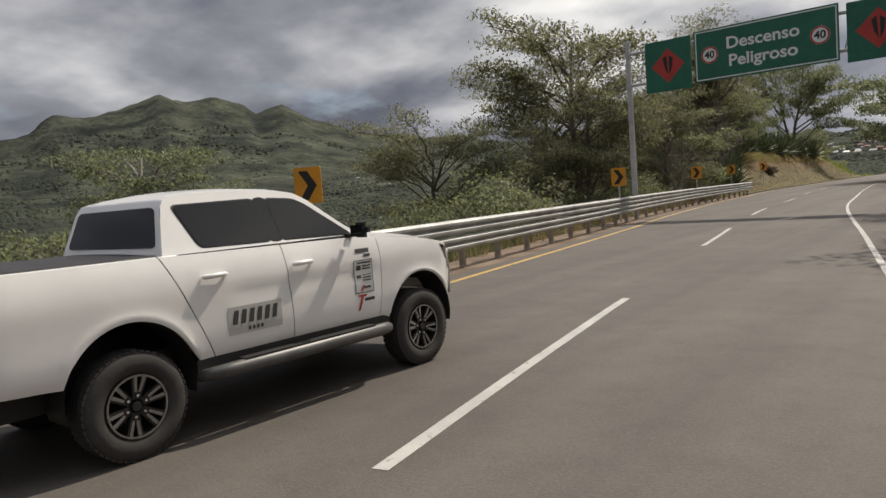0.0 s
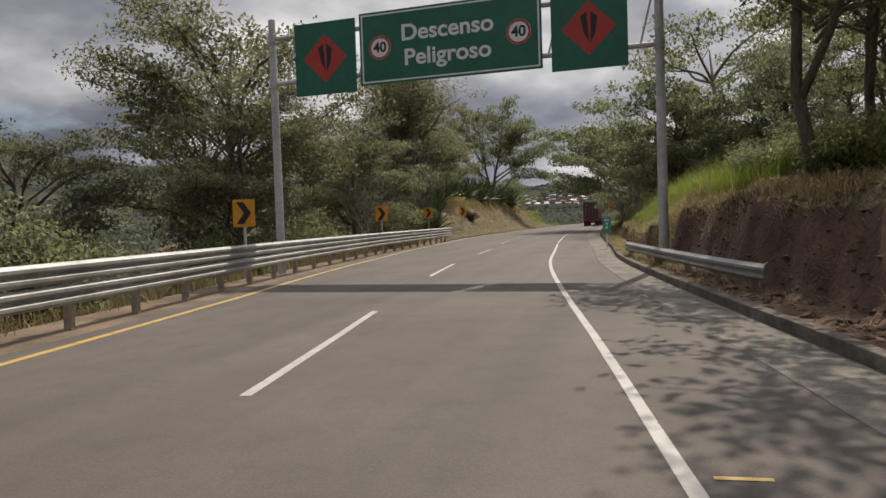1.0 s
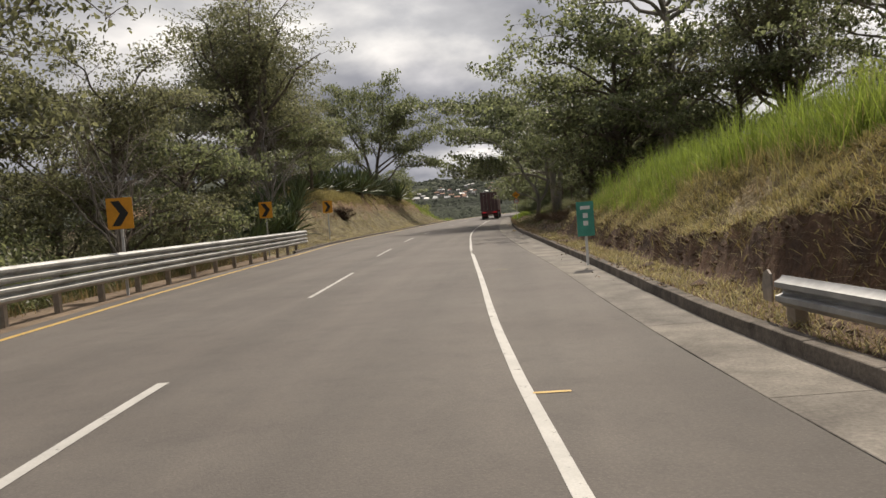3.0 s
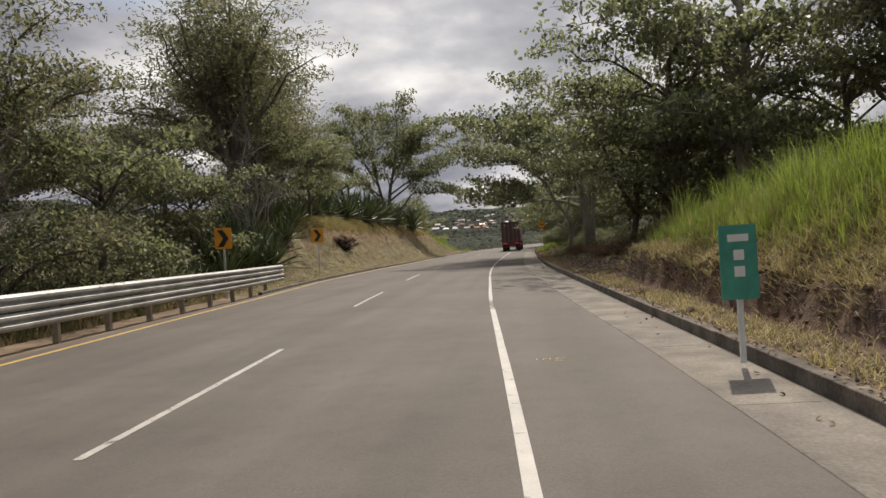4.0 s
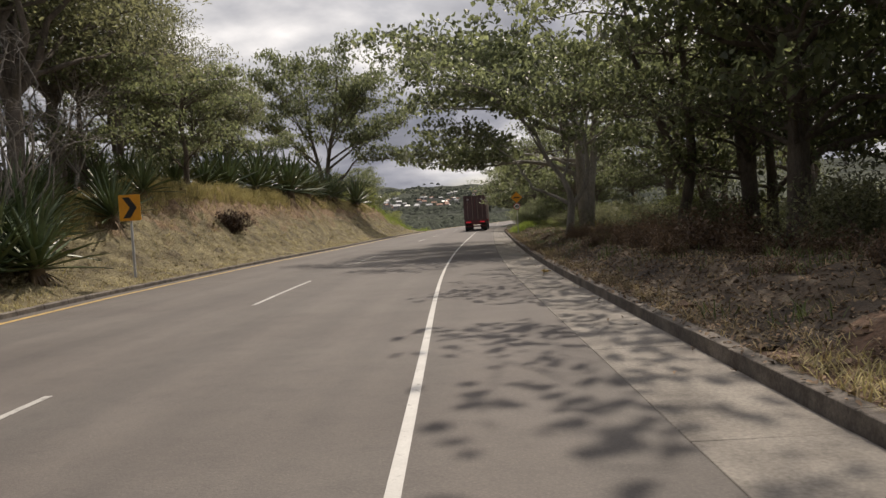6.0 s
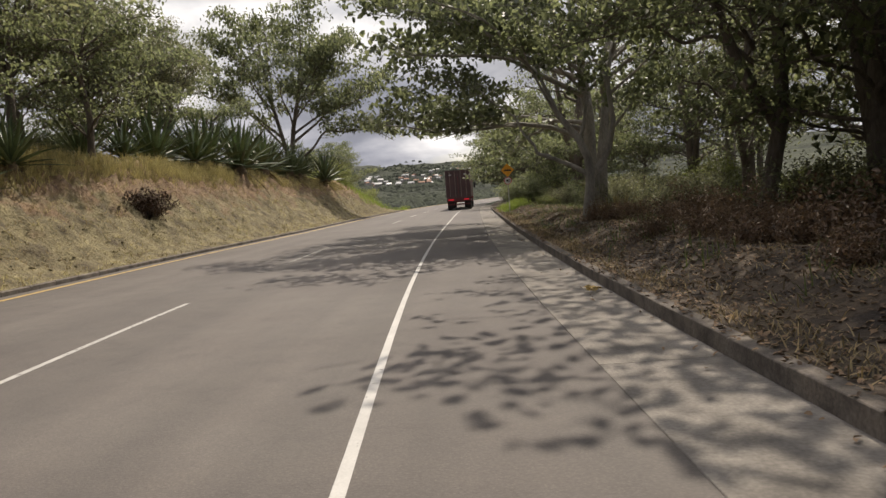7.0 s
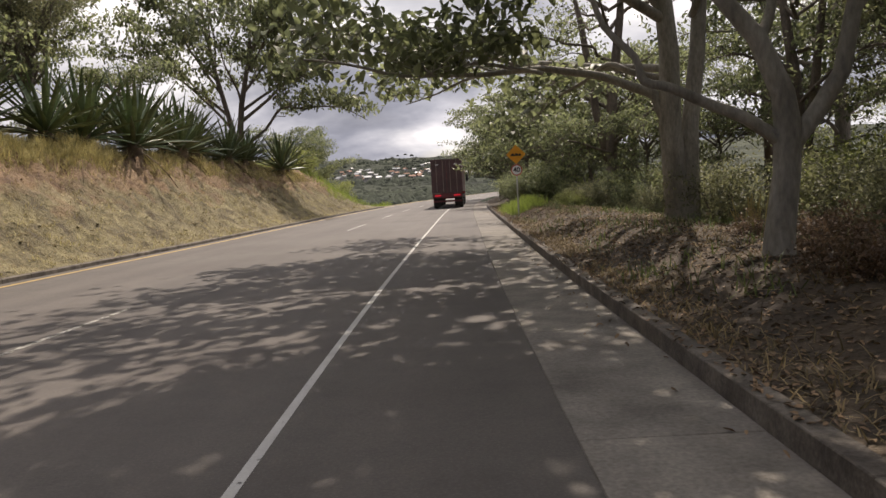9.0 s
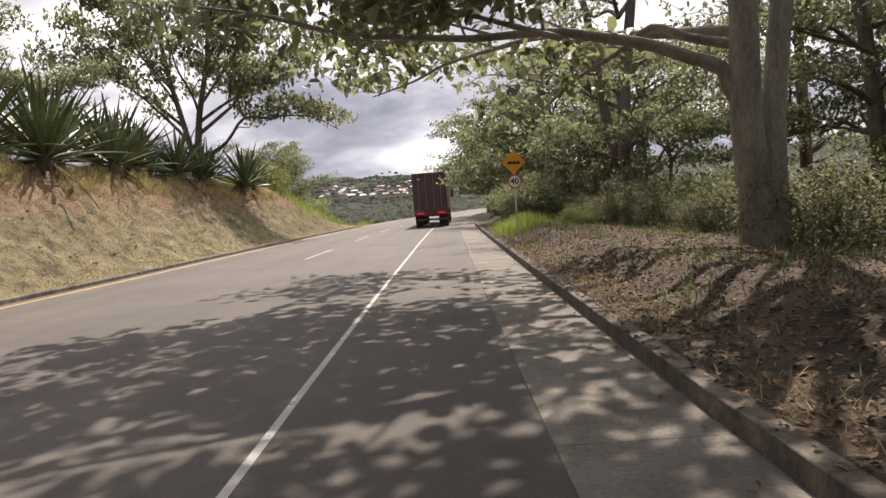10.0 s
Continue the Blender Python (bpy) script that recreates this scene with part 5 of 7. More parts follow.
put(T_BROAD, [(5.4, 68.5, rz(5.4, 68.5), 200, 1.12), (9.0, 52.5, rz(9.0, 52.5) - 0.3, 300, 0.62),
              (10.5, 104, -0.5, 10, 1.0), (10, 4, rz(10, 4), 100, 0.9), (-66, 41, -8.5, 60, 1.35)])
# the last two are added unseen behind the start, to darken glass reflections
put(T_BROAD2, [(3.0, 71.2, 0.2, 0, 0.94), (7.4, 63.6, rz(7.4, 63.6) - 0.3, 130, 0.7), (13.0, 75, 0, 160, 0.6), (11.0, 39, rz(11.0, 39) - 0.3, 20, 0.45), (0.5, 152, 0, 310, 0.95), (1.0, 140, 0, 60, 0.75), (0.0, 166, 0, 200, 1.0), (5.5, 118, -0.2, 200, 0.9), (8.5, -14, 2, 20, 0.9), (10, -30, 2, 60, 1.0)])
put(T_FLAT, [(2.2, 170, 0, 80, 0.8)])
# last two places: unseen trees added behind the start to block reflected sky
put(T_OLIVE, [(-20.5, 44, lz(-20.5, 44), 0, 1.08), (-17.6, 39.5, lz(-17.6, 39.5), 200, 0.66), (-24.5, 48, lz(-24.5, 48), 75, 0.95), (-17.5, 53, lz(-17.5, 53), 120, 0.62), (-23.5, 58.5, lz(-23.5, 58.5), 220, 0.66, 1.15), (-22, 66, lz(-22, 66) - 0.5, 300, 0.72), (-27, 37, lz(-27, 37), 60, 0.8), (-17, -18, lz(-17, -18), 160, 0.8), (-12, -32, lz(-12, -32), 20, 0.9)])
put(T_THIN, [(8.2, 84, -0.1, 60, 0.7), (9.5, 97, -0.3, 250, 0.75), (-21.0, 77, lz(-21.0, 77) - 0.3, 90, 1.42, 0.82), (-24.5, 85, lz(-24.5, 85), 200, 1.25, 0.85), (9, 62, rz(9, 62), 45, 0.95), (-25, 92, lz(-25, 92), 20, 1.0), (-26.5, 101, lz(-26.5, 101), 70, 0.95), (-24, 106, lz(-24, 106), 160, 0.7)])
put(T_BARE, [(-18.6, 73.5, lz(-18.6, 73.5), 0, 1.0), (-21.5, 80.5, lz(-21.5, 80.5), 140, 0.9), (-15.5, 49, lz(-15.5, 49), 80, 0.8)])
put(T_DARK, [(-20.5, 90, lz(-20.5, 90), 0, 0.85), (-24, 100, lz(-24, 100), 100, 1.0), (-17.0, 57, lz(-17.0, 57), 230, 0.8), (-24.5, 116, lz(-24.5, 116), 40, 0.8), (2.1, 124, 0, 300, 0.8), (2.4, 134, 0, 40, 0.9), (3.3, 106.5, -0.2, 120, 0.62), (5.2, 103.0, -0.3, 210, 0.6), (2.4, 115.5, -0.1, 20, 0.75), (7.6, 33.5, rz(7.6, 33.5), 80, 0.55), (4.6, 77.0, rz(4.6, 77.0) - 0.1, 60, 1.05), (7.4, 72.5, rz(7.4, 72.5) - 0.1, 200, 0.95),
             (6.8, 41, rz(6.8, 41), 160, 0.5), (9.4, 45, rz(9.4, 45), 20, 0.6), (-21.5, 12.5, lz(-21.5, 12.5) - 0.2, 10, 0.75), (-24, 9, lz(-24, 9) - 0.2, 130, 0.8), (-19.5, 8.0, lz(-19.5, 8.0) - 0.2, 220, 0.6), (-26.5, 14, lz(-26.5, 14) - 0.2, 300, 0.8), (-30, 121, 2, 10, 0.9), (-28.5, 98, lz(-28.5, 98), 77, 1.15), (-26, 78, lz(-26, 78), 33, 1.1), (-21.5, 82, lz(-21.5, 82), 150, 0.9), (-19.5, 68, lz(-19.5, 68), 250, 0.8)])


def scatter(count, seed, y0, y1, side, d0, d1, s0, s1, sink=0.1):
    rnd = random.Random(seed)
    out = []
    for _ in range(count):
        y, d = rnd.uniform(y0, y1), rnd.uniform(d0, d1)
        p = right_place(y, d) if side > 0 else left_place(y, d)
        out.append((p.x, p.y, p.z - sink, rnd.uniform(0, 360), rnd.uniform(s0, s1)))
    return out


put(B_DARK, scatter(7, 62, 114, 136, 1, 1.6, 3.5, 0.7, 1.1) + scatter(6, 63, 96, 112, 1, 4.0, 7.0, 0.5, 0.8) + scatter(9, 41, 22, 40, 1, 4.0, 6.5, 0.4, 0.65) + scatter(16, 1, 66, 135, 1, 8, 15, 0.6, 1.0) + scatter(16, 2, 30, 64, 1, 7.0, 11, 0.6, 1.0) + scatter(32, 3, 8, 66, -1, 3.6, 10, 0.8, 1.3) + scatter(10, 12, 86, 140, -1, 8, 13, 0.7, 1.1))
put(B_OLIVE, scatter(4, 61, 99, 122, 1, 3.4, 6.5, 0.5, 0.8) + scatter(50, 4, -12, 66, -1, 4.5, 11, 0.8, 1.35) + scatter(10, 5, 66, 110, 1, 4.5, 10, 0.5, 0.9) + scatter(12, 14, 20, 44, 1, 5.5, 10, 0.5, 0.8))
put(B_YELLOW, [(4.4, 42.6, rz(4.4, 42.6) - 0.1, 30, 0.8), (5.2, 44.0, rz(5.2, 44.0) - 0.1, 170, 0.85)] + scatter(6, 6, 25, 62, -1, 3.5, 7, 0.6, 1.1) + scatter(2, 7, 98, 120, 1, 2.6, 5, 0.35, 0.5) + scatter(12, 27, 84, 130, 1, 6, 12, 0.8, 1.4) + scatter(8, 8, 140, 168, -1, 5, 12, 0.8, 1.3) + scatter(7, 9, 24, 44, 1, 4.5, 8, 0.45, 0.8))
put(B_DRY, scatter(64, 51, 60, 86, 1, 1.6, 4.4, 0.2, 0.42) + scatter(8, 10, 0, 60, -1, 3.0, 5, 0.5, 0.9) + scatter(16, 11, 68, 82, 1, 2.4, 6, 0.4, 0.9) + scatter(10, 15, 84, 110, 1, 5.5, 8, 0.4, 0.8))

put(bush("brush_heap", "dark heap of withered brush on the mound", 89, 0.95, 0.9, 3000, (0.16, 0.05), mat("burnt_brush", (0.095, 0.065, 0.050), 0.95, vary=0.3, island=0.5, bump=0), 14, "brush heap"), [(*left_place(88.3, 2.9), 40, 1.0)])

# ---- pickup ----
PAINT = mat("white_car_paint", (0.84, 0.83, 0.80), 0.28, vary=0.03, scale=1.2, fine=5, bump=0.0, coat=0.6)
GLASS = mat("tinted_glass", (0.010, 0.011, 0.012), 0.08, vary=0.1, scale=1, fine=6, bump=0.0, spec=0.3)
BLACK = mat("black_plastic", (0.022, 0.021, 0.020), 0.6, vary=0.2, scale=4, fine=60, bump=0.2, depth=0.002)
VINYL = mat("black_vinyl_cover", (0.026, 0.025, 0.025), 0.55, vary=0.2, scale=3, fine=90, bump=0.3, depth=0.002)
RUBBER = mat("dusty_tyre_rubber", (0.045, 0.042, 0.039), 0.85, vary=0.2, scale=5, fine=50, bump=0.4, depth=0.004)
ALLOY = mat("machined_alloy", (0.33, 0.325, 0.32), 0.25, metal=0.9, vary=0.1, scale=4, fine=40, bump=0.0)
ALLOY_DARK = mat("dark_alloy", (0.03, 0.03, 0.03), 0.35, metal=0.4, vary=0.15, scale=4, fine=40, bump=0.0)
CHROME = mat("chrome_steel", (0.62, 0.62, 0.61), 0.18, metal=1.0, vary=0.08, scale=3, fine=30, bump=0.05)
STEP_TOP = mat("grey_step_metal", (0.10, 0.098, 0.095), 0.45, metal=0.3, vary=0.2, scale=4, fine=50, bump=0.2, depth=0.003)
LAMP_RED = mat("red_lamp_glass", (0.34, 0.012, 0.014), 0.12, vary=0.15, scale=5, fine=40, bump=0.1)
LAMP_CLEAR = mat("clear_lamp_glass", (0.5, 0.48, 0.46), 0.12, vary=0.15, scale=5, fine=40, bump=0.1)
PLATE = mat("plate_sheet", (0.62, 0.62, 0.58), 0.45, vary=0.06, scale=5, fine=40, bump=0.0)
INK = mat("dark_ink", (0.05, 0.05, 0.05), 0.5, vary=0.1, scale=5, fine=40, bump=0.0)
INK_RED = mat("red_ink", (0.38, 0.05, 0.05), 0.5, vary=0.1, scale=5, fine=40, bump=0.0)

ARCHES = ((0.0, 0.43, 0.485), (3.085, 0.43, 0.47))


def car_width(x, z):
    """Half the width of the body at a place of its side."""
    w = 0.922 - 0.075 * max(0.0, (z - 1.02) / 0.33) ** 2 - 0.045 * max(0.0, (0.75 - z) / 0.3) ** 1.5
    w -= 0.012 * math.exp(-((z - 0.98) / 0.05) ** 2) * smooth(0.7, 1.0, x) * (1 - smooth(2.3, 2.6, x))
    w -= 0.40 * smooth(3.3, 4.1, x) ** 1.5 + 0.05 * smooth(-0.75, -1.25, x)
    for xc, zc, r in ARCHES:
        d = math.hypot(x - xc, z - zc) - r
        w += 0.028 * math.exp(-max(0.0, d) / 0.05)
    return w


def car_low(x):
    z = interp(x, [-1.3, -0.6, 0.3, 2.6, 3.6, 4.1], [0.60, 0.56, 0.50, 0.50, 0.50, 0.52])
    for xc, zc, r in ARCHES:
        if abs(x - xc) < r:
            z = max(z, zc + math.sqrt(max(0.0, r * r - (x - xc) ** 2)))
    return z


def car_high(x):
    return interp(x, [-1.3, -1.1, 0.3, 2.3, 2.6, 3.3, 3.7, 3.95, 4.1], [1.32, 1.335, 1.335, 1.315, 1.285, 1.205, 1.12, 1.01, 0.92])


def car_panel(seam_a, seam_b, side, inset=0.0, rows=16):
    """A body panel between two seams, which give x at a height."""
    a0, b0 = seam_a(0.9), seam_b(0.9)
    us = set(np.linspace(0, 1, 34))
    for xc, zc, r in ARCHES:
        for k in range(25):
            x = xc - r * math.cos(math.pi * k / 24) * 0.9995
            if a0 < x < b0:
                us.add((x - a0) / (b0 - a0))
    grid = []
    for u in sorted(us):
        col = []
        for k in range(rows + 1):
            v = k / rows
            x = a0 + (b0 - a0) * u
            for _ in range(4):
                z = car_low(x) + (car_high(x) - car_low(x)) * v
                x = seam_a(z) + (seam_b(z) - seam_a(z)) * u
            w = car_width(x, z) - inset
            if k == 0:
                w -= 0.02
            col.append((x, side * w, z))
        grid.append([(col[0][0], col[0][1] - side * 0.03, col[0][2] + 0.004)] + col + [(col[-1][0], col[-1][1] - side * 0.03, col[-1][2] + 0.006)])
    g = Geo().grid(grid)
    # turned-in edges along both seams
    for col in (grid[0], grid[-1]):
        g.grid([col, [(p[0], p[1] - side * 0.025, p[2]) for p in col]])
    return g


CAB = [(0.335, 1.33), (0.365, 1.45), (0.43, 1.70), (0.47, 1.765), (0.60, 1.798), (1.1, 1.815), (1.5, 1.80), (1.72, 1.765), (1.85, 1.70), (2.15, 1.475), (2.42, 1.30)]


def cab_top(x):
    return interp(x, [p[0] for p in CAB], [p[1] for p in CAB])


def cab_width(z):
    return 0.838 - 0.185 * (z - 1.31) / 0.5


def rounded(poly, r=0.05, n=4):
    """A polygon with rounded corners."""
    out = []
    for i, p in enumerate(poly):
        p, a, b = Vector(p), Vector(poly[i - 1]), Vector(poly[(i + 1) % len(poly)])
        ra, rb = min(r, (a - p).length * 0.45), min(r, (b - p).length * 0.45)
        pa, pb = p + (a - p).normalized() * ra, p + (b - p).normalized() * rb
        for k in range(n + 1):
            t = k / n
            out.append(tuple(pa * (1 - t) ** 2 + p * 2 * t * (1 - t) + pb * t * t))
    return out


def side_glass(poly, side, out):
    pts = rounded(poly, 0.06)
    n = len(pts)
    v = [(x, side * (cab_width(z) + out), z) for x, z in pts] + [(x, side * (cab_width(z) + out - 0.014), z) for x, z in pts]
    return Geo().add(v, [tuple(range(n)), tuple(range(2 * n - 1, n - 1, -1))] + [(k, k + n, (k + 1) % n + n, (k + 1) % n) for k in range(n)])


def lathe(profile, n=40):
    """(radius, y) pairs turned round the y axis."""
    rows = []
    for k in range(n + 1):
        a = 2 * math.pi * k / n
        rows.append([(r * math.cos(a), y, r * math.sin(a)) for r, y in profile])
    return Geo().grid(rows)


def build_wheel(parent, x, side, turn):
    """A wheel with its outer face towards -y, or +y with side = 1."""
    w = part("wheel", lathe([(0.30, 0.0), (0.30, 0.12)]), BLACK, parent, m=pose(x, side * 0.80, 0.32, 0, turn, 180 if side > 0 else 0))
    tread = [(0.225, -0.095), (0.25, -0.118), (0.30, -0.128), (0.345, -0.122), (0.372, -0.104), (0.385, -0.085), (0.388, -0.03), (0.388, 0.03), (0.385, 0.085), (0.372, 0.104), (0.345, 0.122), (0.25, 0.118), (0.225, 0.1)]
    tyre = part("tyre", lathe(tread, 56), RUBBER, w, soft=True)
    lug = Geo()
    for k in range(48):
        a = 360 * k / 48
        for y0, y1, s in ((-0.106, -0.062, 0), (-0.045, -0.006, 3.5), (0.006, 0.045, 0), (0.062, 0.106, 3.5)):
            lug.box((-0.018, y0, 0.376), (0.018, y1, 0.389), pose(0, 0, 0, 0, a + s, 0))
    part("tread", lug, RUBBER, tyre)
    rim = part("rim", lathe([(0.222, -0.10), (0.228, -0.112), (0.218, -0.112), (0.208, -0.085), (0.20, 0.02), (0.19, 0.05), (0.0, 0.05)], 48), ALLOY_DARK, w, soft=40)
    part("rim_edge", ring_geo(0.210, 0.224, -0.116, -0.110, 48), ALLOY, rim)
    for k in range(6):
        for s in (-1, 1):
            g = Geo()
            a = pose(0, 0, 0, 0, 60 * k + 11 * s, 0)
            g.add([a @ Vector(p) for p in ((0.05, -0.085, -0.017), (0.05, -0.085, 0.017), (0.212, -0.104, 0.021), (0.212, -0.104, -0.021), (0.05, -0.04, -0.022), (0.05, -0.04, 0.022), (0.212, -0.06, 0.026), (0.212, -0.06, -0.026))],
                  [(0, 1, 2, 3), (4, 7, 6, 5), (0, 4, 5, 1), (2, 6, 7, 3), (1, 5, 6, 2), (0, 3, 7, 4)])
            spoke = part("spoke", g, ALLOY_DARK, rim)
    for k in range(6):
        a = pose(0, 0, 0, 0, 60 * k, 0)
        for s in (-1, 1):
            b = pose(0, 0, 0, 0, 60 * k + 11 * s, 0)
            g = Geo().add([b @ Vector(p) for p in ((0.10, -0.094, -0.010 + 0.006 * s), (0.10, -0.094, 0.010 + 0.006 * s), (0.208, -0.108, 0.013 + 0.006 * s), (0.208, -0.108, -0.013 + 0.006 * s))], [(0, 1, 2, 3)])
            part("spoke_face", g, ALLOY, rim)
        g = Geo().tube([a @ Vector((0.075, -0.10, 0)), a @ Vector((0.075, -0.08, 0))], 0.011, 8)
        part("wheel_nut", g, CHROME, rim)
    part("hub_cap", Geo().tube([(0, -0.104, 0), (0, -0.07, 0)], [0.034, 0.042], 16), ALLOY_DARK, rim)
    return w


def build_pickup():
    p = thing("pickup_truck", "white double-cab pickup with dark windows and door stickers", "pickup", pose(-4.93, 2.44, 0.061, 0, 0, 86.7) @ Matrix.Diagonal((0.88, 0.88, 0.88, 1)))
    s1 = lambda z: 0.30 + (1.3 - z) * 0.46
    s1b = lambda z: s1(z) + 0.012
    s2 = lambda z: 1.385 + (1.3 - z) * 0.06
    s2b = lambda z: s2(z) + 0.011
    s3 = lambda z: 2.47 + 0.05 * math.sin((z - 0.5) * 2.6)
    s3b = lambda z: s3(z) + 0.011
    rear = lambda z: -1.215 + 0.03 * max(0.0, 0.9 - z)
    front = lambda z: 4.02
    for side in (-1, 1):
        part("bed_side", car_panel(rear, s1, side), PAINT, p, soft=40)
        part("fender", car_panel(s3b, front, side), PAINT, p, soft=40)
        for a, b, x in ((s1b, s2, 0.70), (s2b, s3, 1.57)):
            door = part("door", car_panel(a, b, side), PAINT, p, soft=40)
            w = car_width(x, 1.15)
            cup = part("handle_cup", Geo().prism(rounded([(x - 0.085, 1.10), (x + 0.085, 1.10), (x + 0.085, 1.175), (x - 0.085, 1.175)], 0.035), side * (w - 0.004), side * (w + 0.003)), mat("shaded_cup_paint", (0.84, 0.83, 0.80), 0.3, vary=0.03, scale=1, fine=5, bump=0), door)
            part("handle", Geo().tube([(x - 0.115, side * (w + 0.012), 1.15), (x - 0.09, side * (w + 0.034), 1.154), (x + 0.07, side * (w + 0.038), 1.158), (x + 0.11, side * (w + 0.010), 1.156)], [0.012, 0.019, 0.019, 0.012], 10), PAINT, door, "white handle", soft=True)
        # black inner sheet added to stand in for shade in the door seams
        part("seam_backing", car_panel(lambda z: 0.40 + (1.3 - z) * 0.3, lambda z: 2.56, side, 0.022), BLACK, p)
        # arch linings
        for xc, zc, r in ARCHES:
            rows = []
            for k in range(21):
                a = math.pi * (k / 20) * 1.16 - math.pi * 0.08
                rows.append([(xc - (r - 0.002) * math.cos(a), side * y, zc + (r - 0.002) * math.sin(a)) for y in (0.905, 0.6)])
            part("arch_lining", Geo().grid(rows), BLACK, p, soft=True)
        part("rocker", Geo().box((0.5, side * 0.86 - 0.03, 0.42), (2.62, side * 0.86 + 0.03, 0.53)), BLACK, p)
        # side step
        step = part("side_step", Geo().tube([(0.52, side * 0.86, 0.40), (0.60, side * 0.95, 0.415), (0.75, side * 0.985, 0.42), (2.40, side * 0.985, 0.42), (2.52, side * 0.95, 0.415), (2.60, side * 0.86, 0.40)], [0.045, 0.055, 0.06, 0.06, 0.055, 0.045], 12), STEP_TOP, p, "grey tubular side step", soft=True)
        part("tread_pad", Geo().box((0.85, side * 0.965 - 0.05, 0.476), (2.3, side * 0.965 + 0.05, 0.486)), BLACK, step)
        for x in (0.8, 1.55, 2.3):
            part("step_bracket", Geo().box((x - 0.03, min(side * 0.62, side * 0.97), 0.39), (x + 0.03, max(side * 0.62, side * 0.97), 0.43)), BLACK, step)
        # bed rail
        rows = []
        for x in np.linspace(-1.21, 0.30, 14):
            h, w = car_high(x), car_width(x, car_high(x))
            rows.append([(x, side * (w - 0.026), h + 0.004), (x, side * (w - 0.05), h + 0.018), (x, side * 0.775, h + 0.018), (x, side * 0.77, h - 0.05)])
        part("bed_rail", Geo().grid(rows), BLACK, p, "black rail cap", soft=40)
        # side of the cabin
        rows = []
        for x in np.linspace(0.335, 2.42, 60):
            zt = max(cab_top(x), 1.302)
            rows.append([(x, side * (cab_width(z) + (0.012 if k == 0 else 0)), z) for k, z in enumerate(np.linspace(1.295, zt - 0.004, 8))])
        part("pillar_panel", Geo().grid(rows), PAINT, p, soft=40)
        for poly, x in (([(0.50, 1.715), (0.655, 1.365), (1.345, 1.355), (1.29, 1.735)], 1.0), ([(1.385, 1.735), (1.44, 1.355), (2.27, 1.345), (1.815, 1.66), (1.70, 1.715)], 1.8)):
            part("window_seal", side_glass(poly, side, 0.002), BLACK, p)
            c = Vector((sum(q[0] for q in poly) / len(poly), sum(q[1] for q in poly) / len(poly)))
            small = [tuple(c + (Vector(q) - c) * 0.955) for q in poly]
            part("side_window", side_glass(small, side, 0.006), GLASS, p, "dark tinted window")
        part("door_pillar", side_glass([(1.262, 1.738), (1.318, 1.356), (1.468, 1.354), (1.412, 1.738)], side, 0.004), GLASS, p, "black pillar between the side windows")
        part("belt_strip", Geo().grid([[(x, side * (car_width(x, 1.3) - 0.02), 1.318), (x, side * (car_width(x, 1.3) - 0.014), 1.338), (x, side * (cab_width(1.34) + 0.0), 1.34)] for x in np.linspace(0.45, 2.38, 10)]), BLACK, p, soft=40)
        # door mirror
        mir = part("door_mirror", Geo().box((-0.06, -0.1, -0.07), (0.06, 0.1, 0.07)), BLACK, p, "black door mirror", m=pose(2.20, side * 1.02, 1.385))
        bm = bmesh.new()
        bm.from_mesh(mir.data)
        bmesh.ops.bevel(bm, geom=bm.edges[:], offset=0.045, segments=4, affect="EDGES")
        bm.to_mesh(mir.data)
        bm.free()
        part("mirror_glass", Geo().box((-0.066, -0.075, -0.05), (-0.060, 0.075, 0.05)), GLASS, mir)
        part("mirror_arm", Geo().box((-0.03, -side * 0.17 - 0.05, -0.06), (0.035, -side * 0.17 + 0.08, -0.03)), BLACK, mir)
        # lamps
        rows = []
        for z in np.linspace(0.84, 1.235, 9):
            t = (z - 0.84) / 0.395
            back = -0.98 - 0.18 * t
            rows.append([(x, side * (car_width(x, z) + 0.006), z) for x in np.linspace(back, -1.20, 5)] + [(-1.225, side * (car_width(-1.2, z) - 0.02), z), (-1.228, side * 0.735, z)])
        lamp = part("tail_lamp", Geo().grid(rows), LAMP_RED, p, "red tail lamp", soft=40)
        rows = []
        for z in (0.855, 0.90, 0.955):
            rows.append([(-1.14, side * (car_width(-1.14, z) + 0.009), z), (-1.21, side * (car_width(-1.2, z) + 0.007), z), (-1.231, side * (car_width(-1.2, z) - 0.025), z), (-1.231, side * 0.745, z)])
        part("reversing_lamp", Geo().grid(rows), LAMP_CLEAR, lamp, "clear lamp section")
        rows = []
        for v in np.linspace(0, 1, 4):
            rows.append([(x, side * (car_width(x, car_high(x) - 0.17 + 0.14 * v) + 0.006), car_high(x) - 0.17 + 0.14 * v) for x in np.linspace(3.44 + (1 - v) * 0.14, 4.0, 8)])
        part("headlamp", Geo().grid(rows), GLASS, p, "dark headlamp", soft=40)
        # rear bumper corner
        g = Geo().grid([[(-1.08, side * 0.90, z), (-1.20, side * 0.89, z), (-1.32, side * 0.82, z), (-1.37, side * 0.6, z), (-1.38, side * 0.36, z)] for z in (0.50, 0.52, 0.64, 0.70)] + [[(-1.08, side * 0.86, 0.71), (-1.18, side * 0.85, 0.71), (-1.26, side * 0.78, 0.71), (-1.28, side * 0.6, 0.71), (-1.28, side * 0.36, 0.71)]])
        part("bumper_corner", g, CHROME, p, "chromed rear bumper corner", soft=40)
        for x in (0.0, 3.085):
            build_wheel(p, x, side, 13 if x else 40)
    # cabin top: rear window wall, roof, windscreen
    fine = []
    for i in range(len(CAB) - 1):
        for k in range(4):
            t = k / 4
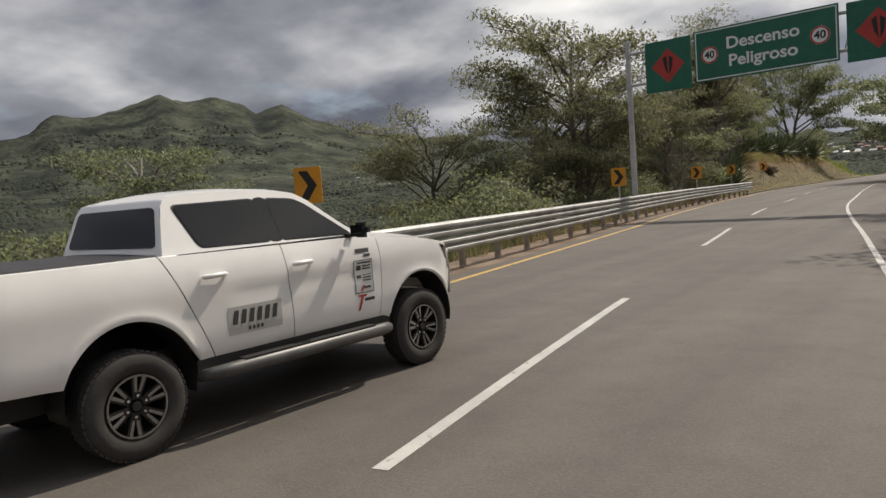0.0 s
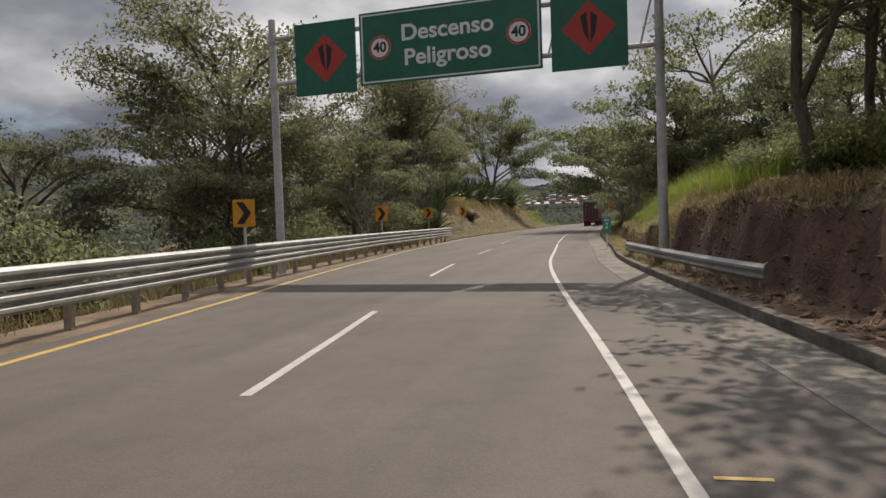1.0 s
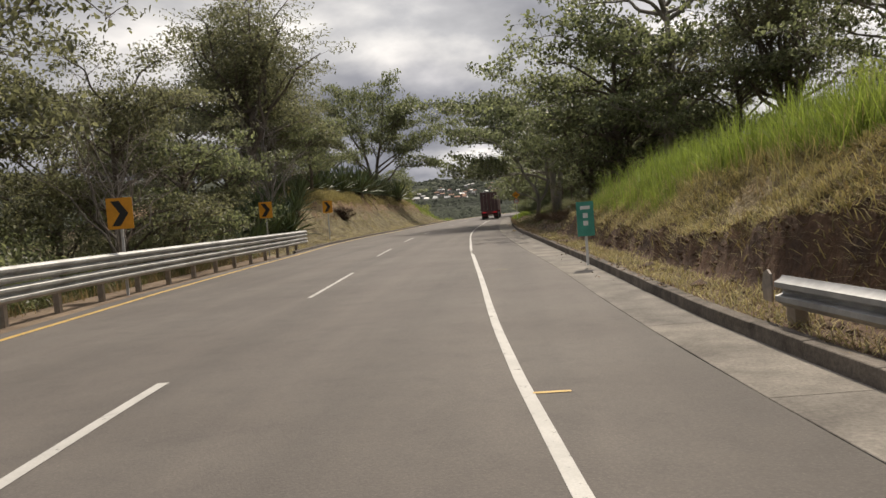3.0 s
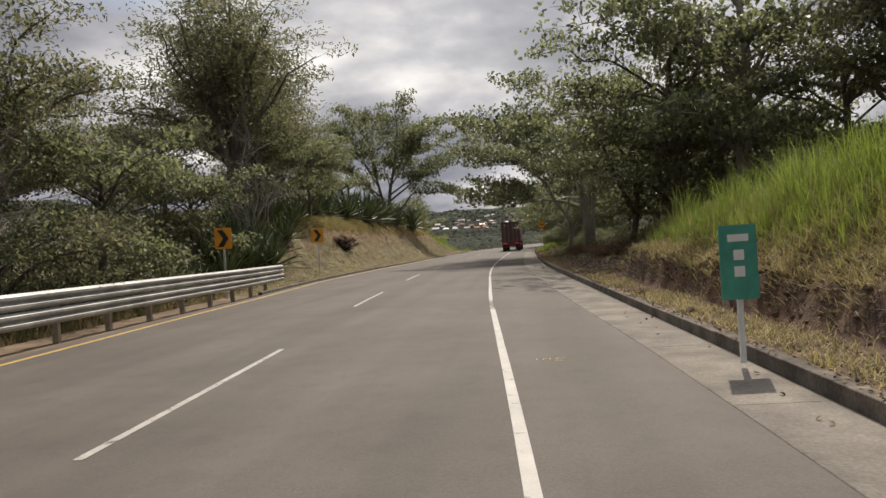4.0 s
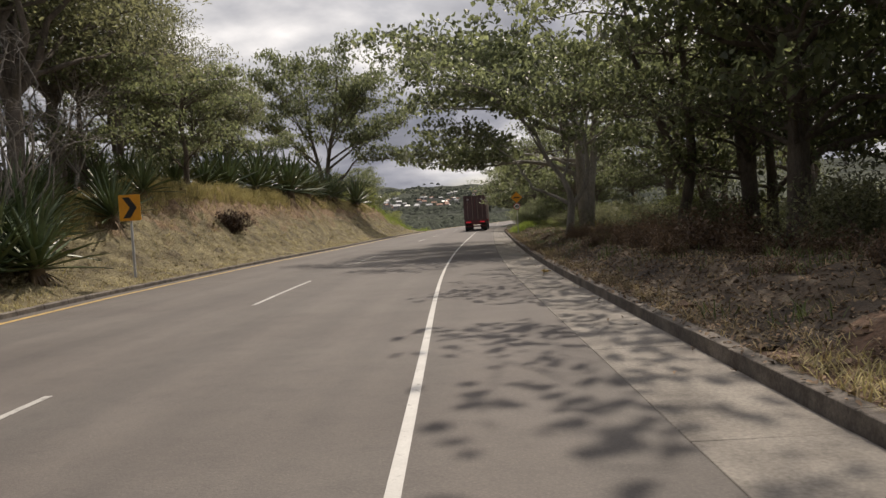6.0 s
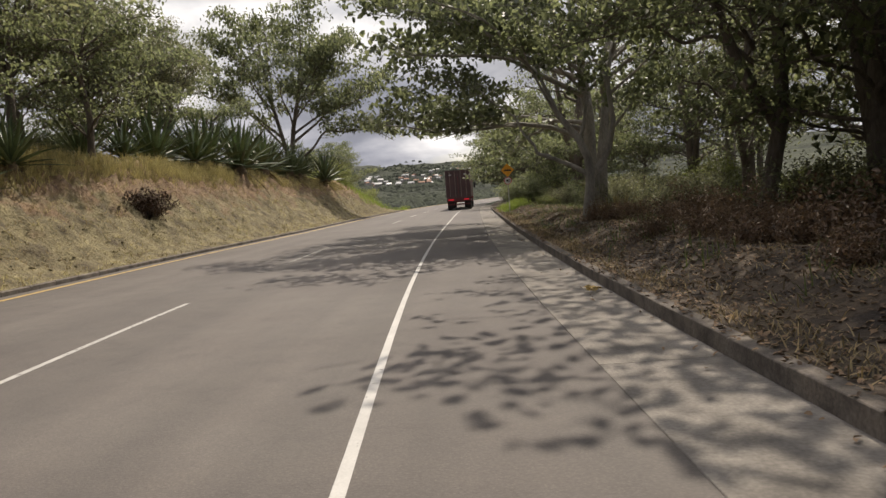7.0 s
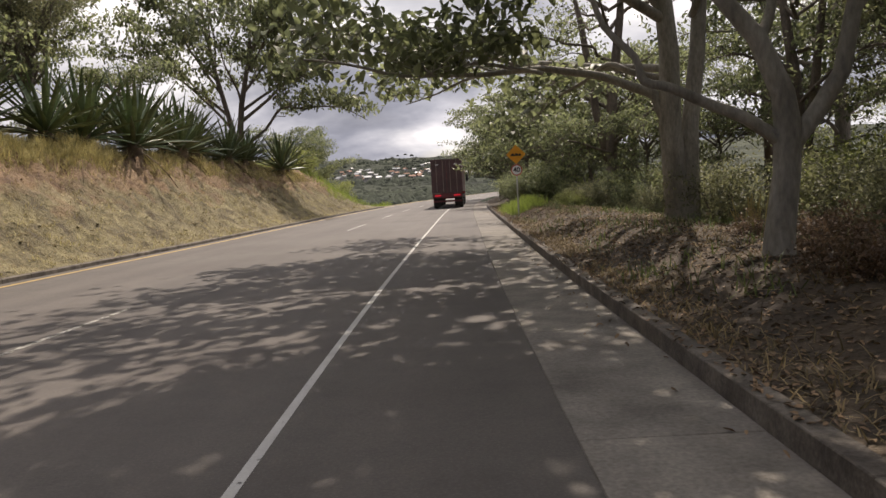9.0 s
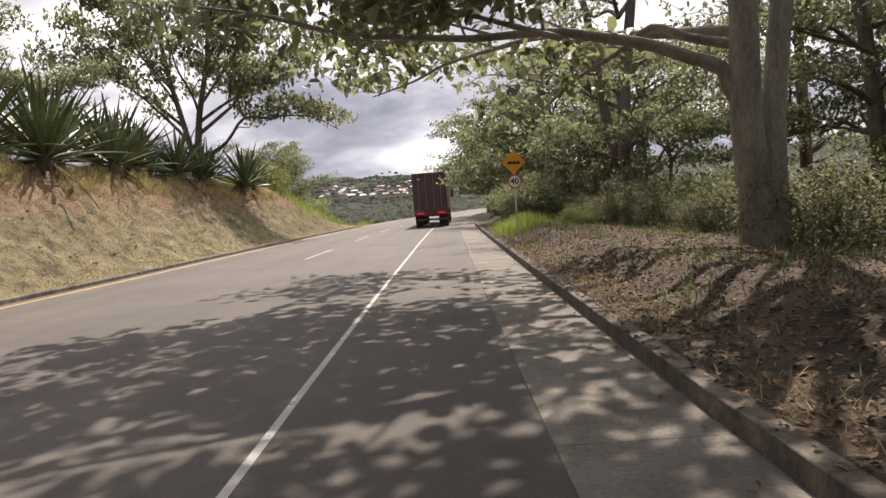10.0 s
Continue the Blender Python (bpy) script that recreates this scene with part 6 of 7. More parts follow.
            fine.append((CAB[i][0] + (CAB[i + 1][0] - CAB[i][0]) * t, CAB[i][1] + (CAB[i + 1][1] - CAB[i][1]) * t))
    fine.append(CAB[-1])
    rows = []
    for x, z in fine:
        w = cab_width(z)
        rows.append([(x, w * s, z + 0.035 * (1 - s * s) * smooth(0.46, 0.8, x) * smooth(1.5, 1.75, z) - 0.012 * (abs(s) > 0.97)) for s in np.linspace(-1, 1, 15)])
    part("roof", Geo().grid(rows), PAINT, p, soft=50)

    def pane_on(a, b, y0, y1, out, name, label):
        d = Vector((b[0] - a[0], 0, b[1] - a[1])).normalized()
        nrm = Vector((-d.z, 0, d.x)) * out
        if name == "windscreen":
            nrm = -nrm if nrm.z < 0 else nrm
        pts = []
        for u, v in rounded([(0, -1), (1, -1), (1, 1), (0, 1)], 0.12):
            q = Vector((a[0], 0, a[1])).lerp(Vector((b[0], 0, b[1])), u)
            pts.append(q + Vector((0, (y0 + (y1 - y0) * u) * v, 0)) + nrm)
        n = len(pts)
        back = [q - nrm.normalized() * 0.012 for q in pts]
        part(name, Geo().add(pts + back, [tuple(range(n)), tuple(range(2 * n - 1, n - 1, -1))] + [(k, k + n, (k + 1) % n + n, (k + 1) % n) for k in range(n)]), GLASS, p, label)
    pane_on((0.3525, 1.40), (0.432, 1.705), 0.72, 0.615, 0.006, "rear_window", "dark rear window")
    pane_on((1.90, 1.665), (2.36, 1.345), 0.62, 0.74, 0.008, "windscreen", "dark windscreen")
    # bonnet and front
    rows = []
    for x in np.linspace(2.36, 4.02, 16):
        h = car_high(x)
        w = car_width(x, h) - 0.03
        rows.append([(x, w * s, h + 0.006 + (0.055 * (1 - s * s) + 0.02 * smooth(0.75, 0.6, abs(s)))) for s in np.linspace(-1, 1, 17)])
    part("bonnet", Geo().grid(rows), PAINT, p, soft=45)
    part("cowl", Geo().box((2.28, -0.80, 1.24), (2.46, 0.80, 1.315)), BLACK, p)
    nose = []
    for z in np.linspace(0.52, 1.04, 7):
        nose.append([(4.03 + 0.10 * (1 - (y / 0.55) ** 2) + 0.02 * math.sin((z - 0.46) * 5), y, z) for y in np.linspace(-0.53, 0.53, 13)])
    part("front_bumper", Geo().grid(nose), PAINT, p, soft=45)
    part("grille", Geo().box((4.12, -0.45, 0.68), (4.15, 0.45, 1.0)), BLACK, p)
    part("underbody", Geo().box((-1.15, -0.60, 0.36), (3.9, 0.60, 0.62)), BLACK, p)
    part("inner_floor", Geo().box((0.5, -0.80, 0.5), (2.55, 0.80, 0.6)), BLACK, p)
    # bed
    rows = [[(x, 0.775 * s, 1.352 + 0.02 * (1 - s * s) - 0.01 * (k % 4 == 0)) for s in np.linspace(-1, 1, 13)] for k, x in enumerate(np.linspace(-1.20, 0.33, 17))]
    part("bed_cover", Geo().grid(rows), VINYL, p, "black soft cover over the load bed", soft=True)
    part("cover_bar", Geo().box((-1.245, -0.80, 1.325), (-1.19, 0.80, 1.358)), BLACK, p)
    rows = []
    for z in (0.64, 0.66, 0.78, 0.95, 1.10, 1.24, 1.30, 1.32):
        rows.append([(-1.228 - 0.012 * math.sin((z - 0.64) * 4.6) - 0.006 * (abs(y) < 0.6) * (0.72 < z < 1.0), y, z) for y in np.linspace(-0.73, 0.73, 21)])
    gate = part("tailgate", Geo().grid(rows), PAINT, p, "white tailgate", soft=45)
    part("tailgate_handle", Geo().box((-1.268, -0.14, 1.10), (-1.235, 0.14, 1.18)), CHROME, gate, "chrome tailgate handle")
    part("brake_lamp", Geo().box((-1.25, -0.15, 1.25), (-1.235, 0.15, 1.285)), LAMP_RED, gate, "red high brake lamp")
    part("badge", Geo().box((-1.248, -0.62, 1.13), (-1.238, -0.42, 1.16)), INK, gate)
    part("badge", Geo().box((-1.248, -0.66, 0.70), (-1.238, -0.50, 0.76)), INK, gate)
    part("bumper_centre", Geo().box((-1.36, -0.36, 0.50), (-1.10, 0.36, 0.68)), BLACK, p)
    plate = part("number_plate", Geo().box((-1.372, -0.17, 0.52), (-1.362, 0.17, 0.68)), PLATE, p, "pale number plate")
    for k in range(6):
        y = -0.13 + 0.048 * k
        part("bar", Geo().box((-1.376, y, 0.56), (-1.372, y + 0.03, 0.645)), INK, plate)

    # stickers on the doors towards the inner lane

    def sticker(name, x0, x1, z0, z1, material, out, parent=p, label="", slant=0.0):
        v = []
        for x, z in ((x0, z0), (x1, z0), (x1, z1), (x0, z1)):
            v.append((x + slant * (z - z0), -(car_width(x, z) + out), z))
        g = Geo()
        n = 4
        rows = [[(x0 + (x1 - x0) * i / n + slant * (z0 + (z1 - z0) * k / n - z0), -(car_width(x0 + (x1 - x0) * i / n, z0 + (z1 - z0) * k / n) + out), z0 + (z1 - z0) * k / n) for i in range(n + 1)] for k in range(n + 1)]
        return part(name, g.grid(rows), material, parent, label)
    plate = sticker("door_plate", 0.78, 1.30, 0.665, 0.885, mat("grey_sticker", (0.50, 0.50, 0.47), 0.4, vary=0.05, scale=4, fine=30, bump=0), 0.003, label="grey sticker plate on the rear door")
    for k in range(6):
        x = 0.815 + 0.076 * k
        sticker("bar", x, x + 0.045, 0.745, 0.855, INK, 0.006, plate, slant=0.2)
    for k in range(4):
        sticker("bar", 0.96 + 0.04 * k, 0.985 + 0.04 * k, 0.685, 0.715, INK, 0.006, plate)
    board = sticker("door_sticker", 2.16, 2.40, 0.79, 1.10, mat("pale_sticker", (0.60, 0.61, 0.60), 0.4, vary=0.05, scale=4, fine=30, bump=0), 0.003, label="framed grey information sticker on the front door")
    for a, b, c, d in ((2.16, 2.40, 0.79, 0.797), (2.16, 2.40, 1.093, 1.10), (2.16, 2.167, 0.797, 1.093), (2.393, 2.40, 0.797, 1.093)):
        sticker("bar", a, b, c, d, INK, 0.006, board)
    for k in range(6):
        sticker("bar", 2.265, 2.375, 1.035 - 0.027 * k, 1.048 - 0.027 * k, INK, 0.006, board)
    sticker("bar", 2.19, 2.25, 0.93, 1.05, INK, 0.006, board)
    sticker("bar", 2.20, 2.38, 1.066, 1.08, INK, 0.006, board)
    sticker("bar", 2.22, 2.25, 0.81, 0.86, INK_RED, 0.006, board, slant=0.7)
    sticker("bar", 2.27, 2.36, 0.83, 0.85, INK, 0.006, board)
    mark = sticker("door_mark", 2.20, 2.38, 1.165, 1.205, INK, 0.004, label="dark lettering strip", slant=0.2)
    sticker("bar", 2.30, 2.385, 1.125, 1.15, INK, 0.004, mark, slant=0.2)
    slash = sticker("red_mark", 2.185, 2.215, 0.63, 0.775, INK_RED, 0.004, label="red slanted flourish", slant=0.35)
    sticker("bar", 2.19, 2.30, 0.755, 0.775, INK_RED, 0.004, slash)
    sticker("bar", 2.27, 2.40, 0.71, 0.74, INK, 0.004, slash)
    return p


build_pickup()

# ---- container truck ----
BOX = mat("maroon_container_paint", (0.095, 0.052, 0.052), 0.55, vary=0.25, scale=0.8, fine=9, bump=0.2)
FRAME_RED = mat("red_chassis_paint", (0.13, 0.03, 0.034), 0.5, vary=0.2, scale=2, fine=15, bump=0.1)
GLOW_RED = bpy.data.materials.new("lit_tail_lamp")
GLOW_RED.use_nodes = True
GLOW_RED.node_tree.nodes["Principled BSDF"].inputs["Base Color"].default_value = (0.5, 0.01, 0.02, 1)
GLOW_RED.node_tree.nodes["Principled BSDF"].inputs["Emission Color"].default_value = (1.0, 0.03, 0.05, 1)
GLOW_RED.node_tree.nodes["Principled BSDF"].inputs["Emission Strength"].default_value = 0.2


def build_truck():
    t = thing("container_truck", "articulated truck with a dark maroon container and red chassis", "truck", pose(-6.15, 131.5, 0, 0, 0, -1))
    w = 1.22
    rows = []
    for k in range(61):
        y = 0.12 + 12.0 * k / 60
        d = 0.02 if k % 4 in (1, 2) else 0.0
        rows.append([(-w + d, y, 1.25), (-w + d, y, 3.82), (-w + 0.06, y, 3.86), (w - 0.06, y, 3.86), (w - d, y, 3.82), (w - d, y, 1.25), (-w + d, y, 1.25)])
    box = part("container", Geo().grid(rows), BOX, t, soft=30)
    for lo, hi in (((-w, 0, 1.2), (-w + 0.14, 0.14, 3.88)), ((w - 0.14, 0, 1.2), (w, 0.14, 3.88)), ((-w + 0.14, 0, 3.74), (w - 0.14, 0.14, 3.88)), ((-w + 0.14, 0, 1.2), (w - 0.14, 0.14, 1.34))):
        part("corner_post", Geo().box(lo, hi), BOX, box)
    for s in (-1, 1):
        d = part("door", Geo().box((0.01 if s > 0 else -w + 0.14, 0.04, 1.34), (w - 0.14 if s > 0 else -0.01, 0.10, 3.74)), BOX, box)
        for x in (0.28, 0.80):
            part("locking_rod", Geo().tube([(s * x, 0.015, 1.28), (s * x, 0.015, 3.8)], 0.02, 6), GALV_OLD, d)
        for z in (1.8, 2.5, 3.2):
            part("door_rib", Geo().box((min(s * 0.12, s * 1.0), 0.025, z), (max(s * 0.12, s * 1.0), 0.04, z + 0.12)), BOX, d)
        part("white_mark", Geo().box((s * 0.75 - 0.12, 0.03, 3.42), (s * 0.75 + 0.12, 0.038, 3.5)), SIGN_WHITE, d)
    part("chassis", Geo().box((-0.5, 0.3, 0.95), (0.5, 12.5, 1.2)), FRAME_RED, t)
    bumper = part("rear_beam", Geo().box((-1.2, -0.02, 0.82), (1.2, 0.25, 1.18)), FRAME_RED, t, "red rear beam")
    part("underrun_bar", Geo().box((-1.15, 0.0, 0.48), (1.15, 0.08, 0.62)), FRAME_RED, t)
    for s in (-1, 1):
        part("tail_lamp", Geo().box((s * 0.75 - 0.25, -0.04, 0.95), (s * 0.75 + 0.25, -0.02, 1.07)), GLOW_RED, bumper, "lit red tail lamp")
        part("mudflap", Geo().box((s * 0.85 - 0.32, 0.55, 0.15), (s * 0.85 + 0.32, 0.57, 0.85)), BLACK, t)
        for y in (1.1, 2.4, 3.7, 10.6, 11.9, 15.6):
            part("wheel", lathe([(0.0, -0.14), (0.28, -0.14), (0.30, -0.17), (0.48, -0.16), (0.52, -0.11), (0.52, 0.11), (0.48, 0.16), (0.0, 0.15)], 24), RUBBER, t, m=pose(s * 1.02, y, 0.52, 0, 0, 90))
    part("cab", Geo().prism(rounded([(-1.2, 0.6), (1.2, 0.6), (1.2, 3.5), (0.95, 3.8), (-0.95, 3.8), (-1.2, 3.5)], 0.15), 12.9, 15.4), mat("truck_cab_paint", (0.25, 0.03, 0.03), 0.4, vary=0.1, scale=1, fine=8, bump=0.0), t)
    for s in (-1, 1):
        part("cab_mirror", Geo().box((s * 1.42 - 0.1, 15.2, 2.2), (s * 1.42 + 0.1, 15.28, 2.9)), BLACK, t)
    return t


build_truck()

# ---- far houses ----
ROOF_W = mat("pale_roof_sheet", (0.42, 0.42, 0.41), 0.5, vary=0.1, scale=0.4, fine=4, bump=0)
ROOF_T = mat("clay_roof", (0.30, 0.16, 0.10), 0.8, vary=0.2, scale=0.4, fine=4, bump=0)
WALL_W = mat("pale_house_wall", (0.36, 0.34, 0.31), 0.8, vary=0.1, scale=0.4, fine=4, bump=0)


def far_house(roof, label):
    h = thing("house", label, "house", group="houses in the valley")
    part("wall", Geo().box((-0.5, -0.35, -0.3), (0.5, 0.35, 0.42)), WALL_W, h)
    part("roof", Geo().prism([(-0.42, 0.40), (0.42, 0.40), (0.0, 0.66)], -0.56, 0.56, 0), roof, h)
    for x in (-0.3, 0.0, 0.3):
        part("window", Geo().box((x - 0.06, -0.36, 0.08), (x + 0.06, -0.35, 0.26)), GLASS, h)
    return h


def put_houses():
    rnd = random.Random(8)
    a, b = far_house(ROOF_W, "small pale house with a light metal roof in the valley"), far_house(ROOF_T, "small pale house with a clay roof in the valley")
    spots = []
    for k in range(125):
        az, r = (rnd.uniform(-1.0, 9.5), rnd.uniform(620, 1350)) if k < 92 else (rnd.uniform(26, 33), rnd.uniform(700, 1100))
        if k > 112:
            az, r = rnd.uniform(36, 66), rnd.uniform(900, 1700)
        t = math.radians(az)
        s = rnd.uniform(3, 6.5)
        spots.append((k, -6 - math.sin(t) * r, 40 + math.cos(t) * r, far_height(az, r) + 1.5, rnd.uniform(-50, 50), s))
    for ob, pick in ((a, [q[1:] for q in spots if q[0] % 5 < 3]), (b, [q[1:] for q in spots if q[0] % 5 >= 3])):
        put(ob, pick)


put_houses()

# ---- agaves, grass and litter ----


def agave():
    """A big rosette of stiff sword leaves over a skirt of dead ones."""
    rnd = random.Random(5)
    t = thing("agave", "large agave rosette with stiff grey-green sword leaves", "agave", group="agaves on the mound")
    part("stem", Geo().tube([(0, 0, -0.3), (0, 0, 0.2), (0, 0, 0.55)], [0.16, 0.2, 0.14], 8), AGAVE_DEAD, t, soft=True)

    def blade(length, width, arch):
        rows = []
        for i in range(8):
            u = i / 7
            w = width * (0.55 + 1.3 * u - 1.85 * u * u) if u < 0.98 else 0.004
            x, z = length * u, -arch * length * u * u
            rows.append([(x, -w, z + w * 0.45), (x, 0, z - 0.01), (x, w, z + w * 0.45)])
        return make_mesh("leaf", Geo().grid(rows), AGAVE, True, False)
    shapes = [blade(1.75, 0.075, 0.06), blade(1.55, 0.085, 0.16), blade(1.3, 0.07, 0.0)]
    dead = make_mesh("dead_leaf", Geo().grid([[(1.2 * u, -0.05 * (1 - u), -0.35 * u * u), (1.2 * u, 0.0, -0.35 * u * u - 0.02), (1.2 * u, 0.05 * (1 - u), -0.35 * u * u)] for u in (0, 0.25, 0.5, 0.75, 0.99)]), AGAVE_DEAD, True, False)
    n = 46
    for k in range(n):
        q = k / (n - 1)
        ob = new("leaf", shapes[k % 3])
        ob.parent = t
        ob.matrix_basis = pose(0, 0, 0.35 + 0.2 * q, 0, 0, 137.5 * k) @ pose(0.08, 0, 0, rnd.uniform(-25, 25), -(4 + 78 * q ** 0.9) + rnd.uniform(-7, 7), 0)
    for k in range(22):
        ob = new("dead_leaf", dead)
        ob.parent = t
        ob.matrix_basis = pose(0, 0, 0.3, 0, 0, 16.4 * k + rnd.uniform(-12, 12)) @ pose(0.1, 0, 0, 0, rnd.uniform(25, 75), 0)
    return t


def put_agaves():
    rnd = random.Random(17)
    spots = []
    for y, d, s in ((64, 4.6, 0.9), (66, 6.0, 0.95), (68, 4.4, 0.85), (69.5, 6.4, 1.0), (71, 4.8, 0.9), (73.5, 6.6, 1.0), (76, 5.0, 0.95), (78.5, 6.8, 1.0), (79, 3.9, 0.8), (83.5, 4.9, 0.85), (94.5, 6.8, 0.8), (99, 7.6, 1.1), (114.5, 7.2, 1.1), (118.5, 7.4, 1.0), (127, 6.2, 0.9), (72, 5.2, 0.75), (75, 4.3, 0.8), (77.5, 5.6, 0.85), (80, 4.6, 0.8), (82.5, 6.2, 0.85), (85.5, 6.6, 0.75), (92, 7.4, 0.9), (97.5, 6.6, 0.85), (101, 6.0, 1.0), (104.5, 6.4, 1.1), (106.5, 5.2, 1.25), (109.5, 6.4, 1.1),
                    (112.5, 5.4, 1.1), (116.5, 6.2, 0.95), (120, 5.4, 0.95), (124.5, 5.8, 0.85), (130, 4.8, 1.05), (133, 5.2, 0.8)):
        p = left_place(y, d)
        spots.append((p.x, p.y, p.z - 0.05, rnd.uniform(0, 360), s * rnd.uniform(0.92, 1.08) * (1.6 if y > 90 else 1.15)))
    for y, d, s in ((72, 2.5, 1.15), (73, 3.4, 1.25), (71, 3.2, 1.2), (70, 4.0, 1.25), (69, 4.4, 1.2), (72.5, 4.6, 1.3), (70.5, 5.2, 1.25), (74.2, 4.4, 1.3), (68, 3.4, 1.15), (75, 5.4, 1.2), (76.5, 6.0, 1.2), (58.5, 3.4, 1.0), (60, 4.4, 1.1), (61, 3.2, 1.0), (62.2, 4.8, 1.1), (63, 3.6, 1.0), (64.6, 5.4, 1.2), (65.4, 3.4, 0.9), (66.8, 4.8, 1.1), (68.6, 5.4, 1.1), (70.2, 5.6, 1.1), (59, 5.6, 1.2), (56.5, 4.2, 1.0), (34, 3.6, 0.5), (38, 3.2, 0.55), (24, 3.4, 0.5), (27, 3.9, 0.6), (42, 3.6, 0.5)):
        p = left_place(y, d)
        spots.append((p.x, p.y, p.z - 0.05, rnd.uniform(0, 360), s))
    put(agave(), spots)


put_agaves()


def blades(name, seed, places, length, width, stand, material, label, category):
    """Thin bent blades as one mesh. stand: mean pitch in radians."""
    g = np.random.default_rng(seed)
    c = np.array(places)
    n = len(c)
    a = g.uniform(0, 2 * np.pi, n)
    e = np.clip(g.normal(stand, 0.35, n), 0.02, 1.5)
    ln = (length * g.uniform(0.45, 1.35, n))[:, None]
    d = np.stack([np.cos(a) * np.cos(e), np.sin(a) * np.cos(e), np.sin(e)], 1)
    s = np.stack([-np.sin(a), np.cos(a), 0 * a], 1) * width / 2
    mid = c + d * ln * 0.55
    tip = mid + (d * np.array([1, 1, 0.45])) * ln * 0.45
    v = np.stack([c - s, c + s, mid + s * 0.7, mid - s * 0.7, tip], 1).reshape(-1, 3)
    i = np.arange(n)[:, None] * 5
    f = np.concatenate([i + np.array([0, 1, 2]), i + np.array([0, 2, 3]), i + np.array([3, 2, 4])], 1).reshape(-1, 3)
    me = bpy.data.meshes.new(name)
    me.from_pydata(v, [], f.tolist())
    me.materials.append(material)
    return tagged(new(name, me), label, category, kind="stuff")


def spread(seed, count, y0, y1, d0, d1, place, tuft=0.0, per=1, patch=0.0):
    rnd = random.Random(seed)
    out = []
    while len(out) < count:
        y, d = rnd.uniform(y0, y1), rnd.uniform(d0, d1)
        if patch and noise.noise((y * 0.45, d * 0.8, seed)) < patch - rnd.random() * 0.25:
            continue
        for _ in range(per):
            p = place(y + rnd.gauss(0, tuft), max(0.02, d + rnd.gauss(0, tuft)))
            out.append((p.x, p.y, p.z - 0.01))
    return out


blades("tall_grass", 1, spread(1, 17000, 33.5, 46, 2.7, 6.8, right_place, 0.18, 9, 0.02), 0.85, 0.014, 1.15, GRASS, "tall bright green grass on the bank", "grass")
blades("tall_grass", 26, spread(26, 17000, 45, 57, 1.75, 6.0, right_place, 0.18, 9, 0.0), 0.62, 0.014, 1.15, GRASS, "bright green grass along the top of the bank", "grass")
blades("tall_grass", 27, spread(27, 8000, 34, 57, 2.5, 5.2, right_place, 0.14, 40, 0.2), 1.3, 0.014, 1.15, GRASS, "higher tufts of bright green grass on the bank", "grass")
blades("tall_grass", 2, spread(2, 2600, 105.5, 113, 0.4, 1.8, right_place, 0.16, 9), 0.6, 0.016, 1.15, GRASS, "bright green grass tuft on the verge", "grass")
blades("tall_grass", 3, spread(3, 6000, 138, 168, 2.0, 9, left_place, 0.3, 9), 0.9, 0.03, 1.1, GRASS, "bright green roadside grass", "grass")
blades("cut_grass", 4, spread(4, 38000, 30, 58.3, 0.92, 4.4, right_place, 0.1, 5), 0.26, 0.016, 0.35, STRAW_DULL, "loose dry cut grass on the bank", "grass")
blades("cut_grass", 18, spread(18, 7000, 14, 34, 0.2, 2.4, right_place, 0.15, 7, 0.05), 0.24, 0.014, 0.2, STRAW_DULL, "dry straw and roots on the earth bank", "grass")
blades("cut_grass", 21, spread(21, 44000, 32, 58, 1.0, 3.0, right_place, 0.12, 8, -0.1), 0.26, 0.014, 0.4, STRAW, "pale straw lying on the bank", "grass")
blades("dry_grass", 22, spread(22, 4000, 33, 57, 2.0, 5.5, right_place, 0.16, 9, 0.0), 0.75, 0.014, 1.1, STRAW, "dry straw stalks among the green grass", "grass")
blades("cut_grass", 25, spread(25, 9500, 30, 59, 0.04, 0.7, right_place, 0.1, 6, -0.1), 0.17, 0.012, 0.6, STRAW, "straw and cut grass at the foot of the bank", "grass")
blades("cut_grass", 5, spread(5, 12000, 24, 112, 0.02, 0.6, right_place, 0.1, 5, -0.1), 0.16, 0.012, 0.5, STRAW_DULL, "dry cut grass along the kerb", "grass")
blades("cut_grass", 16, spread(16, 22000, 64, 146, 0.3, 6.0, left_place, 0.12, 9, 0.02), 0.26, 0.014, 0.5, STRAW, "pale dry straw on the mound", "grass")
blades("cut_grass", 6, spread(6, 42000, 64, 146, 0.3, 5.6, left_place, 0.08, 5), 0.17, 0.014, 0.4, STRAW_DULL, "short dry cut grass on the mound", "grass")
blades("dry_grass", 7, spread(7, 40000, 66, 136, 4.1, 6.8, left_place, 0.12, 9, 0.02), 0.5, 0.016, 1.0, STRAW, "tall golden dry grass on the mound top", "grass")
blades("dry_grass", 19, spread(19, 26000, 66, 104, 4.4, 6.2, left_place, 0.10, 10, -0.05), 0.62, 0.015, 1.05, STRAW, "golden dry grass fringe along the mound top", "grass")
blades("dry_grass", 20, spread(20, 9000, 16, 36, 1.4, 2.6, right_place, 0.12, 8, -0.1), 0.4, 0.014, 0.6, STRAW_DULL, "straw hanging over the cut earth bank", "grass")
blades("dry_grass", 8, spread(8, 7000, -10, 64, 1.4, 3.4, left_place, 0.12, 8, 0.0), 0.45, 0.016, 1.0, STRAW_DULL, "dry brown grass behind the guardrail", "grass")
blades("wild_grass", 9, spread(9, 6000, 10, 64, 2.0, 5.0, left_place, 0.14, 9, 0.05), 0.8, 0.02, 1.1, mat("dull_green_grass", (0.10, 0.13, 0.04), 0.7, vary=0.2, island=0.4, bump=0, through_light=0.3), "wild green grass behind the guardrail", "grass")
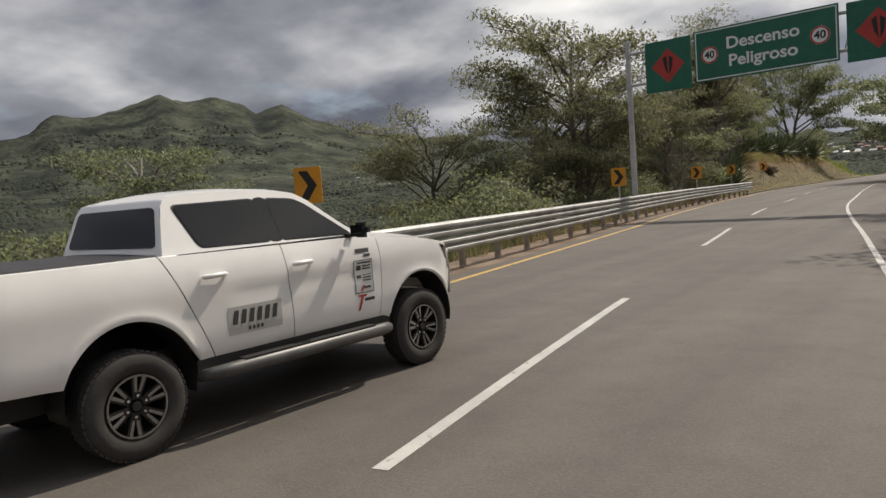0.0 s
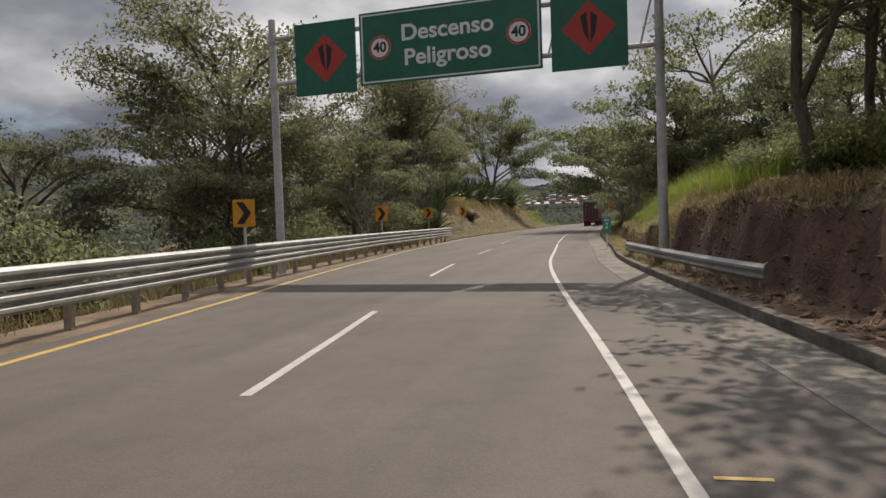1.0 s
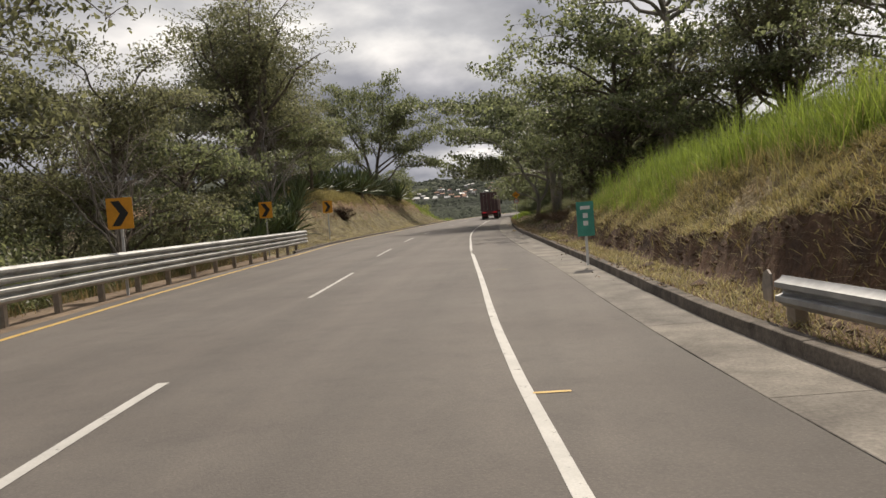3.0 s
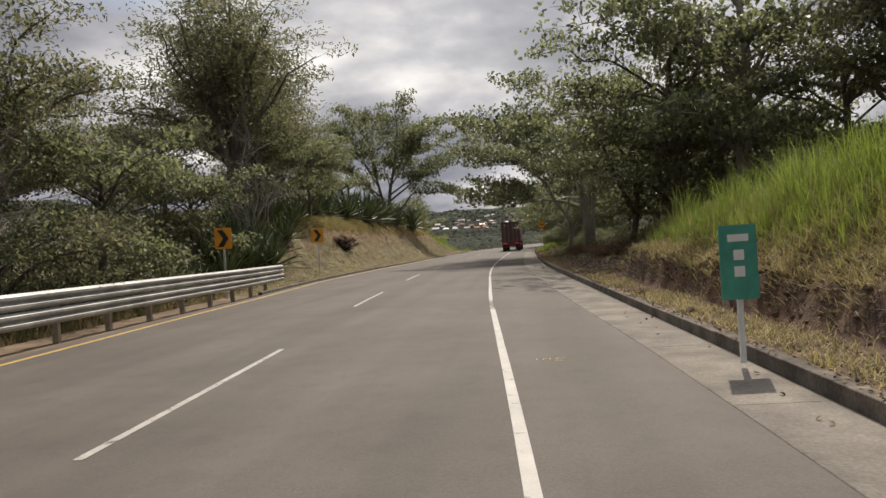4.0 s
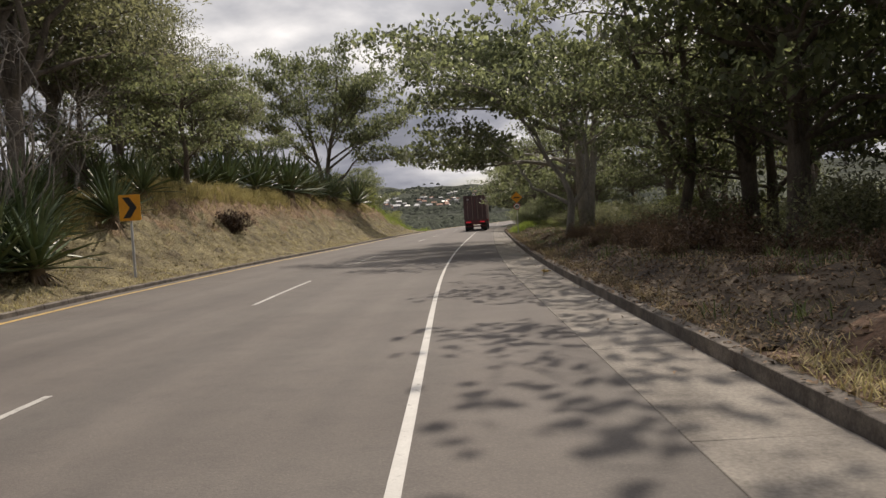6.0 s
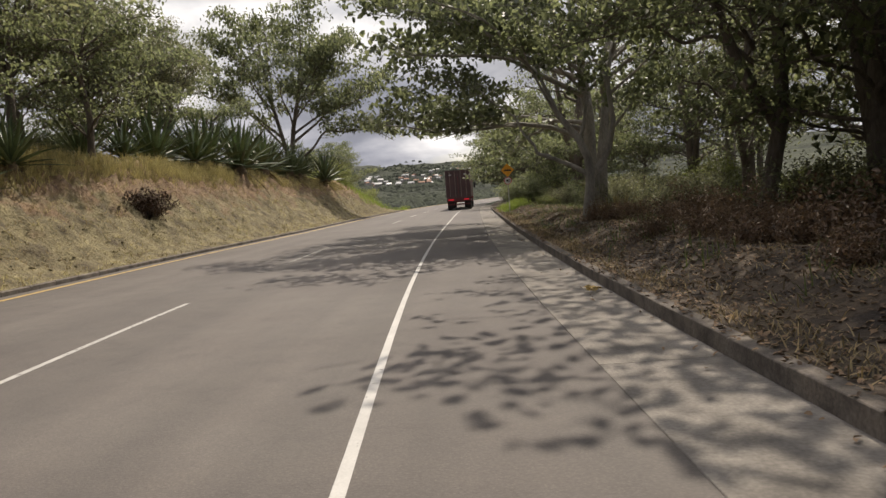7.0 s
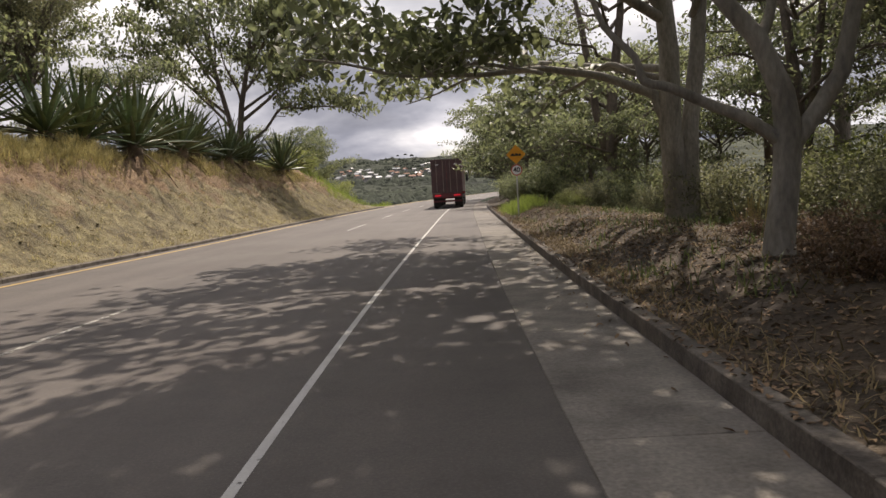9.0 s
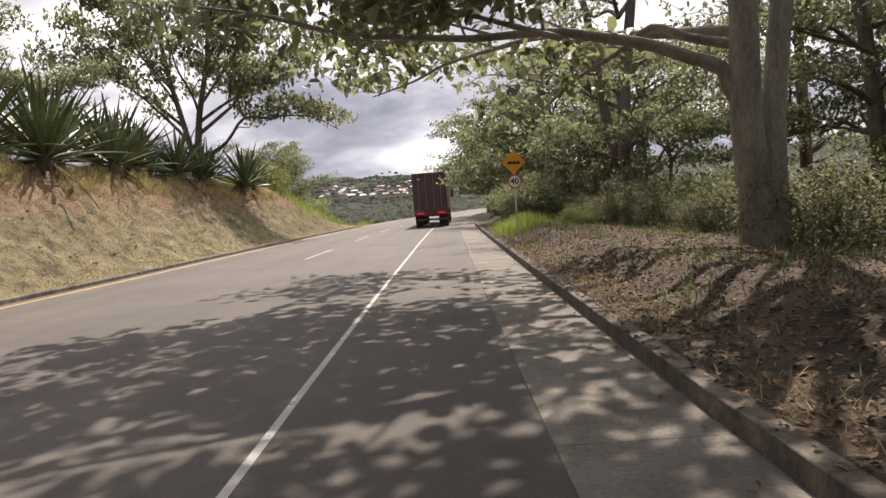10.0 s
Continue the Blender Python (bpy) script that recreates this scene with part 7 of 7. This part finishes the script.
blades("wild_grass", 17, spread(17, 4500, 59, 120, 0.3, 5.0, right_place, 0.12, 8, 0.1), 0.3, 0.016, 0.9, mat("dull_green_grass", (0.10, 0.13, 0.04), 0.7, vary=0.2, island=0.4, bump=0, through_light=0.3), "thin green weeds on the shaded verge", "grass")
blades("cut_grass", 10, spread(10, 22000, 58, 120, 0.1, 4.2, right_place, 0.1, 4, -0.1), 0.18, 0.014, 0.3, STRAW_DULL, "dry grass and litter on the shaded verge", "grass")


def litter():
    lv = Leaves(91)
    rnd = random.Random(21)
    for _ in range(34000):
        y, d = rnd.uniform(58, 122), abs(rnd.gauss(0, 2.9))
        p = right_place(y, d + 0.05)
        lv.pts.append(np.array([[p.x, p.y, p.z + 0.015]]))
    for _ in range(150):
        y = rnd.uniform(40, 118)
        off = kerb_off(y) - abs(rnd.gauss(0, 0.22)) - 0.05
        p = at_road(y, off, 0.02)
        lv.pts.append(np.array([[p.x, p.y, p.z]]))
    for _ in range(1500):
        y = rnd.uniform(38, 120)
        p = at_road(y, kerb_off(y) + rnd.uniform(0.0, 0.2), 0.165)
        lv.pts.append(np.array([[p.x, p.y, p.z]]))
    for _ in range(900):
        y, d = rnd.uniform(20, 64), rnd.uniform(0.2, 3.6)
        p = right_place(y, d)
        lv.pts.append(np.array([[p.x, p.y, p.z + 0.015]]))
    ob = new("fallen_leaves", lv.mesh("fallen_leaves", 0.056, 0.034, DEADLEAF, 0.0, 0.3))
    return tagged(ob, "dry brown fallen leaves on verge and kerb", "fallen leaves", kind="stuff")


litter()


def stalk_clump():
    """Cut pale stalks standing in a tuft."""
    rnd = random.Random(77)
    t = thing("stalk_clump", "tuft of pale dry cut stalks beside the tree", "dry stalks", pose(0.5, 87.8, rz(0.5, 87.8) - 0.02))
    for k in range(22):
        x, y = rnd.gauss(0, 0.16), rnd.gauss(0, 0.16)
        h = rnd.uniform(0.35, 0.7)
        part("stalk", Geo().tube([(x, y, 0), (x * 1.15, y * 1.15, h * 0.6), (x * 1.4 + rnd.gauss(0, 0.03), y * 1.4, h)], [0.014, 0.012, 0.009], 5), STRAW, t)


def fallen_sprig():
    """A withered twig with curled yellow leaves in the gutter."""
    t = thing("fallen_sprig", "withered yellow leaf sprig lying in the gutter", "fallen sprig", pose(-3.36, 70.0, 0.02, 0, 0, 30))
    part("twig", Geo().tube([(-0.14, 0, 0.01), (0, 0.02, 0.03), (0.15, -0.01, 0.015)], [0.006, 0.005, 0.003], 5), BARK, t)
    lv = Leaves(5)
    lv.clump((0, 0, 0.045), (0.08, 0.06, 0.02), 16)
    ob = new("leaf_tuft", lv.mesh("leaf_tuft", 0.11, 0.05, mat("withered_yellow_leaf", (0.42, 0.30, 0.10), 0.8, vary=0.2, island=0.4, bump=0), 0.0, 0.35))
    ob.parent = t


stalk_clump()
fallen_sprig()


def clod(seed, size):
    bm = bmesh.new()
    bmesh.ops.create_icosphere(bm, subdivisions=2, radius=size)
    for v in bm.verts:
        v.co *= 1 + 0.45 * noise.noise(v.co * (1.6 / size) + Vector((seed, 0, 0)))
        v.co.z *= 0.6
    g = Geo().add([v.co for v in bm.verts], [[v.index for v in f.verts] for f in bm.faces])
    bm.free()
    return g


def clods():
    rnd = random.Random(31)
    first = tagged(part("earth_clod", clod(1, 0.09), DIRT, soft=40), "lump of red-brown earth fallen from the bank", "earth clod", "earth clods")
    spots = [(-1.95, 51.0, 0.16, 20, 1.2)]
    for k in range(46):
        y, d = rnd.uniform(12, 66), 0.15 + abs(rnd.gauss(0, 0.5))
        p = right_place(y, d)
        spots.append((p.x, p.y, p.z, rnd.uniform(0, 360), rnd.uniform(0.5, 1.7)))
    for k in range(14):
        y, d = rnd.uniform(12, 32), rnd.uniform(0.8, 2.2)
        p = right_place(y, d)
        spots.append((p.x, p.y, p.z, rnd.uniform(0, 360), rnd.uniform(0.4, 1.1)))
    put(first, spots)


clods()


def rubble(name, seed, count, y0, y1, d0, d1, place, material, label):
    """Crumbled earth and root lumps, far too many to count, as one mesh."""
    g = np.random.default_rng(seed)
    octa = np.array([(1, 0, 0), (-1, 0, 0), (0, 1, 0), (0, -1, 0), (0, 0, 0.7), (0, 0, -0.5)], float)
    faces = np.array([(0, 2, 4), (2, 1, 4), (1, 3, 4), (3, 0, 4), (2, 0, 5), (1, 2, 5), (3, 1, 5), (0, 3, 5)])
    verts, tris = [], []
    while len(verts) < count:
        y, d = g.uniform(y0, y1), g.uniform(d0, d1)
        if noise.noise((y * 0.5, d * 0.9, seed)) < g.uniform(-0.35, 0.2):
            continue
        p = place(y, d)
        size = 0.012 + 0.06 * g.uniform() ** 2.5
        verts.append(octa * (1 + g.uniform(-0.4, 0.4, (6, 3))) * size * np.array([1, 1.3, 1]) + np.array([p.x, p.y, p.z - size * 0.12]))
        tris.append(faces + 6 * len(tris))
    me = bpy.data.meshes.new(name)
    me.from_pydata(np.concatenate(verts), [], np.concatenate(tris).tolist())
    me.materials.append(material)
    me.shade_smooth()
    return tagged(new(name, me), label, "earth lumps", kind="stuff")


rubble("earth_lumps", 3, 2600, 64, 140, 0.4, 5.8, left_place, MOUND, "crumbled earth and straw lumps on the mound")
rubble("earth_lumps", 4, 2500, 14, 58.5, 0.1, 1.6, right_place, DIRT, "crumbled red-brown earth on the cut bank")
rubble("earth_lumps", 5, 3000, 59, 112, 0.1, 4.0, right_place, LITTER, "crumbled dark earth on the shaded verge")

# ---- cast pieces of gutter and kerbs ----
for y in np.arange(-18.0, 150.0, 3.0):
    part("slab", slab_between(y, y + 2.996, lambda q: (gutter_off(q) + 0.004, kerb_off(q) - 0.002), 0.004, 0.0 + rng.uniform(-0.002, 0.003), bevel=0.005), CONCRETE, gutter, fix=False)
for y in np.arange(-18.0, 150.0, 1.0):
    lift = rng.uniform(-0.006, 0.005)
    part("kerb_stone", slab_between(y, y + 0.998, lambda q: (kerb_off(q), kerb_off(q) + 0.15), 0.15 + lift, 0.155 + lift, bevel=0.007), KERB, kerb_right, fix=False)
for y in np.arange(62.0, 150.0, 1.0):
    part("kerb_stone", slab_between(y, y + 0.985, lambda q: (yellow_off(q) - 0.60, yellow_off(q) - 0.45), 0.11, 0.11, bevel=0.02), KERB, kerb_left, fix=False)
